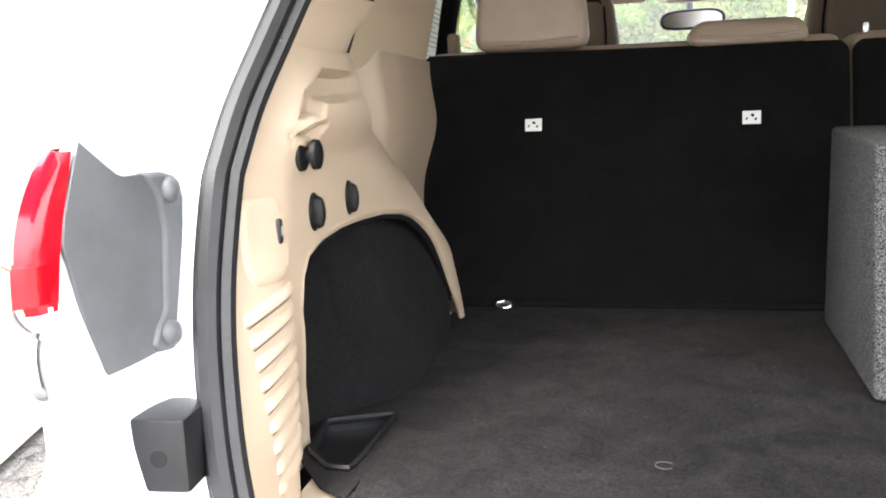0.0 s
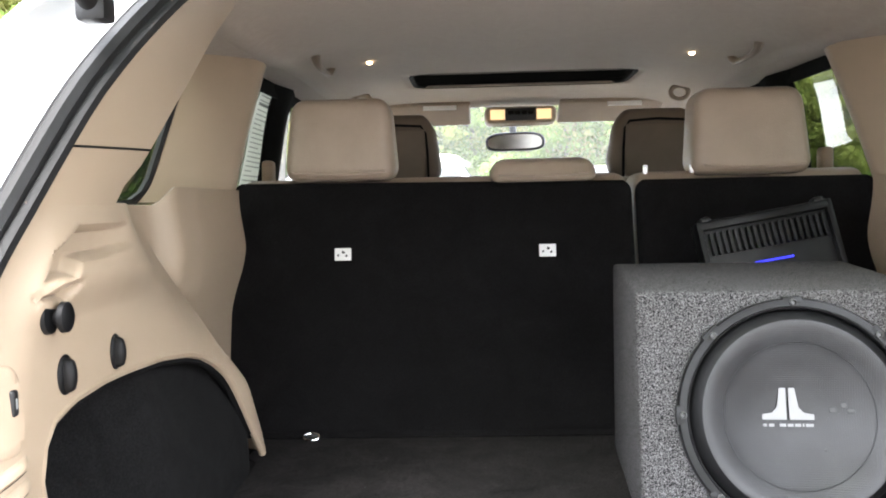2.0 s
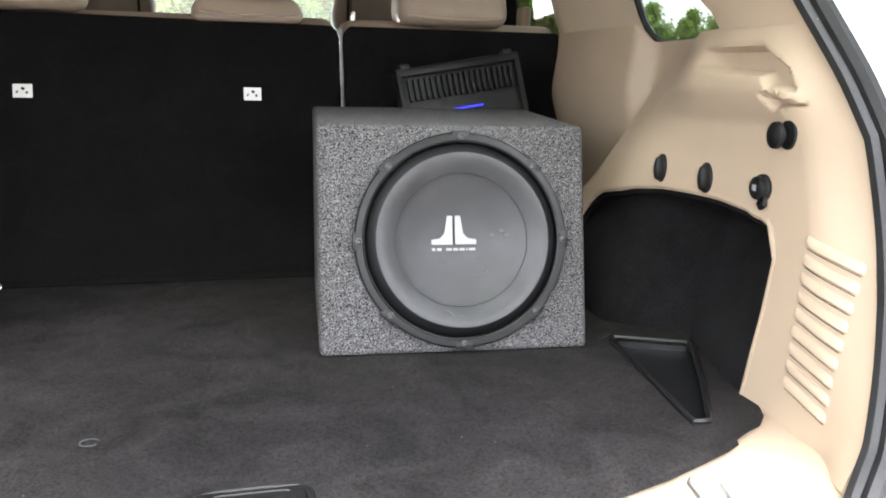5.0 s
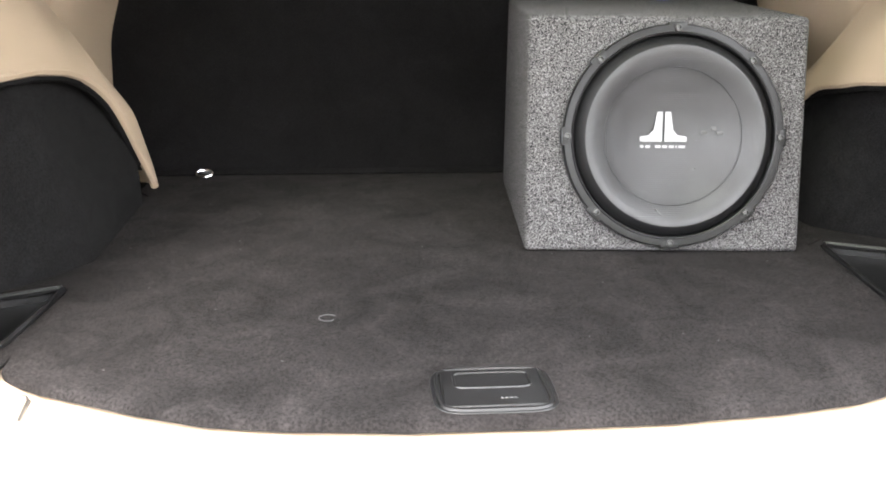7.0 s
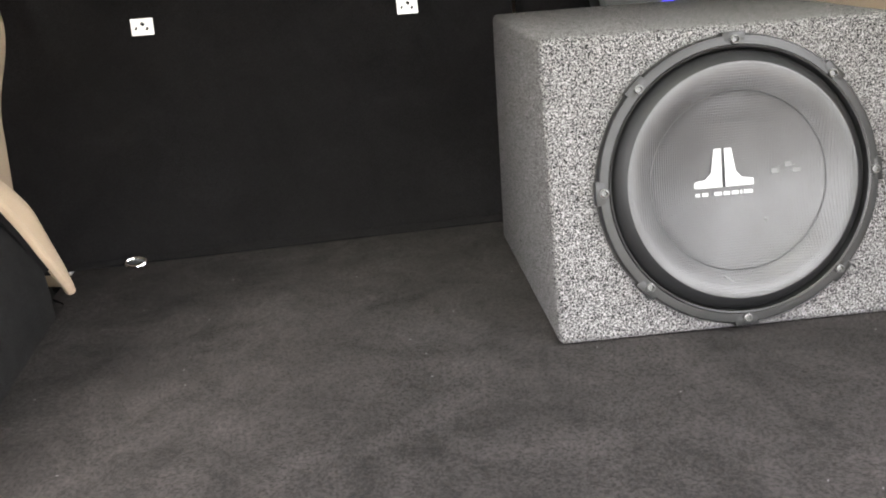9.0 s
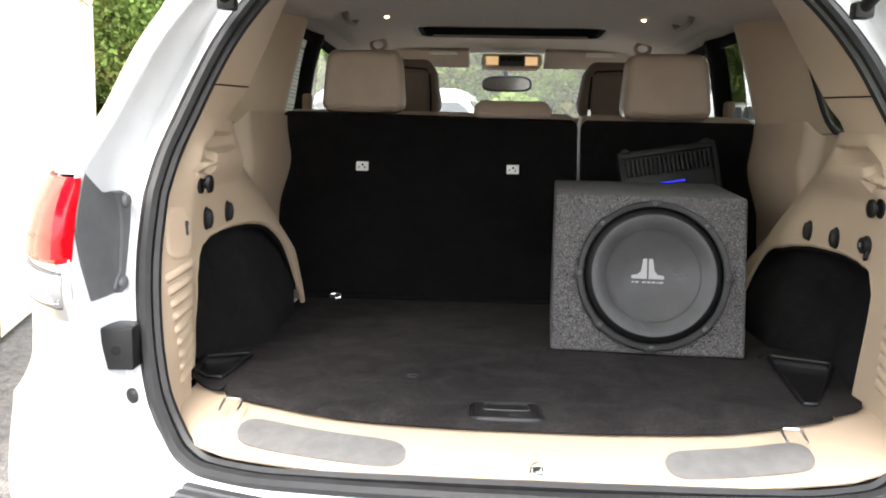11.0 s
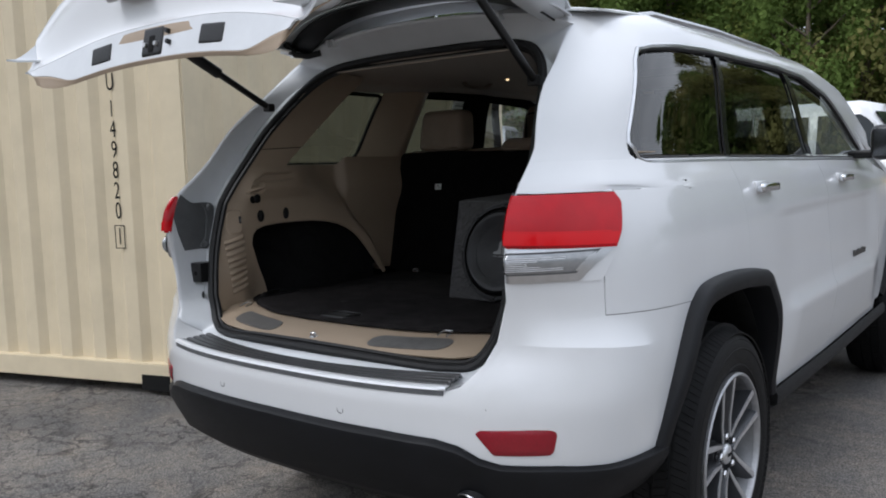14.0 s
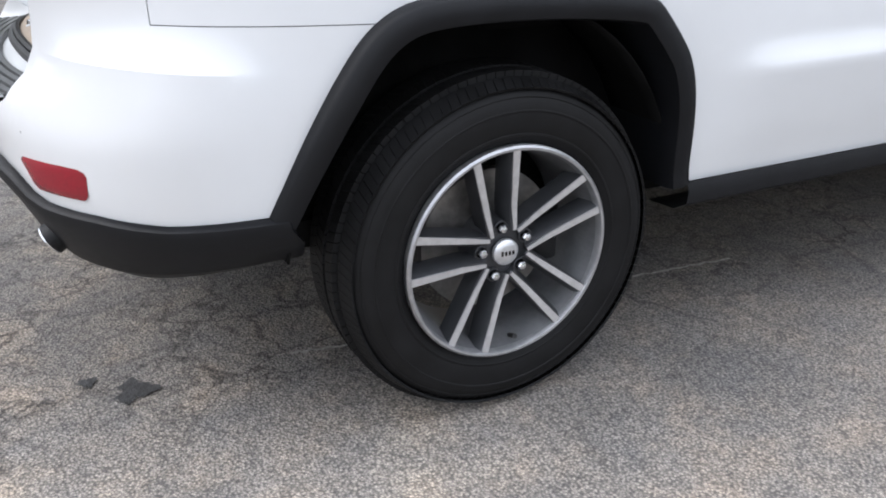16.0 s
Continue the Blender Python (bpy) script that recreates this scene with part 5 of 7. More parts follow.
def trim_x(y, z, side=0):
    """Inner face of the side lining."""
    base = 0.563 - 0.043 * min(1.0, max(0.0, (y - 0.56) / 0.44)) ** 1.2
    soft = smooth_step(0.96, 0.84, y)
    out = 0.115 * smooth_step(-0.02 - 0.07 * soft, 0.105 + 0.06 * soft, z - ring_edge(y)) * (0.06 + 0.94 * smooth_step(0.52, 0.86, y)) + 0.012 * smooth_step(1.18, 1.30, z) - 0.022 * smooth_step(1.165, 1.215, z) * smooth_step(0.34, 0.42, y) * smooth_step(0.78, 0.60, y)
    k = smooth_step(0.0, 0.09, y - open_y(0.6, max(z, 0.85)))
    low = 0.042 * min(1.0, max(0.0, (1.04 - z) / 0.20)) * smooth_step(0.34, 0.44, y) * (1 - smooth_step(0.56, 0.66, y)) * (side <= 0)
    step = 0.030 * smooth_step(0.885, 0.925, y) * smooth_step(0.0, 0.07, z - ring_edge(y)) * smooth_step(1.06, 1.22, z)
    return ring_x(z) * (1 - k) + (base + out - step) * k + low + grip_depth(y, z)


POCKET_Y = [0.386, 0.392, 0.41, 0.45, 0.52, 0.594, 0.67, 0.745, 0.795, 0.836, 0.868, 0.894, 0.926, 0.955, 0.994, 1.012, 1.2]
POCKET_Z = [1.02, 1.052, 1.075, 1.087, 1.092, 1.092, 1.090, 1.081, 1.069, 1.052, 1.030, 1.004, 0.967, 0.928, 0.880, 0.858, 0.850]


def pocket_top(side, y):
    z = f(max(0.386, y - 0.024 * smooth_step(0.60, 0.45, y)) if side > 0 else y, POCKET_Y, POCKET_Z)
    return z - 0.015 * smooth_step(0.40, 0.46, y) * smooth_step(0.86, 0.78, y) if side > 0 else z


def pocket_rear(side, z):
    return f(z, [0.82, 0.887, 0.95, 1.02], [0.450, 0.436, 0.421, 0.409] if side > 0 else [0.485, 0.455, 0.418, 0.386])


def lining_top(y):
    """Seam between the lining and the pillar covers."""
    return 1.285 + 0.029 * smooth_step(0.895, 0.925, y)


for side in (1, -1):
    trim = empty("cargo_side_trim", "beige plastic cargo side lining with black carpet wheel pocket and hooks", "side trim", "cargo side linings")
    bm = bmesh.new()
    # over the pocket, up to the seam
    grid(lambda u, v: (lambda y: (lambda z: (side * trim_x(y, z, side), y, z))(pocket_top(side, y) * (1 - v) + lining_top(y) * v))(0.386 + (1.24 - 0.386) * u), lin(0, 0.275, 74)[:-1] + lin(0.275, 1, 74), lin(0, 1, 64), bm)
    # behind the pocket, down to the sill
    grid(lambda u, v: (lambda z: (lambda y: (side * trim_x(y, z, side), y, z))((open_y(0.6, max(z, 0.85)) + 0.012) * (1 - u) + pocket_rear(side, z) * u))(0.815 + 0.205 * v), lin(0, 1, 40), lin(0, 1, 46), bm)
    grid(lambda u, v: (lambda z: (lambda y: (side * trim_x(y, z, side), y, z))((open_y(0.6, z) + 0.012) * (1 - u) + 0.386 * u))(1.02 + 0.265 * v), lin(0, 1, 40), lin(0, 1, 64), bm)
    bmesh.ops.remove_doubles(bm, verts=bm.verts, dist=0.0006)
    part("lining_panel", bm, BEIGE, trim, thick=0.004)
    # rolled lip of the pocket
    lip = [(y, pocket_top(side, y)) for y in lin(0.395, 1.012, 40)]
    lip = [(pocket_rear(side, z), z) for z in lin(0.83, 1.02, 10)] + ([(0.388, 1.04), (0.392, 1.055)] if side < 0 else []) + [q for q in lip[1:] if side < 0 or q[0] > 0.410]
    part("pocket_lip", tube([(side * (trim_x(y, z, side) + 0.004), y + 0.003, z - 0.003) for y, z in lip], 0.007, 8), BEIGE, trim)
    part("pocket_edge", tube([(side * (trim_x(y, z, side) + 0.010), y + 0.006, z - 0.010) for y, z in lip if y < 0.975], 0.0075, 8), CARPET, trim)
    # carpeted wheel pocket: wall and its turned edge
    def wall_x(y, z):
        return 0.522 + 0.055 * smooth_step(0.85, 1.08, z) + 0.012 * smooth_step(0.6, 1.0, y) - 0.02 * smooth_step(0.75, 1.0, y) * smooth_step(0.85, 1.0, z) + 0.11 * smooth_step(*((0.80, 0.68) if side > 0 else (0.70, 0.50)), y) + 0.13 * smooth_step(0.97, 1.03, y)
    def pocket_x(y, z):
        x = wall_x(y, z)
        if side > 0 and y < 0.68:
            x = min(x, 0.612 + 0.26 * (y - 0.64) + 0.09 * smooth_step(0.85, 1.04, z))
        return max(x, trim_x(y, z, side) + 0.007) if y < pocket_rear(side, z) + 0.02 else x
    bm = grid(lambda u, v: (lambda y: (lambda z: (side * (pocket_x(y, z)), y, z))(0.822 + (pocket_top(side, max(y, 0.40)) + 0.03 - 0.822) * v))(0.375 + 0.87 * u), lin(0, 1, 34), lin(0, 1, 16))
    bm2 = [(pocket_rear(side, z) - 0.003, z) for z in lin(0.825, 1.02, 8)] + [(y, pocket_top(side, y) + 0.004) for y in lin(0.40 if side < 0 else 0.412, 0.99, 30)]
    grid(lambda i, v: (lambda y, z: (side * ((trim_x(y, z, side) + 0.002) * (1 - v) + max(pocket_x(y, z), trim_x(y, z, side) + 0.004) * v), y, z))(*bm2[i]), range(len(bm2)), [0, 1], bm)
    part("pocket_carpet", bm, POCKET_CARPET, trim, "black carpet wheel pocket", thick=0.003)
    # upper rear pillar cover and middle pillar cover
    def d_front(z):
        return f(z, [1.285, 1.332, 1.42, 1.525, 1.60], [0.555, 0.597, 0.698, 0.828, 0.93])
    def d_at(u, v):
        z = 1.283 + 0.331 * v
        ya = open_y(0.6, z) + 0.012
        yb = ya + (d_front(z) - ya) / 0.93
        y = ya + (yb - ya) * u
        xa, xb = ring_x(z), f(z, [1.289, 1.35, 1.443, 1.55, 1.60], [0.548, 0.540, 0.531, 0.526, 0.520])
        x = xa + (xb - xa) * math.sin(u * math.pi / 2)
        x += (min(trim_x(y, 1.283, side), 0.575) - 0.001 - x) * smooth_step(1.335, 1.283, z)
        if u > 0.93:
            x += (u - 0.93) * 1.2
        return (side * x, y, z)
    part("rear_pillar_cover", grid(d_at, [0, 0.1, 0.25, 0.4, 0.55, 0.7, 0.82, 0.9, 0.93, 0.97, 1.0], lin(0, 1, 14)), BEIGE, trim, thick=0.004)
    part("cover_seam", tube([(lambda p: (p[0] - side * 0.0025, p[1], p[2]))(d_at(u, 0.175 + 0.025 * u)) for u in lin(0.03, 0.92, 14)], 0.0014, 5), INK, trim)
    def c_at(u, v):
        z = 1.291 + (1.618 - 0.030 * min(1, u / 0.8) - 1.291) * v
        rear = (skin_x(1.15, z) - 0.024, f(z, [1.289, 1.31, 1.333, 1.375, 1.424, 1.52, 1.56, 1.62], [1.070, 1.105, 1.124, 1.143, 1.166, 1.213, 1.235, 1.26]))
        lead = (f(z, [1.289, 1.42, 1.57, 1.62], [0.634, 0.620, 0.598, 0.590]), f(z, [1.289, 1.57, 1.62], [1.245, 1.385, 1.42]))
        turn = (lead[0] + 0.07, lead[1] + 0.10)
        if u <= 0.8:
            k = u / 0.8
            x, y = rear[0] + (lead[0] - rear[0]) * k, rear[1] + (lead[1] - rear[1]) * k
            x -= 0.010 * math.sin(math.pi * k) ** 0.6
        else:
            k = (u - 0.8) / 0.2
            x, y = lead[0] + (turn[0] - lead[0]) * k * k, lead[1] + (turn[1] - lead[1]) * k
        return (side * x, y, z)
    part("middle_pillar_cover", grid(c_at, lin(0, 1, 20), lin(0, 1, 12)), BEIGE, trim, thick=0.004)
    # ledge below the quarter window and window surround
    part("window_ledge", grid(lambda u, v: (side * (0.668 + 0.10 * v - 0.055 * smooth_step(0.75, 0.55, 0.55 + 0.5 * u) * (1 - v)), 0.55 + 0.5 * u, 1.283 + 0.004 * v), lin(0, 1, 16), [0, 1]), BEIGE, trim, thick=0.004)
    part("front_lining", grid(lambda u, v: (side * (0.652 - 0.018 * v * v + 0.055 * smooth_step(0.12, 0.6, u)), 1.18 + 0.75 * u, 0.84 + 0.45 * v), lin(0, 1, 8), lin(0, 1, 8)), BEIGE, trim, thick=0.004)
    surround = [(y, 1.288) for y in lin(0.62, 1.02, 8)] + [(1.06, 1.291), (1.10, 1.307), (1.126, 1.333), (1.145, 1.375), (1.168, 1.424), (1.19, 1.47), (1.215, 1.52), (1.233, 1.555), (1.231, 1.567), (1.213, 1.574)] + [(y, 1.574) for y in lin(1.18, 0.80, 6)] + [(0.72, 1.50), (0.64, 1.36)]
    part("window_surround", tube([(side * (skin_x(y, z) - 0.022), y, z) for y, z in surround], 0.0085, 6, close=True), RUBBER, trim)
    # dark inner door frame: centre pillar and rail over the windows
    part("centre_pillar_cover", grid(lambda u, v: (lambda z: (side * (skin_x(1.8, z) - 0.055 + 0.02 * abs(u)), 1.925 + 0.108 * u, z))(0.9 + 0.71 * v), lin(-1, 1, 6), lin(0, 1, 12)), UNDER, trim, "black inner centre pillar", thick=0.004)
    part("door_frame_rail", grid(lambda u, v: (lambda y: (side * (skin_x(y, win_top(y)) - 0.028), y, win_top(y) - 0.036 + 0.055 * v))(1.30 + 1.4 * u), lin(0, 1, 24), [0, 1]), UNDER, trim, "black inner window frame", thick=0.006)
    # hooks: black turning knobs and slots
    for hy, hz, kind in ((0.412, 1.174, 0), (0.435, 1.113, 1), (0.549, 1.116, 2)) if side < 0 else ((0.414, 1.160, 0), (0.445, 1.096, 3), (0.567, 1.094, 1), (0.672, 1.096, 2)):
        x = trim_x(hy, hz, side)
        if kind == 0:
            bm = lathe([(0, 0.007), (-0.011, 0.007), (-0.013, 0.0135), (-0.018, 0.013), (-0.020, 0.010), (-0.021, 0.0005)], 24, m=pose(side * x, hy, hz) @ Matrix.Diagonal((side, 1, 1.15, 1)))
            h = part("cover_knob", bm, HOOK_BLACK, trim, "black cargo cover knob")
            part("knob_collar", lathe([(0.0, 0.016), (-0.005, 0.015), (-0.006, 0.010), (-0.0062, 0.0005)], 24, m=pose(side * x, hy - 0.006, hz + 0.001) @ Matrix.Diagonal((side, 0.9, 1.1, 1))), HOOK_BLACK, h)
        elif kind == 3:
            o = part("power_outlet", lathe([(0, 0.0165), (-0.005, 0.0165), (-0.007, 0.014), (-0.012, 0.0135), (-0.014, 0.011), (-0.014, 0.0005)], 24, m=pose(side * x, hy, hz) @ Matrix.Diagonal((side, 1, 1, 1))), HOOK_BLACK, trim, "black round power outlet cap")
            part("outlet_mark", block(-0.0152, -0.0142, -0.003, 0.003, -0.003, 0.004, m=pose(side * x, hy, hz)), LOGO, o)
            part("outlet_strap", tube([(side * (x - 0.006), hy - 0.010, hz - 0.010), (side * (x - 0.009), hy - 0.014, hz - 0.018), (side * (x - 0.006), hy - 0.004, hz - 0.023), (side * (x - 0.002), hy + 0.006, hz - 0.019)], 0.0034, 6), HOOK_BLACK, o)
        else:
            w = 0.0155 if kind == 1 else 0.0135
            mh_ = pose(side * x, hy, hz) @ Matrix.Diagonal((-side, 1, 1, 1))
            h = part("bag_hook", disc(0.0205, 0.005, 28, mh_ @ Matrix.Diagonal((1, w / 0.0205, 1, 1)), 0.002), HOOK_BLACK, trim, "black folding bag hook")
            part("hook_flap", disc(0.0175, 0.011, 28, mh_ @ pose(0.002, -0.003, 0) @ Matrix.Diagonal((1, w / 0.036, 1, 1)), 0.003), HOOK_BLACK, h)
            part("hook_edge", tube([(side * (x - 0.008), hy + 0.004, hz + q) for q in lin(-0.014, 0.014, 6)], 0.0016, 6), BLACK_PLASTIC, h)
    # side pocket cover and air vent
    n_slat = 9
    for i in range(n_slat):
        z0 = 0.866 + 0.0208 * i
        bm = bmesh.new()
        def slat(u, k):
            y = f(z0, [0.85, 1.07], [0.298, 0.281]) + 0.080 * u
            zz = z0 + 0.020 * (u - 0.5) + (0.0, 0.0012, 0.0040, 0.0085, 0.0135, 0.0150)[k]
            off = (0.0, -0.0030, -0.0064, -0.0062, -0.0032, 0.0)[k] * smooth_step(0, 0.10, u) * smooth_step(1, 0.90, u)
            return (side * (trim_x(y, zz, side) + off), y, zz)
        part("vent_slat", grid(slat, sorted(lin(0, 1, 10) + [0.03, 0.06, 0.94, 0.97]), range(6), bm), BEIGE, trim)
        # black strips stand in for the shade in the gaps between the slats
        part("vent_gap_shade", grid(lambda u, k: (lambda y, zz: (side * (trim_x(y, zz, side) - 0.0027), y, zz))(f(z0, [0.85, 1.07], [0.304, 0.287]) + 0.068 * u, z0 - 0.0008 + 0.0165 * (u - 0.45) - 0.0010 * k), lin(0, 1, 8), [0, 1]), BLACK_PLASTIC, trim)
    if side < 0:
        def cover_at(r, a):
            c, s = math.cos(a), math.sin(a)
            y = 0.330 + r * 0.030 * math.copysign(abs(c) ** 0.45, c)
            z = 1.099 + r * 0.044 * math.copysign(abs(s) ** 0.55, s)
            return (side * (trim_x(y, z, side) + (-0.0055 if r < 0.90 else -0.0035 if r < 0.95 else 0.001)), y, z)
        part("pocket_cover", grid(cover_at, [0.02, 0.4, 0.7, 0.86, 0.93, 1.0], lin(0, 2 * math.pi, 40)), BEIGE, trim)
        part("cover_pull", rounded_box(-0.002, 0.007, -0.0048, 0.0048, -0.0125, 0.0125, 0.004, 3, pose(side * trim_x(0.348, 1.10, side), 0.348, 1.105)), BLACK_PLASTIC, trim, "black pull with a white mark")
        part("pull_mark", rounded_box(0.0062, 0.0076, -0.0016, 0.0016, -0.005, 0.005, 0.0006, 1, pose(side * trim_x(0.348, 1.10, side), 0.348, 1.105)), LOGO, trim)
    # black corner tray in the pocket
    tray = bmesh.new()
    if side > 0:
        crn = [(0.496, 0.692), (0.606, 0.640), (0.545, 0.515), (0.472, 0.378), (0.452, 0.378)]
    else:
        crn = [(0.522, 0.576), (0.605, 0.540), (0.592, 0.455), (0.556, 0.415), (0.530, 0.412)]
    edge_in = [(0.515, 0.352), (0.530, 0.359), (0.550, 0.373), (0.585, 0.420), (0.632, 0.490), (0.650, 0.60), (0.650, 1.03), (0.530, 1.03), (0.520, 0.75), (0.512, 0.60), (0.508, 0.45)] if side < 0 else [(0.430, 0.316), (0.460, 0.324), (0.507, 0.354), (0.530, 0.366), (0.548, 0.385), (0.560, 0.410), (0.569, 0.450), (0.602, 0.520), (0.650, 0.60), (0.650, 1.03), (0.530, 1.03), (0.518, 0.75), (0.480, 0.71), (0.455, 0.50), (0.430, 0.37)]
    bm = bmesh.new()
    sides = []
    for ring_ in (edge_in, crn):
        vs_ = [bm.verts.new((side * x, y, 0.8335)) for x, y in ring_]
        sides += [bm.edges.new((a, b)) for a, b in zip(vs_, vs_[1:] + vs_[:1])]
    bmesh.ops.triangle_fill(bm, use_beauty=True, use_dissolve=False, edges=sides)
    part("pocket_floor", bm, FLOOR_CARPET, trim, "charcoal carpet pocket floor", smooth=False, thick=0.003)
    mtx = pose(0, 0, 0.812) @ Matrix.Diagonal((side, 1, 1, 1))
    t_ob = part("corner_tray", extrude_poly(crn, 0.012, mtx), BLACK_PLASTIC, trim, "black plastic corner storage tray")
    loop = [(side * x, y, 0.838) for x, y in crn]
    fine = []
    for i in range(len(loop)):
        a, b = Vector(loop[i]), Vector(loop[(i + 1) % len(loop)])
        fine += [a.lerp(b, q) for q in (0.06, 0.35, 0.65, 0.94)]
    part("tray_wall", grid(lambda i, v: fine[i % len(fine)] + Vector((0, 0, -0.022 * v)), range(len(fine) + 1), [0, 1]), BLACK_PLASTIC, t_ob)
    part("tray_rim", tube(fine, 0.0038, 6, close=True), BLACK_PLASTIC, t_ob)

# sill plate with two dark strips, striker and lashing rings
sill_plate = empty("sill_plate", "beige plastic loading sill with dark grey wear strips", "sill plate")


def floor_edge(x):
    return f(abs(x), [0, 0.12, 0.22, 0.30, 0.36, 0.41, 0.46, 0.507, 0.53, 0.55, 0.585], [0.230, 0.231, 0.240, 0.254, 0.275, 0.298, 0.322, 0.352, 0.360, 0.374, 0.42])


def sill_at(x, v):
    ya, za = open_y(x, 0.772) + 0.014, f(abs(x), [0, 0.45, 0.53, 0.58], [0.792, 0.785, 0.798, 0.826])
    yb, zb = floor_edge(x) + 0.03, 0.822 + 0.006 * smooth_step(0.5, 0.58, abs(x))
    s = (0, 0.10, 0.4, 0.75, 1.0)[v]
    return (x, ya + (yb - ya) * s, za + (zb - za) * (0, 0.22, 0.55, 0.9, 1.0)[v])


part("sill_cover", grid(sill_at, lin(-0.57, 0.57, 50), range(5)), BEIGE, sill_plate, thick=0.004)
for side in (1, -1):
    def strip(u, v):
        x = 0.185 + (0.225 if side > 0 else 0.265) * u
        g = max(0.05, 1 - abs(2 * u - 1) ** 9) ** 0.45
        s_ = 0.32 + 0.05 * u + (v - 0.5) * 0.46 * g
        ya, yb = open_y(x, 0.772) + 0.014, floor_edge(x) + 0.03
        return (side * x, ya + (yb - ya) * s_, 0.788 + 0.034 * f(s_, [0, 0.1, 0.4, 0.75, 1], [0, 0.22, 0.55, 0.9, 1.0]) + 0.003)
    part("wear_strip", grid(strip, [0, 0.01, 0.03, 0.07, 0.12] + lin(0.2, 0.8, 8) + [0.88, 0.93, 0.97, 0.99, 1.0], lin(0, 1, 4)), DARK_STRIP, sill_plate, "dark grey rubberised wear strip", thick=0.003)
    x, y = (-0.474, 0.286) if side < 0 else (0.386, 0.243)
    part("lashing_ring", tube([(x - 0.015, y - 0.016, 0.829), (x - 0.015, y + 0.010, 0.836), (x - 0.011, y + 0.015, 0.837), (x + 0.011, y + 0.015, 0.837), (x + 0.015, y + 0.010, 0.836), (x + 0.015, y - 0.016, 0.829)], 0.0022, 6), STEEL, sill_plate, "steel lashing ring")
st = part("gate_striker", tube([(-0.008, 0.135, 0.80), (-0.007, 0.135, 0.813), (0.0, 0.138, 0.815), (0.007, 0.140, 0.813), (0.008, 0.140, 0.80)], 0.0023, 8), CHROME, sill_plate, "chrome gate striker")
part("striker_base", rounded_box(-0.010, 0.010, -0.008, 0.010, -0.004, 0.002, 0.002, 2, pose(0, 0.137, 0.803, 18)), SATIN, sill_plate)

# cargo floor panel with its lift handle
floor_panel = empty("cargo_floor", "charcoal carpeted cargo floor panel with black lift handle", "floor panel")
def floor_at(u, v):
    x = u
    ya = floor_edge(x)
    y = ya + (1.21 - ya) * (0.004 * v if v < 3 else (v - 2) / 30)
    z = (0.827, 0.832, 0.8345)[v] if v < 3 else 0.835
    z += 0.0012 * noise.noise(Vector((x * 9, y * 9, 0)))
    lim = f(y, [0.25, 0.36, 0.45, 1.02, 1.06], [0.40, 0.508, 0.513, 0.538, 0.64]) if x < 0 else f(y, [0.25, 0.34, 0.70, 0.72, 1.02, 1.06], [0.40, 0.446, 0.480, 0.52, 0.538, 0.64])
    return (max(-lim, min(lim, x)) if y > 0.34 else x, y, z)
part("carpet_panel", grid(floor_at, lin(-0.56, 0.56, 56), range(33)), FLOOR_CARPET, floor_panel, "charcoal carpet", thick=0.004)
hx, hy = -0.039, 0.288
part("handle_recess", extrude_poly([(hx + 0.058 * math.copysign(abs(math.cos(a)) ** 0.4, math.cos(a)), hy + 0.044 * math.copysign(abs(math.sin(a)) ** 0.45, math.sin(a))) for a in lin(0, 2 * math.pi, 48)[:-1]], 0.004, pose(0, 0, 0.8335)), BLACK_PLASTIC, floor_panel, "black floor handle bezel", bevel=0.0015)
rim = []
for a in lin(0, 2 * math.pi, 48)[:-1]:
    c, s = math.cos(a), math.sin(a)
    rim.append((hx + 0.052 * math.copysign(abs(c) ** 0.35, c), hy + 0.039 * math.copysign(abs(s) ** 0.4, s), 0.8375))
part("handle_rim", tube(rim, 0.0026, 6, close=True), BLACK_PLASTIC, floor_panel)
part("handle_paddle", rounded_box(-0.048, 0.048, -0.035, 0.035, 0, 0.0045, 0.004, 3, pose(hx, hy, 0.8355)), BLACK_PLASTIC, floor_panel, "black lift paddle")
slot_ = [(hx + 0.036 * math.copysign(abs(math.cos(a)) ** 0.25, math.cos(a)), hy + 0.012 + 0.0145 * math.copysign(abs(math.sin(a)) ** 0.35, math.sin(a)), 0.8402) for a in lin(0, 2 * math.pi, 48)[:-1]]
part("paddle_window", tube(slot_, 0.0014, 6, close=True), BLACK_PLASTIC, floor_panel)
for i in range(4):
    part("handle_mark", block(0, 0.0022, 0, 0.003, 0, 0.0005, m=pose(hx + 0.004 + i * 0.0042, hy - 0.024, 0.8401)), LOGO_DUST, floor_panel)
# pale ring mark left on the carpet
part("ring_mark", tube([(-0.201 + 0.0095 * math.cos(a), 0.463 + 0.009 * math.sin(a), 0.8378) for a in lin(0.6, 5.6, 24)], 0.0005, 5), LOGO_DUST, floor_panel)
# lint and small scuffs on the carpet
rng = random.Random(11)
bm = bmesh.new()
for i in range(26):
    x, y, a = rng.uniform(-0.5, 0.4), rng.uniform(0.3, 1.1), rng.uniform(0, 180)
    block(-0.0011, 0.0011, -0.0004, 0.0004, 0, 0.0006, bm, pose(x, y, 0.8382, 0, 0, a))
lint = part("lint", bm, LOGO_DUST, floor_panel, smooth=False)
tagged(lint, "", "", "", "stuff")

# rear seat backs, 60/40
rear_seat = empty("rear_seat", "split rear seat back with black carpet rear and beige leather headrests", "car seat")


def seat_y(z):
    return 1.172 + 0.075 * (z - 0.835) / 0.35


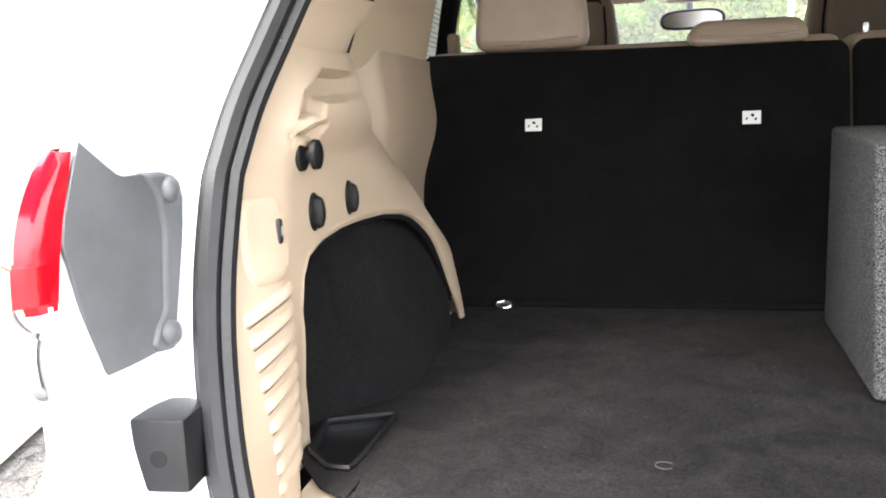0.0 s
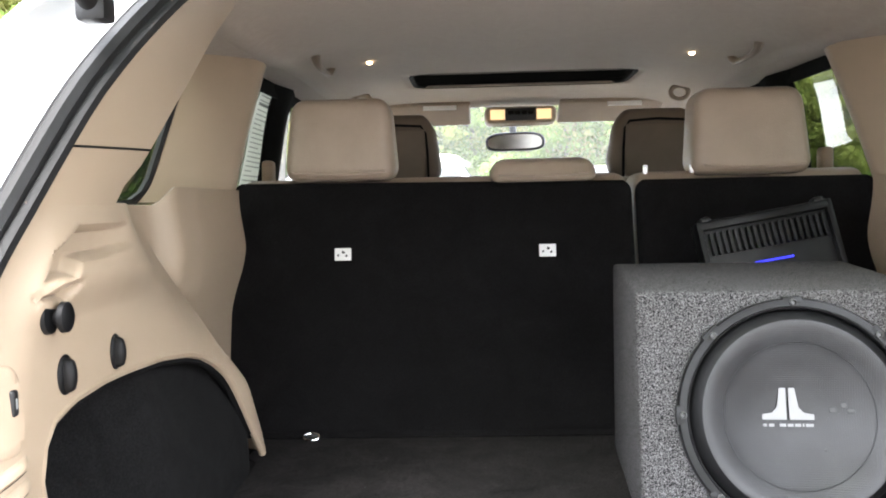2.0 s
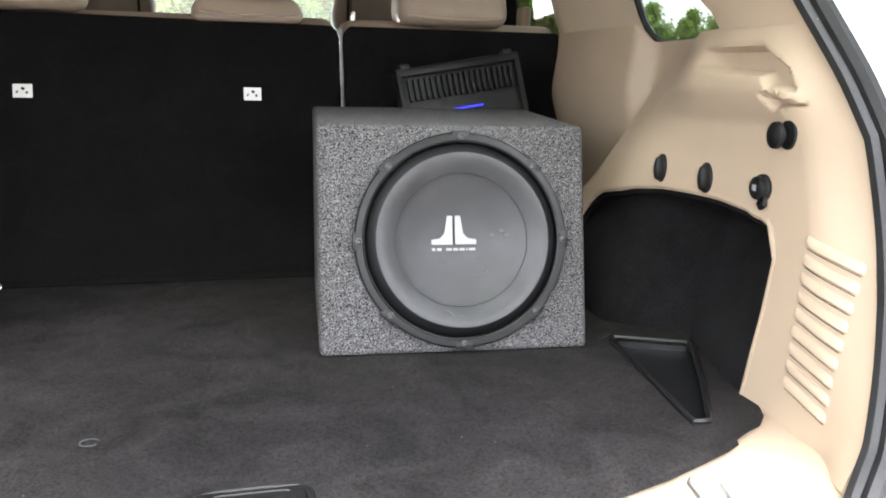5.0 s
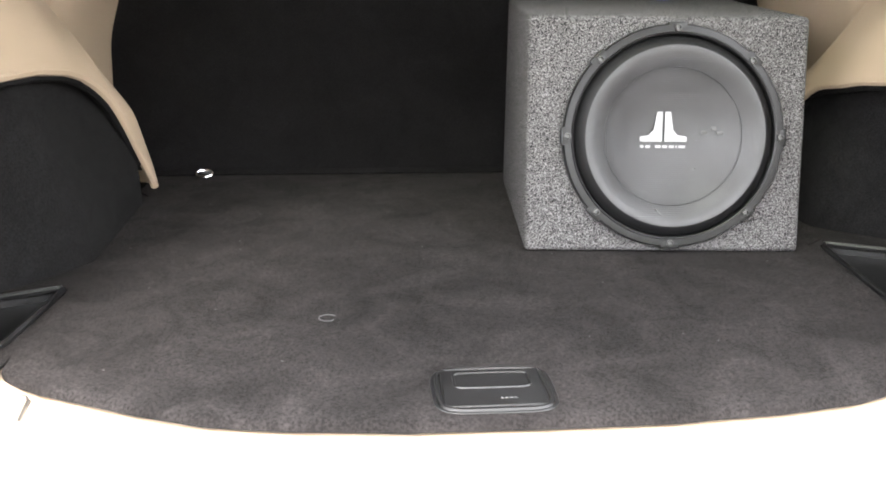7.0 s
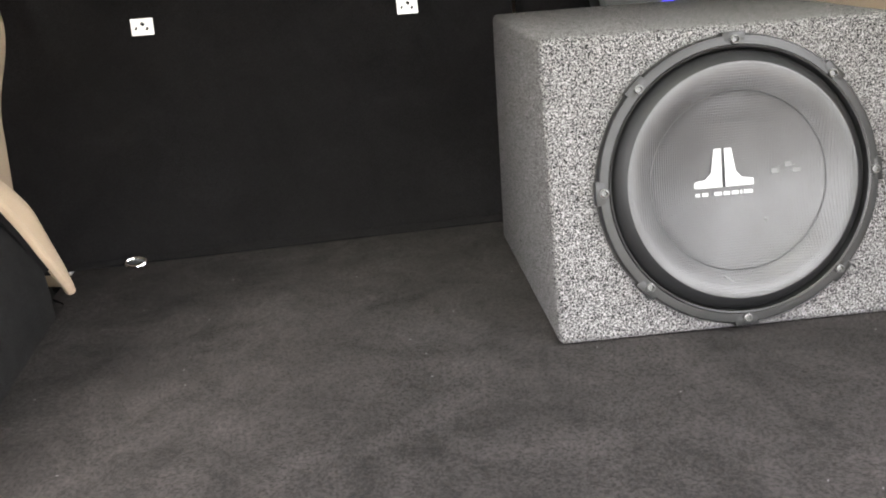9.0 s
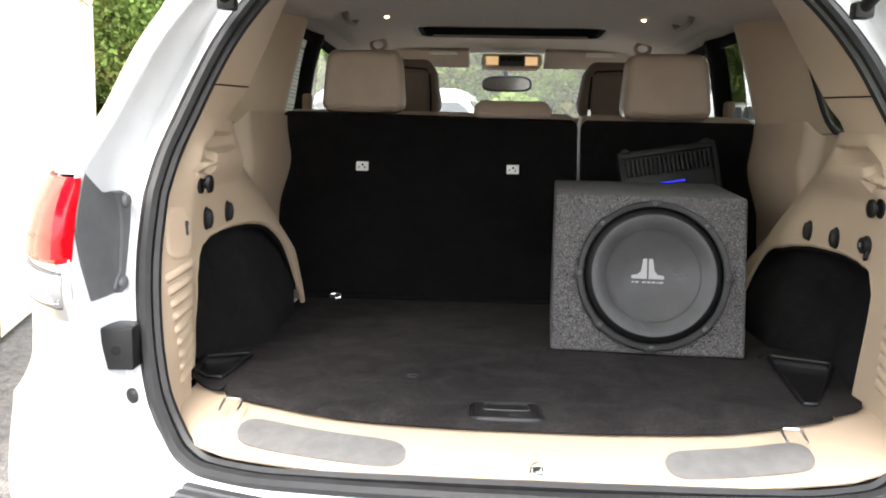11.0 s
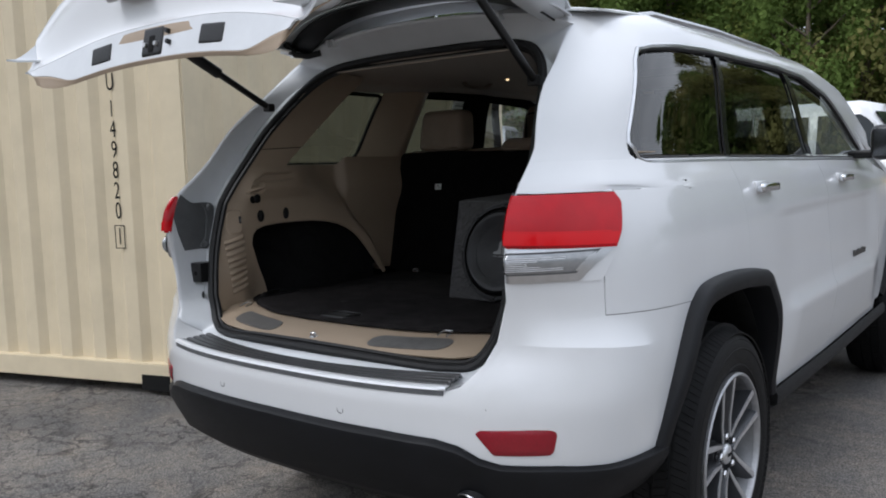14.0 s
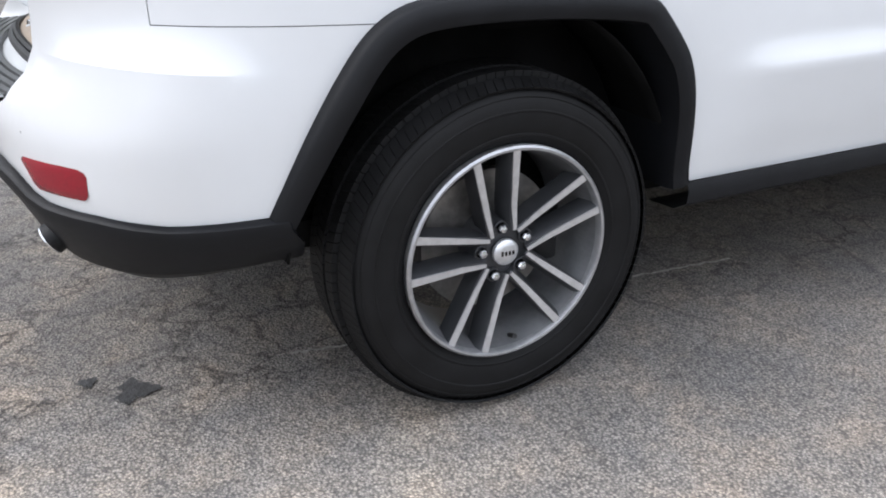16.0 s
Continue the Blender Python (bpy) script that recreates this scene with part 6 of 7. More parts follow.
for x0, x1 in ((-0.640, 0.164), (0.172, 0.641)):
    bm = rounded_box(x0, x1, 0, 0.035, 0.0, 0.4885, 0.016, 4)
    # rounded top corners
    for v in bm.verts:
        dx = min(v.co.x - x0, x1 - v.co.x)
        t = v.co.z - 0.445
        if t > 0 and dx < 0.03:
            v.co.z -= (0.03 - dx) * 0.6
        if t > 0:
            v.co.z += 0.010 * smooth_step(0.2, -0.6, v.co.x)
    sh = Matrix.Identity(4)
    sh[1][2] = 0.214
    bm.transform(Matrix.Translation((0, 1.172, 0.838)) @ sh)
    part("back_carpet", bm, CARPET, rear_seat, "black carpet seat back")
    bm = rounded_box(x0 + 0.004, x1 - 0.004, 0.034, 0.16, 0.0, 0.497, 0.03, 4)
    bm.transform(Matrix.Translation((0, 1.172, 0.838)) @ sh)
    part("back_cushion", bm, LEATHER, rear_seat, "beige leather cushion")
for cx, w, z0, z1 in ((-0.418, 0.112, 1.329, 1.496), (0.398, 0.117, 1.324, 1.497), (-0.012, 0.107, 1.318, 1.366)):
    bm = rounded_box(-w, w, -0.055, 0.055, 0, z1 - z0, 0.034 if z1 - z0 > 0.1 else 0.025, 6)
    for v in bm.verts:
        t = v.co.z / (z1 - z0)
        v.co.x *= 1 - 0.14 * t ** 2.5
        v.co.y += 0.02 * t - 0.006 * math.cos(v.co.x / w * 1.5)
    bm.transform(pose(cx, 1.315, z0))
    hr = part("headrest", bm, LEATHER, rear_seat, "beige leather headrest")
    seam = [(cx + w * 0.93 * math.copysign(min(1, abs(c)), c), 1.315 - 0.0585, z0 + 0.012 + 0.006 * c * c) for c in lin(-0.9, 0.9, 12)]
    part("headrest_seam", tube(seam, 0.003, 6), LEATHER, hr)
    for sx in (-0.06, 0.06):
        part("headrest_post", tube([(cx + sx, 1.335, z0 - 0.02), (cx + sx, 1.335, z0 + 0.03)], 0.006, 8), CHROME, hr)
# bright posts beside the centre gap, catch cover and side rails
for px in (0.194, 0.286):
    part("release_post", rounded_box(-0.004, 0.004, -0.006, 0.006, -0.012, 0.006, 0.0025, 2, pose(px, 1.295, 1.341)), SATIN, rear_seat)
for lx in (-0.412, -0.008):
    lb = part("tether_label", rounded_box(-0.0165, 0.0165, -0.001, 0.001, -0.0125, 0.0125, 0.001, 1, pose(lx, seat_y(1.183) - 0.0035, 1.183, -12)), WHITE_LABEL, rear_seat, "white child seat tether label")
    for bx, bw, bz in ((-0.009, 0.004, -0.002), (0.001, 0.008, 0.004), (0.007, 0.005, -0.003)):
        part("label_mark", block(-bw * 0.35, bw * 0.35, -0.0008, 0, -0.0024, 0.0024, m=pose(lx + bx, seat_y(1.183) - 0.0048, 1.183 + bz, -12, 30, 0)), INK, lb)
part("seat_edge_rail", tube([(-0.639, 1.172, 0.95), (-0.640, 1.206, 1.10), (-0.639, 1.228, 1.20)], 0.0045, 8), STEEL, rear_seat)
part("seat_edge_rail", tube([(0.640, 1.172, 0.95), (0.641, 1.206, 1.10), (0.640, 1.228, 1.20)], 0.0045, 8), STEEL, rear_seat)
part("seat_flap", grid(lambda x, v: (x, 1.160 + 0.014 * v, 0.8385 + (0.0, 0.004, 0.016)[v]), lin(-0.60, 0.60, 20), range(3)), CARPET, rear_seat, thick=0.003)
lr = empty("tie_down", "chrome tie-down ring lying on the cargo floor", "tie-down ring", at=(-0.465, 1.145, 0.84))
bm = tube([(0.0145 * math.cos(a), 0.006 * math.sin(a), 0.005 + 0.005 * math.sin(a)) for a in lin(0, 2 * math.pi, 20)[:-1]], 0.0024, 8, close=True)
part("ring", bm, CHROME, lr)
part("ring_base", rounded_box(-0.012, 0.012, -0.002, 0.012, -0.001, 0.009, 0.003, 2), BLACK_PLASTIC, lr)

# front seats
for s in (-1, 1):
    fs = empty("front_seat", "beige leather front seat with taupe back", "car seat", "front seats", at=(s * 0.385, 2.1, 0.45))
    bm = rounded_box(-0.25, 0.25, 0.0, 0.16, 0.18, 0.92, 0.06, 5)
    bm.transform(pose(0, -0.02, 0, -8))
    part("backrest", bm, LEATHER_BACK, fs)
    bm = rounded_box(-0.138, 0.138, -0.05, 0.06, 0.90, 1.10, 0.05, 6)
    for v in bm.verts:
        v.co.x *= 1 - 0.25 * smooth_step(1.0, 1.10, v.co.z)
    fh = part("headrest", bm, LEATHER_BACK, fs, "taupe leather headrest")
    part("headrest_panel", rounded_box(-0.095, 0.095, -0.058, -0.03, 0.90, 1.055, 0.012, 4), LEATHER_BACK, fs)
    part("panel_seam", tube([(-0.100, -0.052, 0.90), (-0.099, -0.053, 0.98), (-0.094, -0.053, 1.04), (-0.080, -0.052, 1.061), (0, -0.051, 1.066), (0.080, -0.052, 1.061), (0.094, -0.053, 1.04), (0.099, -0.053, 0.98), (0.100, -0.052, 0.90)], 0.0036, 6), INK, fs)
    part("cushion", rounded_box(-0.25, 0.25, 0.1, 0.62, 0.0, 0.2, 0.06, 4), LEATHER, fs)

# headliner with the sunroof frame, grips, visors, console and mirror
def liner_z(x, y):
    return f(y, [0.62, 0.70, 0.9, 1.8, 2.4, 2.72], [1.606, 1.628, 1.648, 1.664, 1.66, 1.645]) - (0.064 - 0.016 * smooth_step(1.42, 1.60, y)) * (abs(x) / 0.6) ** 7


bm = bmesh.new()
xs, ys = lin(-0.60, 0.60, 36), lin(0.66, 2.72, 52)
vs = {}
for i, x in enumerate(xs):
    for j, y in enumerate(ys):
        vs[i, j] = bm.verts.new((x, y, liner_z(x, y)))
for i in range(len(xs) - 1):
    for j in range(len(ys) - 1):
        if not in_sunroof((xs[i] + xs[i + 1]) / 2, (ys[j] + ys[j + 1]) / 2):
            bm.faces.new((vs[i, j], vs[i + 1, j], vs[i + 1, j + 1], vs[i, j + 1]))
edge_bm = bmesh.new()
grid(lambda u, v: (f(u, [0, 1], [-0.42, 0.42]), 0.645 + 0.03 * v, 1.598 + 0.012 * v), lin(0, 1, 20), [0, 1], edge_bm)
headliner = part("headliner", bm, LINER, None, thick=0.006, crisp=False)
part("headliner_edge", edge_bm, LINER, headliner, thick=0.004)
tagged(headliner, "beige cloth headliner with a sunroof opening", "headliner")
fr = [(0.335 * math.copysign(abs(math.cos(a)) ** 0.25, math.cos(a)), 2.165 + 0.135 * math.copysign(abs(math.sin(a)) ** 0.25, math.sin(a))) for a in lin(0, 2 * math.pi, 64)[:-1]]
bm = tube([(x, y, liner_z(x, y) + 0.004) for x, y in fr], 0.009, 8, close=True)
grid(lambda u, v: (lambda p: (p[0], p[1], liner_z(*p) + 0.002 + 0.055 * v))(fr[int(u) % len(fr)]), range(len(fr) + 1), [0, 1], bm)
part("sunroof_frame", bm, INK, headliner, "black sunroof frame")
for s in (1, -1):
    part("liner_side", grid(lambda u, v: (s * (0.595 + 0.105 * v), 0.75 + 2.0 * u, liner_z(0.595, 0.75 + 2.0 * u) - 0.006 * v), lin(0, 1, 30), lin(0, 1, 3)), LINER, headliner, thick=0.005)
    part("dome_lamp", disc(0.0075, 0.004, 16, pose(s * 0.418, 1.79, liner_z(0.418, 1.79) - 0.004, 0, 90, 0), 0.003), DOME, headliner, "small lit dome lamp")
    part("coat_grip", tube([(s * 0.523 + dx, y_, liner_z(0.523, y_) - dz) for dx, y_, dz in ((0, 1.59, -0.004), (0, 1.61, 0.014), (0, 1.64, 0.021), (0, 1.70, 0.023), (0, 1.76, 0.021), (0, 1.785, 0.014), (0, 1.805, -0.004))], [0.013, 0.010, 0.008, 0.0075, 0.008, 0.010, 0.013], 8), LEATHER_BACK, headliner)
    part("belt_guide", rounded_box(-0.012, 0.012, -0.02, 0.02, -0.03, 0.03, 0.01, 3, pose(s * 0.60, 1.42, 1.352)), BEIGE, headliner)
    bm = rounded_box(-0.185, 0.185, -0.075, 0.075, -0.011, 0.011, 0.010, 4, pose(s * 0.345, 2.66, 1.616, -24))
    part("sun_visor", bm, LEATHER, headliner, "beige sun visor")
    part("visor_label", block(-0.06, 0.06, -0.002, 0.002, -0.008, 0.008, m=pose(s * 0.33 + 0.06, 2.588, 1.628, -24)), WHITE_LABEL, headliner)
    part("roof_loop", tube([(s * 0.512 + 0.028 * math.cos(a), 2.30, 1.622 + 0.022 * math.sin(a)) for a in lin(0, 2 * math.pi, 16)[:-1]], 0.008, 6, close=True), LINER, headliner)
con = part("roof_console", rounded_box(-0.128, 0.128, -0.07, 0.07, -0.030, 0.030, 0.026, 5, pose(0.018, 2.62, 1.594)), BEIGE, headliner, "beige roof console with lit map lamps")
part("console_panel", rounded_box(-0.055, 0.055, -0.004, 0.004, -0.022, 0.022, 0.003, 2, pose(0.018, 2.549, 1.594)), BLACK_PLASTIC, con)
for s in (1, -1):
    part("map_lamp", rounded_box(-0.026, 0.026, -0.005, 0.004, -0.018, 0.018, 0.004, 3, pose(0.018 + s * 0.082, 2.551, 1.594)), WARM_LAMP, con, "lit warm map lamp")
for i in range(4):
    part("console_button", rounded_box(-0.010, 0.010, -0.003, 0.002, -0.007, 0.007, 0.002, 1, pose(0.018 - 0.036 + i * 0.024, 2.543, 1.599)), GLOSS_BLACK, con)
MIR = pose(0.007, 2.76, 1.514, 3, 0, -9)
UP = Matrix(((1, 0, 0, 0), (0, 0, -1, 0), (0, 1, 0, 0), (0, 0, 0, 1)))
def oval(w, h, n=48):
    return [(w * math.copysign(abs(math.cos(a)) ** 0.5, math.cos(a)), h * math.copysign(abs(math.sin(a)) ** 0.7, math.sin(a)) - 0.003 * math.cos(a) ** 2) for a in lin(0, 2 * math.pi, n + 1)[:-1]]
mir = part("inner_mirror", extrude_poly(oval(0.112, 0.036), 0.03, MIR @ pose(0, 0.015, 0) @ UP), BLACK_PLASTIC, headliner, "black framed inside mirror", bevel=0.006)
part("mirror_glass", extrude_poly(oval(0.102, 0.027), 0.003, MIR @ pose(0, -0.0145, 0) @ UP), INNER_MIRROR, mir, smooth=False)
part("mirror_stem", tube([(0, 2.775, 1.52), (0, 2.82, 1.60)], 0.014, 8), BLACK_PLASTIC, mir)
dash = part("dashboard", rounded_box(-0.70, 0.70, 3.0, 3.72, 0.70, 1.11, 0.08, 5), DASH, None)
tagged(dash, "dark dashboard below the windscreen", "dashboard")
cab = part("cabin_floor", block(-0.68, 0.68, 0.30, 3.3, 0.40, 0.46), UNDER, None, smooth=False)
tagged(cab, "dark cabin floor", "floor")
# paper sheet on the inner face of a rear door window
def sheet_at(u, v, lift=0.0):
    z = 1.30 + 0.295 * v
    y = (1.695 + 0.065 * v) * (1 - u) + (1.885 + 0.118 * v) * u
    return (-(skin_x(y, z) - 0.019 - lift), y, z)
sheet = part("window_sheet", grid(sheet_at, lin(0, 1, 4), lin(0, 1, 8)), SHEET_PAPER, None)
tagged(sheet, "white printed paper sheet in the rear door window", "paper sheet")
rng = random.Random(3)
for i in range(22):
    a, z_ = 0.08, 0.05 + 0.042 * i
    b = a + (0.84 if i % 5 else 0.4) * rng.uniform(0.75, 1.0)
    part("sheet_line", grid(lambda u, v: sheet_at(a + (b - a) * u, z_ + (0.011 if i != 19 else 0.03) * v, 0.0012), [0, 0.5, 1], [0, 1]), GREY_INK, sheet)


# ---- loudspeaker box and amplifier ----
sub = empty("subwoofer_box", "grey speckled carpeted subwoofer box with a twelve-inch black driver", "speaker")
BOX = pose(0.2505, 0.664, 0.8385, 0, 0, -4.4)
bm = bmesh.new()
bw, lean, bh, bd = 0.1915, 0.066, 0.314, 0.395
cs = [(-bw, 0, 0), (bw, 0, 0), (bw, bd, 0), (-bw, bd, 0), (-bw, lean, bh), (bw, lean, bh), (bw, bd, bh + 0.014), (-bw, bd, bh + 0.014)]
vv = [bm.verts.new(c) for c in cs]
for q in ((0, 1, 5, 4), (1, 2, 6, 5), (2, 3, 7, 6), (3, 0, 4, 7), (4, 5, 6, 7), (3, 2, 1, 0)):
    bm.faces.new([vv[i] for i in q])
bmesh.ops.bevel(bm, geom=bm.edges[:] + bm.verts[:], offset=0.007, segments=3, profile=0.5, affect="EDGES")
# the round opening in the front
bm.faces.ensure_lookup_table()
front = min((fc for fc in bm.faces if fc.calc_area() > 0.05), key=lambda fc: fc.calc_center_median().y)
rect = [v.co.copy() for v in front.verts]
bmesh.ops.delete(bm, geom=[front], context="FACES_ONLY")
x0, x1 = min(c.x for c in rect), max(c.x for c in rect)
z0, z1 = min(c.z for c in rect), max(c.z for c in rect)
yz = lambda z: min(c.y for c in rect) + (max(c.y for c in rect) - min(c.y for c in rect)) * (z - z0) / (z1 - z0)
hole = []
for i in range(64):
    a = 2 * math.pi * (i + 0.5) / 64
    c, s = math.cos(a), math.sin(a)
    cx, cz = 0.008, 0.1555
    k = min(((x1 if c > 0 else x0) - cx) / c if abs(c) > 1e-6 else 9, ((z1 if s > 0 else z0) - cz) / s if abs(s) > 1e-6 else 9)
    hole.append([bm.verts.new((cx + r * c, yz(cz + r * s), cz + r * s)) for r in (0.1385, k)])
for i in range(64):
    a, b = hole[i], hole[(i + 1) % 64]
    bm.faces.new((a[0], b[0], b[1], a[1]))
for cxx, czz in ((x0, z0), (x1, z0), (x1, z1), (x0, z1)):
    best = sorted(hole, key=lambda h: (h[1].co.x - cxx) ** 2 + (h[1].co.z - czz) ** 2)[:2]
    bm.faces.new((best[0][1], best[1][1], bm.verts.new((cxx, yz(czz), czz))))
bm.transform(BOX)
part("cabinet", bm, BOX_CARPET, sub, "grey speckled carpet covering")
# driver axis: outwards from the leaning front
tilt = math.degrees(math.atan2(lean, bh))
DRV0 = BOX @ pose(0.008, lean * 0.1555 / bh - 0.001, 0.1555, -tilt, 0, 0) @ pose(0, 0, 0, 0, 0, -90)
DRV = DRV0 @ Matrix.Diagonal((1, 0.925, 0.925, 1))
part("frame", lathe([(0, 0.163), (0.009, 0.163), (0.012, 0.161), (0.0125, 0.156), (0.0125, 0.1515), (0.0145, 0.1500), (0.0135, 0.1482), (0.002, 0.1472), (-0.020, 0.1468)], 96, m=DRV), FRAME_PLASTIC, sub, "black moulded driver frame")
for i in range(8):
    a = 2 * math.pi * i / 8
    tab = part("frame_tab", rounded_box(0, 0.0125, -0.014, 0.014, -0.008, 0.006, 0.003, 2, DRV @ pose(0, 0.160 * math.cos(a), 0.160 * math.sin(a), math.degrees(a) - 90, 0, 0)), FRAME_PLASTIC, sub)
    part("frame_screw", lathe([(0.012, 0.0052), (0.0155, 0.005), (0.016, 0.0035), (0.0135, 0.0022), (0.0135, 0.0003)], 12, m=DRV @ pose(0, 0.1563 * math.cos(a), 0.1563 * math.sin(a))), DARK_SCREW, sub, "small black screw")
# half-roll surround standing proud, then the dished cone
CONE_R = [0.0003, 0.02, 0.045, 0.07, 0.092, 0.100, 0.113, 0.122, 0.1275, 0.1318]
CONE_X = [-0.0175, -0.0165, -0.0125, -0.005, 0.0035, 0.0065, 0.0150, 0.0185, 0.0198, 0.0196]
part("surround", lathe([(0.003, 0.1472), (0.0075, 0.1455), (0.0115, 0.1425), (0.0155, 0.1385), (0.0180, 0.1345), (0.0194, 0.1317)], 96, m=DRV), SURROUND, sub, "black rubber surround")
part("cone", lathe([(x, r) for r, x in zip(CONE_R[::-1], CONE_X[::-1])], 96, m=DRV), CONE, sub, "dark grey dished cone")
part("cone_ring", lathe([(0.0079, 0.1032), (0.0087, 0.1018), (0.0066, 0.1004)], 96, m=DRV), CONE, sub)
# fine raised mesh over the cone
bm = bmesh.new()
def wire(axis):
    for i in range(-43, 44):
        c = i * 0.003
        h = math.sqrt(max(0, 0.1300 ** 2 - c * c))
        prev = None
        for s in lin(-h, h, 16):
            x = f(math.hypot(c, s), CONE_R, CONE_X) + 0.0005
            ya, za = (c, s) if axis else (s, c)
            q = (bm.verts.new(DRV @ Vector((x, ya - 0.00035 * axis, za - 0.0004 * (1 - axis)))), bm.verts.new(DRV @ Vector((x, ya + 0.00035 * axis, za + 0.0004 * (1 - axis)))))
            if prev:
                bm.faces.new((prev[0], prev[1], q[1], q[0]))
            prev = q
wire(1)
wire(0)
gr = part("grille_mesh", bm, CONE, sub, "fine grey woven mesh over the cone", thick=0.0003)
tagged(gr, "", "", "", "stuff")
# pale scuffs and a dark smudge on the cone
for a, r, w, h in ((8, 0.052, 0.005, 0.003), (12, 0.066, 0.004, 0.003), (5, 0.074, 0.006, 0.0025), (-52, 0.060, 0.002, 0.002), (-100, 0.112, 0.008, 0.0015)):
    ya, za = r * math.cos(math.radians(a)), r * math.sin(math.radians(a))
    part("scuff", rounded_box(-0.0005, 0.0008, -w, w, -h, h, 0.0005, 1, DRV @ pose(f(r, CONE_R, CONE_X) + 0.0007, ya, za, a * 0.4)), LOGO_DUST, sub)
# plain emblem: two mirrored feet and a row of bars
for s in (1, -1):
    poly = [(s * 0.0018, -0.012), (s * 0.0018, 0.029), (s * 0.0095, 0.029), (s * 0.0135, 0.004), (s * 0.020, -0.003), (s * 0.0325, -0.005), (s * 0.0325, -0.012)]
    part("emblem", extrude_poly(poly if s > 0 else poly[::-1], 0.001, DRV0 @ pose(-0.0128, -0.008, 0.006) @ Matrix(((0, 0, 1, 0), (1, 0, 0, 0), (0, 1, 0, 0), (0, 0, 0, 1)))), LOGO, sub, "silver printed emblem", smooth=False)
for i, (a, b) in enumerate(((-0.032, -0.027), (-0.0245, -0.018), (-0.011, -0.003), (-0.001, 0.006), (0.008, 0.0155), (0.0175, 0.0195), (0.0215, 0.031))):
    part("emblem_bar", block(-0.0125, -0.0115, a, b, -0.0208, -0.0170, m=DRV0 @ pose(0, -0.008, 0.006)), LOGO, sub)

amp = empty("amplifier", "black finned car amplifier with a blue light strip behind the box", "amplifier")
AM = pose(0.380, 1.105, 1.156, -14, -9.5, 0)
part("heatsink", rounded_box(-0.115, 0.115, -0.002, 0.045, -0.13, 0.10, 0.008, 2, AM), BLACK_PLASTIC, amp)
for i in range(19):
    part("fin", rounded_box(-0.0028, 0.0028, -0.014, 0.0, 0.035, 0.076, 0.0012, 1, AM @ pose(-0.099 + i * 0.011, 0, 0)), BLACK_PLASTIC, amp)
part("top_rail", rounded_box(-0.118, 0.118, -0.014, 0.03, 0.082, 0.098, 0.005, 2, AM), FRAME_PLASTIC, amp)
for s in (1, -1):
    part("side_rail", rounded_box(-0.005, 0.005, -0.014, 0.03, -0.13, 0.098, 0.003, 2, AM @ pose(s * 0.115, 0, 0)), FRAME_PLASTIC, amp)
    part("mounting_foot", rounded_box(-0.009, 0.009, -0.012, 0.012, 0.095, 0.106, 0.004, 2, AM @ pose(s * 0.10, 0, 0)), BLACK_PLASTIC, amp)
part("led_strip", rounded_box(-0.034, 0.036, -0.006, 0.0, 0.0085, 0.0115, 0.001, 1, AM), BLUE_LED, amp, "glowing blue light strip")


# ---- ground ----
def ground_z(x, y):
    t = f(y, [5, 9, 22, 38, 60, 400], [0.0, 0.10, 1.02, 1.40, 1.6, 1.6])
    return t * smooth_step(3.0, 9.0, y)


gx = sorted(set([-600, -300, -150, -90, -60, -45] + list(np.arange(-34, 60, 2.0)) + [70, 90, 120, 200, 600]))
gy = sorted(set([-600, -250, -100, -60, -40, -25, -15] + list(np.arange(-10, 62, 1.5)) + [70, 90, 130, 250, 600]))
ground = part("ground", grid(lambda x, y: (float(x), float(y), ground_z(x, y)), gx, gy), ASPHALT, None)
tagged(ground, "worn grey asphalt parking lot with cracks and patches", "asphalt", "", "structure")
verge = part("verge", grid(lambda x, v: (x, 44.5 + 0.12 * (x - 10) * -0.15 + (0, 0.35, 0.5, 9, 150)[v], ground_z(x, 45 + (0, 0, 0, 9, 150)[v]) + (-0.05, 0.10, 0.16, 0.3, 0.6)[v]), lin(-120, 160, 60), range(5)), GRASS, None)
tagged(verge, "green grass verge along the far edge of the lot", "grass", "", "structure")
kerb = part("kerb", grid(lambda x, v: (x, 44.4 + 0.12 * (x - 10) * -0.15 + (0, 0, 0.02, 0.16)[v], ground_z(x, 44.5) + (-0.05, 0.12, 0.15, 0.15)[v]), lin(-120, 160, 60), range(4)), CONCRETE, None)
tagged(kerb, "pale concrete kerb at the grass edge", "kerb", "", "structure")
# the oil stain and pale crack filler near the rear wheel
def blot(name, cx, cy, r, mat, label, seed, squash=1.0):
    rg = random.Random(seed)
    bm = bmesh.new()
    c = bm.verts.new((cx, cy, 0.0042))
    n = 40
    ph = [rg.uniform(0, 6.28) for _ in range(4)]
    vv = [bm.verts.new((cx + r * (1 + 0.25 * math.sin(3 * a + ph[0]) + 0.15 * math.sin(7 * a + ph[1]) + 0.1 * math.sin(11 * a + ph[2])) * math.cos(a), cy + squash * r * (1 + 0.25 * math.sin(3 * a + ph[0]) + 0.15 * math.sin(7 * a + ph[1]) + 0.1 * math.sin(13 * a + ph[3])) * math.sin(a), 0.0042)) for a in lin(0, 2 * math.pi, n)[:-1]]
    for i in range(n):
        bm.faces.new((c, vv[i], vv[(i + 1) % n]))
    ob = part(name, bm, mat, None)
    return tagged(ob, label, "stain", "", "structure")


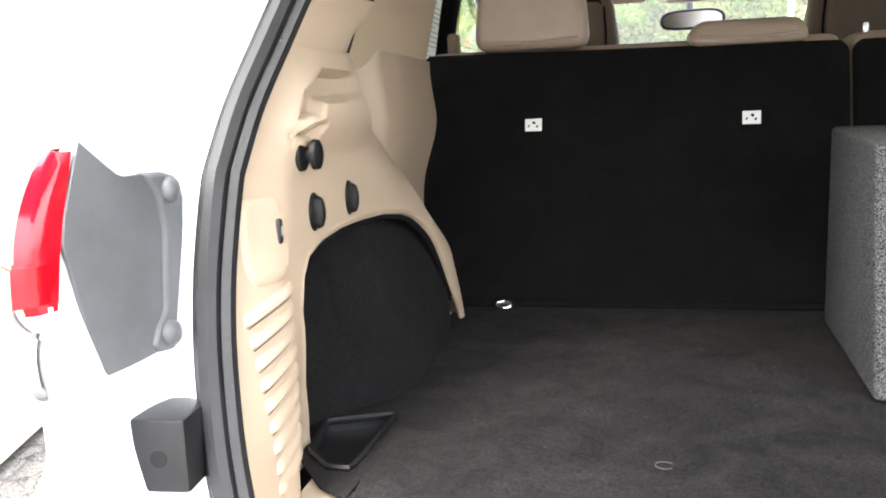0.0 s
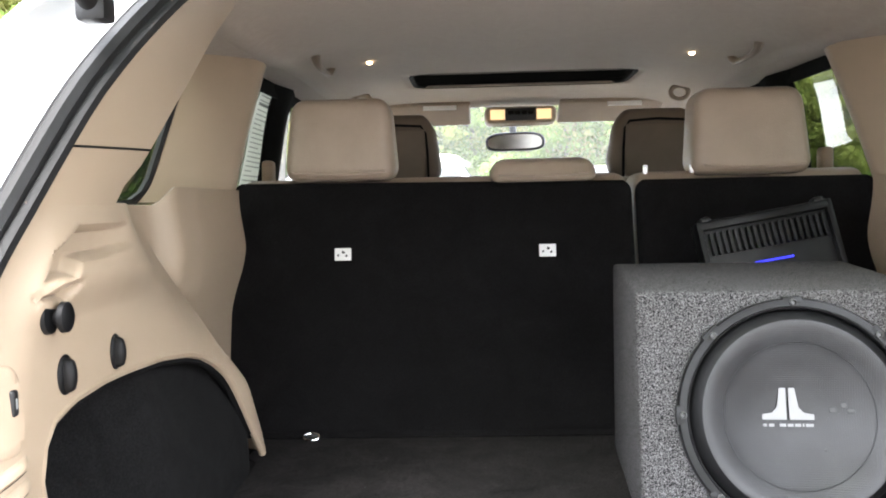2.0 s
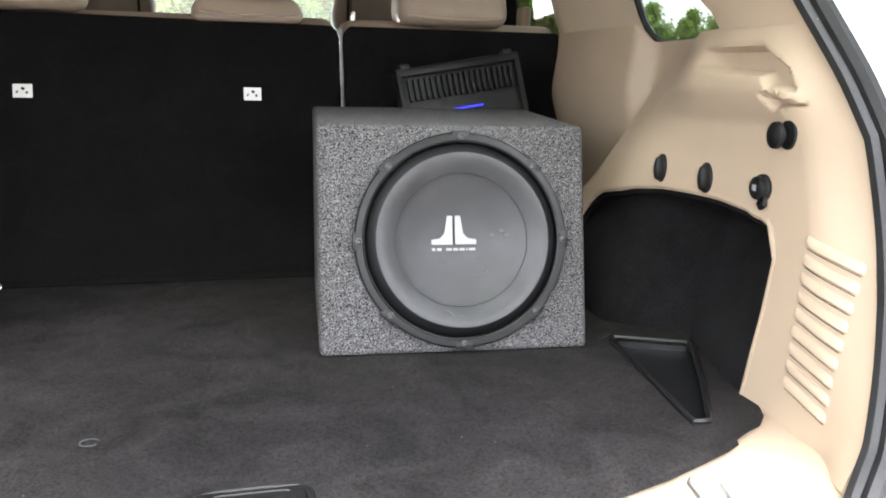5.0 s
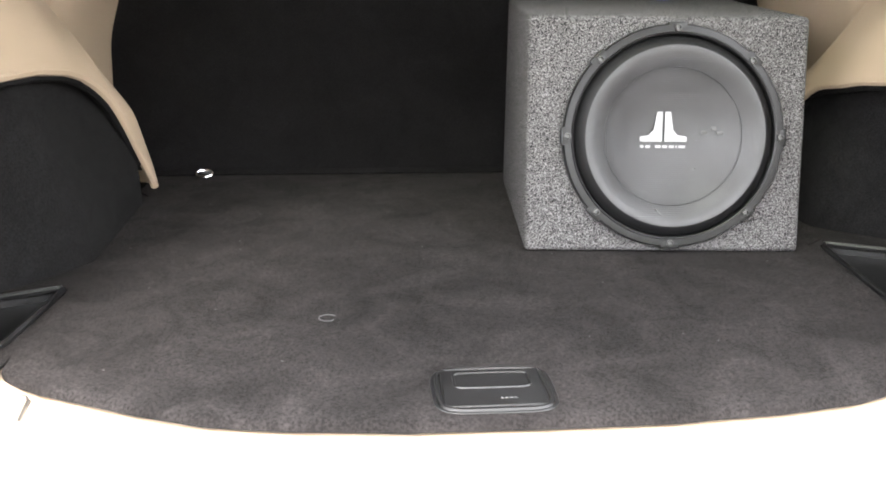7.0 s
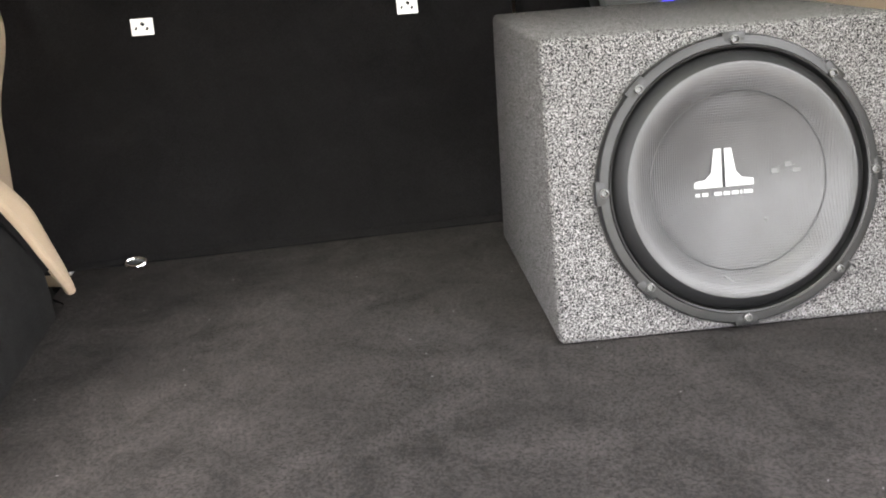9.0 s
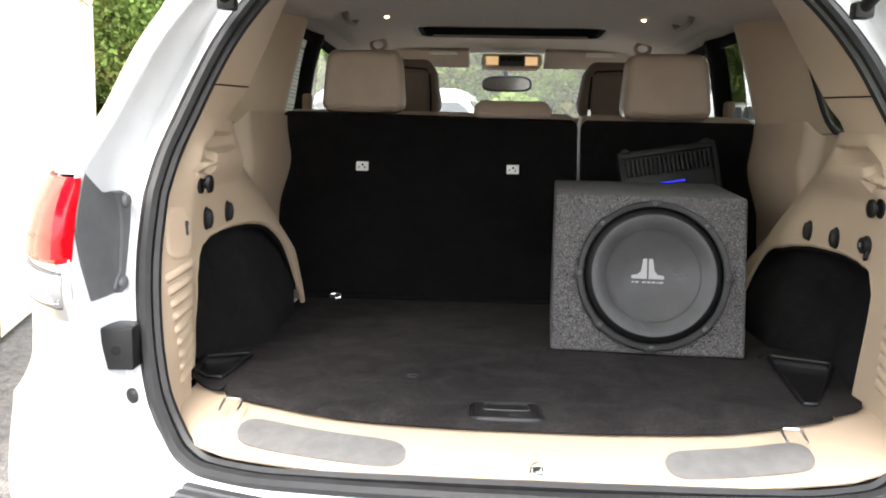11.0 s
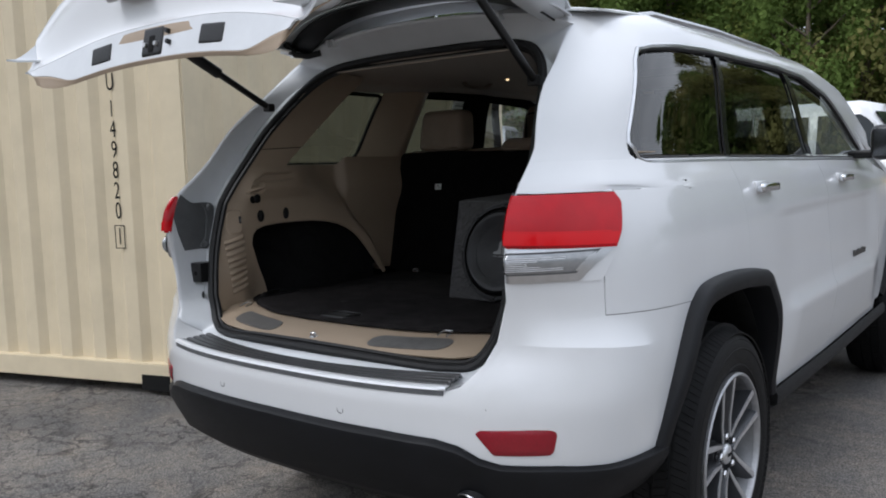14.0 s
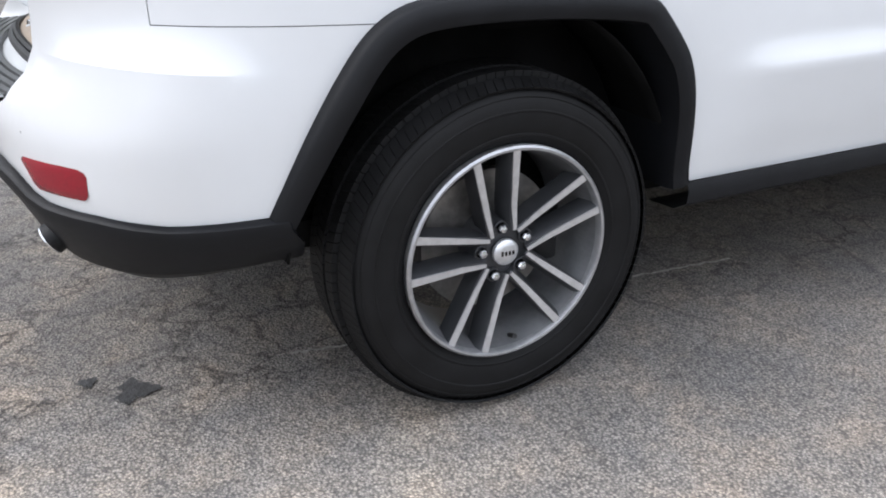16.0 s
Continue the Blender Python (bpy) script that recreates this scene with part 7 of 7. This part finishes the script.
OIL = material("old_oil_stain", (0.022, 0.022, 0.023), 0.6, vary=0.5, scale=60, bump=0.7, bump_scale=120)
FILLER = material("pale_crack_dust", (0.30, 0.29, 0.26), 0.95, vary=0.3, scale=60)
blot("oil_stain", 0.447, 0.20, 0.045, OIL, "small dark oil stain on the asphalt", 5)
blot("oil_stain", 0.36, 0.10, 0.02, OIL, "small dark oil stain on the asphalt", 8)
rng = random.Random(21)
for pts in ([(0.455, 0.58), (0.466, 0.65), (0.482, 0.76), (0.49, 0.85)], [(0.495, 1.60), (0.505, 1.75), (0.52, 1.90), (0.54, 2.05)]):
    fine = []
    for a, b in zip(pts, pts[1:]):
        for q in lin(0, 1, 6)[:-1]:
            fine.append((a[0] + (b[0] - a[0]) * q + rng.uniform(-0.006, 0.006), a[1] + (b[1] - a[1]) * q + rng.uniform(-0.006, 0.006)))
    bm = grid(lambda i, v: (fine[i][0] + (v - 0.5) * rng.uniform(0.004, 0.014), fine[i][1], 0.0045), range(len(fine)), [0, 1])
    tagged(part("crack_line", bm, FILLER, None), "pale dusty crack in the asphalt", "crack", "", "structure")

# ---- shipping container ----
cont = empty("shipping_container", "cream painted corrugated steel shipping container", "container")
CA = radians(17.0)
CO = Vector((-2.188, 1.275, 0.0))
CE, CD = Vector((-math.cos(CA), -math.sin(CA), 0)), Vector((-math.sin(CA), math.cos(CA), 0))
CH, CLEN, CWID = 2.62, 6.06, 2.44


def cpt(e, d, z):
    return CO + CE * e + CD * d + Vector((0, 0, z))


def cbox(e0, e1, d0, d1, z0, z1, r=0.0):
    bm = bmesh.new()
    vv = [bm.verts.new(cpt(e, d, z)) for z in (z0, z1) for e, d in ((e0, d0), (e1, d0), (e1, d1), (e0, d1))]
    for q in ((0, 1, 2, 3), (4, 5, 6, 7), (0, 1, 5, 4), (1, 2, 6, 5), (2, 3, 7, 6), (3, 0, 4, 7)):
        bm.faces.new([vv[i] for i in q])
    if r:
        bmesh.ops.bevel(bm, geom=bm.edges[:], offset=r, segments=2, affect="EDGES")
    return bm


def wave(length, start, period, depth):
    out = [(start, 0.0)]
    p = start
    while p + period < length - 0.05:
        out += [(p + period * 0.30, 0.0), (p + period * 0.48, depth), (p + period * 0.80, depth), (p + period * 0.98, 0.0)]
        p += period
    return out + [(length, 0.0)]


for nm, pts, fn in (("end_wall", wave(CWID - 0.10, 0.16, 0.262, 0.034), lambda a, o, z: cpt(a, 0.03 + o, z)),
                    ("side_wall", wave(CLEN - 0.10, 0.12, 0.278, 0.036), lambda a, o, z: cpt(0.025 + o, a, z))):
    bm = grid(lambda i, z: fn(pts[i][0], pts[i][1], z), range(len(pts)), [0.17, 0.8, 1.5, 2.2, 2.48])
    part(nm, bm, CONTAINER, cont, smooth=False, thick=0.004)
part("side_wall_far", cbox(CWID - 0.04, CWID - 0.02, 0.1, CLEN - 0.1, 0.16, 2.5), CONTAINER, cont, smooth=False)
part("roof_panel", cbox(0.03, CWID - 0.03, 0.03, CLEN - 0.03, 2.54, 2.57), CONTAINER, cont, smooth=False)
part("corner_post", cbox(0.0, 0.16, 0.0, 0.13, 0.12, 2.50, 0.012), CONTAINER, cont)
part("corner_post", cbox(CWID - 0.16, CWID, 0.0, 0.13, 0.12, 2.50, 0.012), CONTAINER, cont)
part("corner_post", cbox(0.0, 0.12, CLEN - 0.13, CLEN, 0.12, 2.50, 0.012), CONTAINER, cont)
part("corner_post", cbox(CWID - 0.16, CWID, CLEN - 0.13, CLEN, 0.12, 2.50, 0.012), CONTAINER, cont)
part("bottom_end_rail", cbox(0.17, CWID - 0.17, 0.0, 0.09, 0.06, 0.185, 0.006), CONTAINER, cont)
part("bottom_side_rail", cbox(0.0, 0.06, 0.17, CLEN - 0.17, 0.045, 0.185, 0.006), CONTAINER, cont)
part("top_end_rail", cbox(0.12, CWID - 0.12, 0.0, 0.08, 2.47, 2.58, 0.006), CONTAINER, cont)
part("top_side_rail", cbox(0.0, 0.06, 0.12, CLEN - 0.12, 2.47, 2.58, 0.006), CONTAINER, cont)
for e in (0.0, CWID - 0.165):
    for d in (0.0, CLEN - 0.18):
        for z in (0.0, CH - 0.118):
            cst = part("corner_casting", cbox(e - 0.004, e + 0.169, d - 0.004, d + 0.182, z + 0.002, z + 0.12, 0.008), RUST, cont, "chipped corner casting")
            if z == 0.0 and d == 0.0:
                def slot(c, dirv, nrm):
                    pts = [(0.022 * math.copysign(abs(math.cos(a)) ** 0.8, math.cos(a)), 0.036 * math.sin(a)) for a in lin(0, 2 * math.pi, 24)[:-1]]
                    bm = bmesh.new()
                    bm.faces.new([bm.verts.new(c + dirv * a + Vector((0, 0, b)) + nrm * 0.006) for a, b in pts])
                    return bm
                part("casting_slot", slot(cpt(e + 0.085, -0.004, 0.062), CE, -CD), INK, cst, thick=0.004)
                if e == 0.0:
                    part("casting_slot", slot(cpt(-0.004, 0.09, 0.062), CD, -CE), INK, cst, thick=0.004)
part("fork_pocket", cbox(0.20, 0.40, -0.003, 0.03, 0.03, 0.12), INK, cont)
part("fork_pocket", cbox(-0.003, 0.03, 2.05, 2.41, 0.05, 0.16), INK, cont)
part("fork_pocket", cbox(-0.003, 0.03, 3.65, 4.01, 0.05, 0.16), INK, cont)
BACK = Matrix(((-CE.x, 0, -CD.x, 0), (-CE.y, 0, -CD.y, 0), (0, 1, 0, 0), (0, 0, 0, 1)))
for ch, z in zip("FBXU1498201", (2.135, 2.022, 1.908, 1.795, 1.645, 1.530, 1.414, 1.297, 1.180, 1.064, 0.917)):
    bm = text_bm(ch, 0.138, 0.0008)
    p = cpt(0.51, 0.022, z)
    bm.transform(Matrix.Translation(p) @ BACK @ Matrix.Diagonal((0.62, 1, 1, 1)))
    part("code_letter", bm, INK, cont, smooth=False)
for e0, e1, z0, z1 in ((0.475, 0.545, 0.980, 0.985), (0.475, 0.545, 0.850, 0.855), (0.475, 0.479, 0.850, 0.985), (0.541, 0.545, 0.850, 0.985)):
    part("code_frame", cbox(e0, e1, 0.020, 0.023, z0, z1), INK, cont)


# ---- lamp pole, vehicles ----
pole = empty("lamp_pole", "grey metal lamp pole with a yellow foot on a concrete base", "lamp pole", at=(3.91, 22.0, ground_z(3.9, 22)))
part("base", lathe([(-0.1, 0.29), (0.60, 0.28), (0.64, 0.25), (0.64, 0.0005)], 28, m=pose(0, 0, 0, 0, -90, 0)), CONCRETE, pole, "round concrete base")
part("yellow_foot", lathe([(0.60, 0.085), (1.22, 0.08), (1.22, 0.0005)], 16, m=pose(0, 0, 0, 0, -90, 0)), YELLOW, pole, "yellow painted pole foot")
part("pole", lathe([(1.2, 0.072), (9.0, 0.052), (9.0, 0.0005)], 16, m=pose(0, 0, 0, 0, -90, 0)), POLE_GREY, pole)
part("lamp_head", rounded_box(-0.7, 0.1, -0.18, 0.18, 8.9, 9.05, 0.04, 2), POLE_GREY, pole)


def make_vehicle(name, label, category, paint, length, height, hood, truck, at, turn):
    """A parked vehicle, nose towards +y: body, glass, wheels, lamps."""
    v = empty(name, label, category)
    w, low, beltz = 0.93, 0.38, height * 0.60
    def body(u, k):
        y = length * (u - 0.5)
        taper = max(0.0, 1 - abs(2 * u - 1) ** 7) ** 0.5
        top = f(u, [0, 0.02, 0.72, 0.80, 0.97, 1], [beltz * 0.9, beltz, beltz, beltz * 0.98, beltz * 0.86, beltz * 0.7])
        ang = [(-1, low), (-1.0, low + 0.3), (-0.985, top - 0.06), (-0.93, top), (0.93, top), (0.985, top - 0.06), (1.0, low + 0.3), (1, low)]
        x, z = ang[k]
        return (x * w * (0.82 + 0.18 * taper), y, z)
    part("body", grid(body, lin(0, 1, 30), range(8)), paint, v, thick=0.02)
    u0, u1 = (0.40, 0.72) if truck else (0.03, 0.72)
    def roof(s, k):
        y = length * (u0 + (u1 - u0) * s - 0.5)
        up = f(s, [0, 0.06 if truck else 0.14, 0.7, 1.0], [0, 1, 1, 0.0])
        z = beltz + (height - beltz) * up
        x = [(-0.9, beltz - 0.02), (-0.9 + 0.12 * up, z - 0.10 * up), (-0.66, z), (0.66, z), (0.9 - 0.12 * up, z - 0.10 * up), (0.9, beltz - 0.02)][k]
        return (x[0] * w, y, x[1])
    part("cabin", grid(roof, lin(0, 1, 30), range(6)), paint, v, thick=0.02)
    for s in (1, -1):
        for a, b in (((0.05, 0.44), (0.50, 0.78)) if truck else ((0.10, 0.30), (0.335, 0.53), (0.56, 0.76))):
            def gl(p, q):
                t = a + (b - a) * p
                up = f(t, [0, 0.06 if truck else 0.14, 0.7, 1.0], [0, 1, 1, 0.0]) * 0.78
                z = beltz + 0.05 + (height - beltz - 0.05) * up * q * 0.95
                x = 0.9 - 0.12 * ((z - beltz) / (height - beltz)) + 0.02
                return (s * x * w, length * (u0 + (u1 - u0) * t - 0.5), z)
            part("window", grid(gl, lin(0, 1, 8), lin(0, 1, 3)), FAR_GLASS, v, thick=0.01)
        for u in (0.2, 0.8):
            wl_ = part("wheel", lathe([(-0.10, 0.2), (-0.12, 0.33), (-0.09, 0.37), (0.09, 0.37), (0.12, 0.33), (0.10, 0.24)], 24, m=pose(s * 0.82, length * (u - 0.5), 0.37)), TYRE, v)
            part("rim", lathe([(s * 0.10, 0.24), (s * 0.08, 0.2), (s * 0.10, 0.06), (s * 0.11, 0.0005)], 20, m=pose(s * 0.82, length * (u - 0.5), 0.37)), WHEEL_SILVER, wl_)
        part("tail_lamp", rounded_box(-0.08, 0.08, -0.03, 0.03, -0.12, 0.12, 0.02, 2, pose(s * 0.78, -length / 2 + 0.03, beltz - 0.18)), RED_LENS, v)
        part("headlamp", rounded_box(-0.12, 0.12, -0.05, 0.05, -0.08, 0.08, 0.02, 2, pose(s * 0.70, length / 2 - 0.10, beltz - 0.22)), CLEAR_LENS, v)
    def ws(p, q, fr):
        a, b = (0.72, 0.985) if fr else (0.0, 0.055 if truck else 0.12)
        t = a + (b - a) * q
        up = f(t, [0, 0.06 if truck else 0.14, 0.7, 1.0], [0, 1, 1, 0.0])
        z = beltz + (height - beltz) * up + 0.012
        return (p * 0.72 * w, length * (u0 + (u1 - u0) * t - 0.5) + (0.012 if fr else -0.012), z)
    for fr in (True, False):
        part("window", grid(lambda p, q: ws(p, q, fr), lin(-1, 1, 6), lin(0.08, 0.92, 4)), FAR_GLASS, v, thick=0.01)
    part("bumper", rounded_box(-0.86, 0.86, -0.12, 0.1, -0.12, 0.12, 0.05, 3, pose(0, -length / 2 + 0.02, 0.5)), paint, v)
    v.matrix_basis = pose(at[0], at[1], ground_z(*at) - 0.01, 0, 0, turn)
    return v


make_vehicle("white_suv", "white SUV parked across the lot ahead", "car", PAINT, 4.75, 1.72, True, False, (-2.1, 10.6), 84)
make_vehicle("black_pickup", "black pickup truck parked at the edge of the lot", "pickup truck", TRUCK_BLACK, 5.7, 1.92, True, True, (12.2, 38.5), 78)
make_vehicle("dark_red_suv", "dark red SUV parked at the far edge of the lot", "car", DARK_RED_PAINT, 4.6, 1.7, True, False, (5.6, 41.0), 4)
make_vehicle("white_pickup", "white pickup truck parked far off in the lot", "pickup truck", PAINT, 5.6, 1.85, True, True, (21.5, 33.0), 60)
make_vehicle("white_car", "white car parked far off in the lot", "car", PAINT, 4.5, 1.5, True, False, (27.5, 35.0), 62)
make_vehicle("grey_car", "silver car parked beyond the container", "car", WHEEL_SILVER, 4.6, 1.55, True, False, (-13.5, 21.0), 20)


# ---- trees ----
def make_tree(seed, leaf, h):
    rg = random.Random(seed)
    t = empty("tree", "broad-leaved tree in spring leaf at the edge of the lot", "tree", "trees round the lot")
    bm = tube([(0, 0, -0.3), (0.1, 0.05, h * 0.25), (-0.1, 0.1, h * 0.5), (0.1, 0, h * 0.8)], [0.28, 0.22, 0.15, 0.04], 8)
    tips = []
    for i in range(9):
        a, z0 = rg.uniform(0, 6.28), h * rg.uniform(0.22, 0.65)
        r = h * rg.uniform(0.14, 0.26)
        p0, p1, p2 = Vector((0, 0.05, z0)), Vector((r * 0.5 * math.cos(a), r * 0.5 * math.sin(a), z0 + r * 0.4)), Vector((r * math.cos(a), r * math.sin(a), z0 + r * 0.8))
        tube([p0, p1, p2], [0.09, 0.06, 0.02], 6, bm)
        tips.append(p2)
    part("trunk", bm, BARK, t)
    clumps = []
    for i in range(44):
        z = h * rg.uniform(0.10, 1.0)
        wmax = h * 0.30 * math.sin(math.pi * min(0.95, max(0.12, (z / h) ** 0.8)))
        a, r = rg.uniform(0, 6.28), wmax * math.sqrt(rg.random())
        clumps.append((Vector((r * math.cos(a), r * math.sin(a), z)), h * rg.uniform(0.06, 0.12)))
    clumps += [(p, h * 0.08) for p in tips]
    verts, faces = [], []
    for c, r in clumps:
        for i in range(330):
            d = Vector((rg.gauss(0, 1), rg.gauss(0, 1), rg.gauss(0, 0.8))).normalized()
            p = c + d * r * (0.15 + 1.0 * rg.random() ** 0.55)
            e1 = Vector((rg.gauss(0, 1), rg.gauss(0, 1), rg.gauss(0, 1))).normalized()
            e2 = e1.cross(d + Vector((0.01, 0.02, 0.03))).normalized()
            s = rg.uniform(0.08, 0.21)
            k = len(verts)
            verts += [p - e1 * s, p + e2 * s * 0.6, p + e1 * s, p - e2 * s * 0.6]
            faces.append((k, k + 1, k + 2, k + 3))
    me = bpy.data.meshes.new("crown")
    me.from_pydata([tuple(q) for q in verts], [], faces)
    me.materials.append(leaf)
    ob = new("crown", me)
    ob.parent = t
    return t


kinds = [make_tree(1, LEAF_A, 13.0), make_tree(2, LEAF_B, 15.0), make_tree(3, LEAF_C, 14.0), make_tree(5, LEAF_A, 9.0), make_tree(7, LEAF_B, 10.0)]
rng = random.Random(77)
spots = []
for i in range(34):
    a = radians(-34 + 51 * (i + rng.uniform(-0.3, 0.3)) / 33)
    r = 52 + rng.uniform(0, 5) + (9 if i % 2 else 0)
    spots.append((r * math.sin(a), r * math.cos(a), rng.choice((0, 1, 2, 1)) if a < 0.1 else rng.choice((2, 1, 2)), rng.uniform(0.9, 1.25)))
for i in range(22):
    a = radians(20 + 54 * (i + rng.uniform(-0.3, 0.3)) / 21)
    r = 104 + rng.uniform(0, 16)
    spots.append((r * math.sin(a), r * math.cos(a), rng.choice((3, 4, 3)), rng.uniform(0.75, 1.1)))
for i in range(7):
    a = radians(17 + 1.15 * i)
    r = 50 + rng.uniform(0, 6)
    spots.append((r * math.sin(a), r * math.cos(a), (1, 4, 4, 3, 4, 3, 4)[i], rng.uniform(0.72, 0.85) if i == 0 else rng.uniform(0.85, 0.98)))
for i in range(14):
    spots.append((75 + rng.uniform(-3, 8), -50 + 7.0 * i, rng.choice((3, 4, 3)), rng.uniform(0.7, 1.0)))
for i in range(14):
    spots.append((-34 + rng.uniform(-4, 4), -12 + 5.2 * i, rng.choice((3, 4, 1)), rng.uniform(0.85, 1.2)))
for i in range(12):
    spots.append((-36 + 6.4 * i, -58 + rng.uniform(-5, 5), rng.choice((3, 4, 1)), rng.uniform(0.8, 1.1)))
used = set()
for x, y, kd, s in spots:
    m = pose(x, y, ground_z(x, y) - 0.1, 0, 0, rng.uniform(0, 360)) @ Matrix.Diagonal((s, s, s * rng.uniform(0.9, 1.15), 1))
    if kd in used:
        ob = copy_thing(kinds[kd], m)
    else:
        used.add(kd)
        ob = kinds[kd]
    ob.matrix_basis = m
# low shrubs in front of the wood, one sheet of leaves
verts, faces = [], []
for i in range(9000):
    x = rng.uniform(-34, 34)
    y = 49.5 + rng.uniform(-1.2, 2.5) + 1.5 * math.sin(x * 0.4)
    z = ground_z(x, y) + 0.1 + rng.random() ** 0.8 * (1.3 + 0.9 * math.sin(x * 0.9) + 0.7 * math.sin(x * 0.37 + 1))
    p, e1 = Vector((x, y, z)), Vector((rng.gauss(0, 1), rng.gauss(0, 1), rng.gauss(0, 1))).normalized()
    e2 = e1.orthogonal()
    s = rng.uniform(0.12, 0.28)
    k = len(verts)
    verts += [tuple(p - e1 * s), tuple(p + e2 * s * 0.6), tuple(p + e1 * s), tuple(p - e2 * s * 0.6)]
    faces.append((k, k + 1, k + 2, k + 3))
me = bpy.data.meshes.new("shrubs")
me.from_pydata(verts, [], faces)
me.materials.append(LEAF_B)
shrubs = tagged(new("shrubs", me), "low green shrubs along the edge of the wood", "shrubs", "", "stuff")
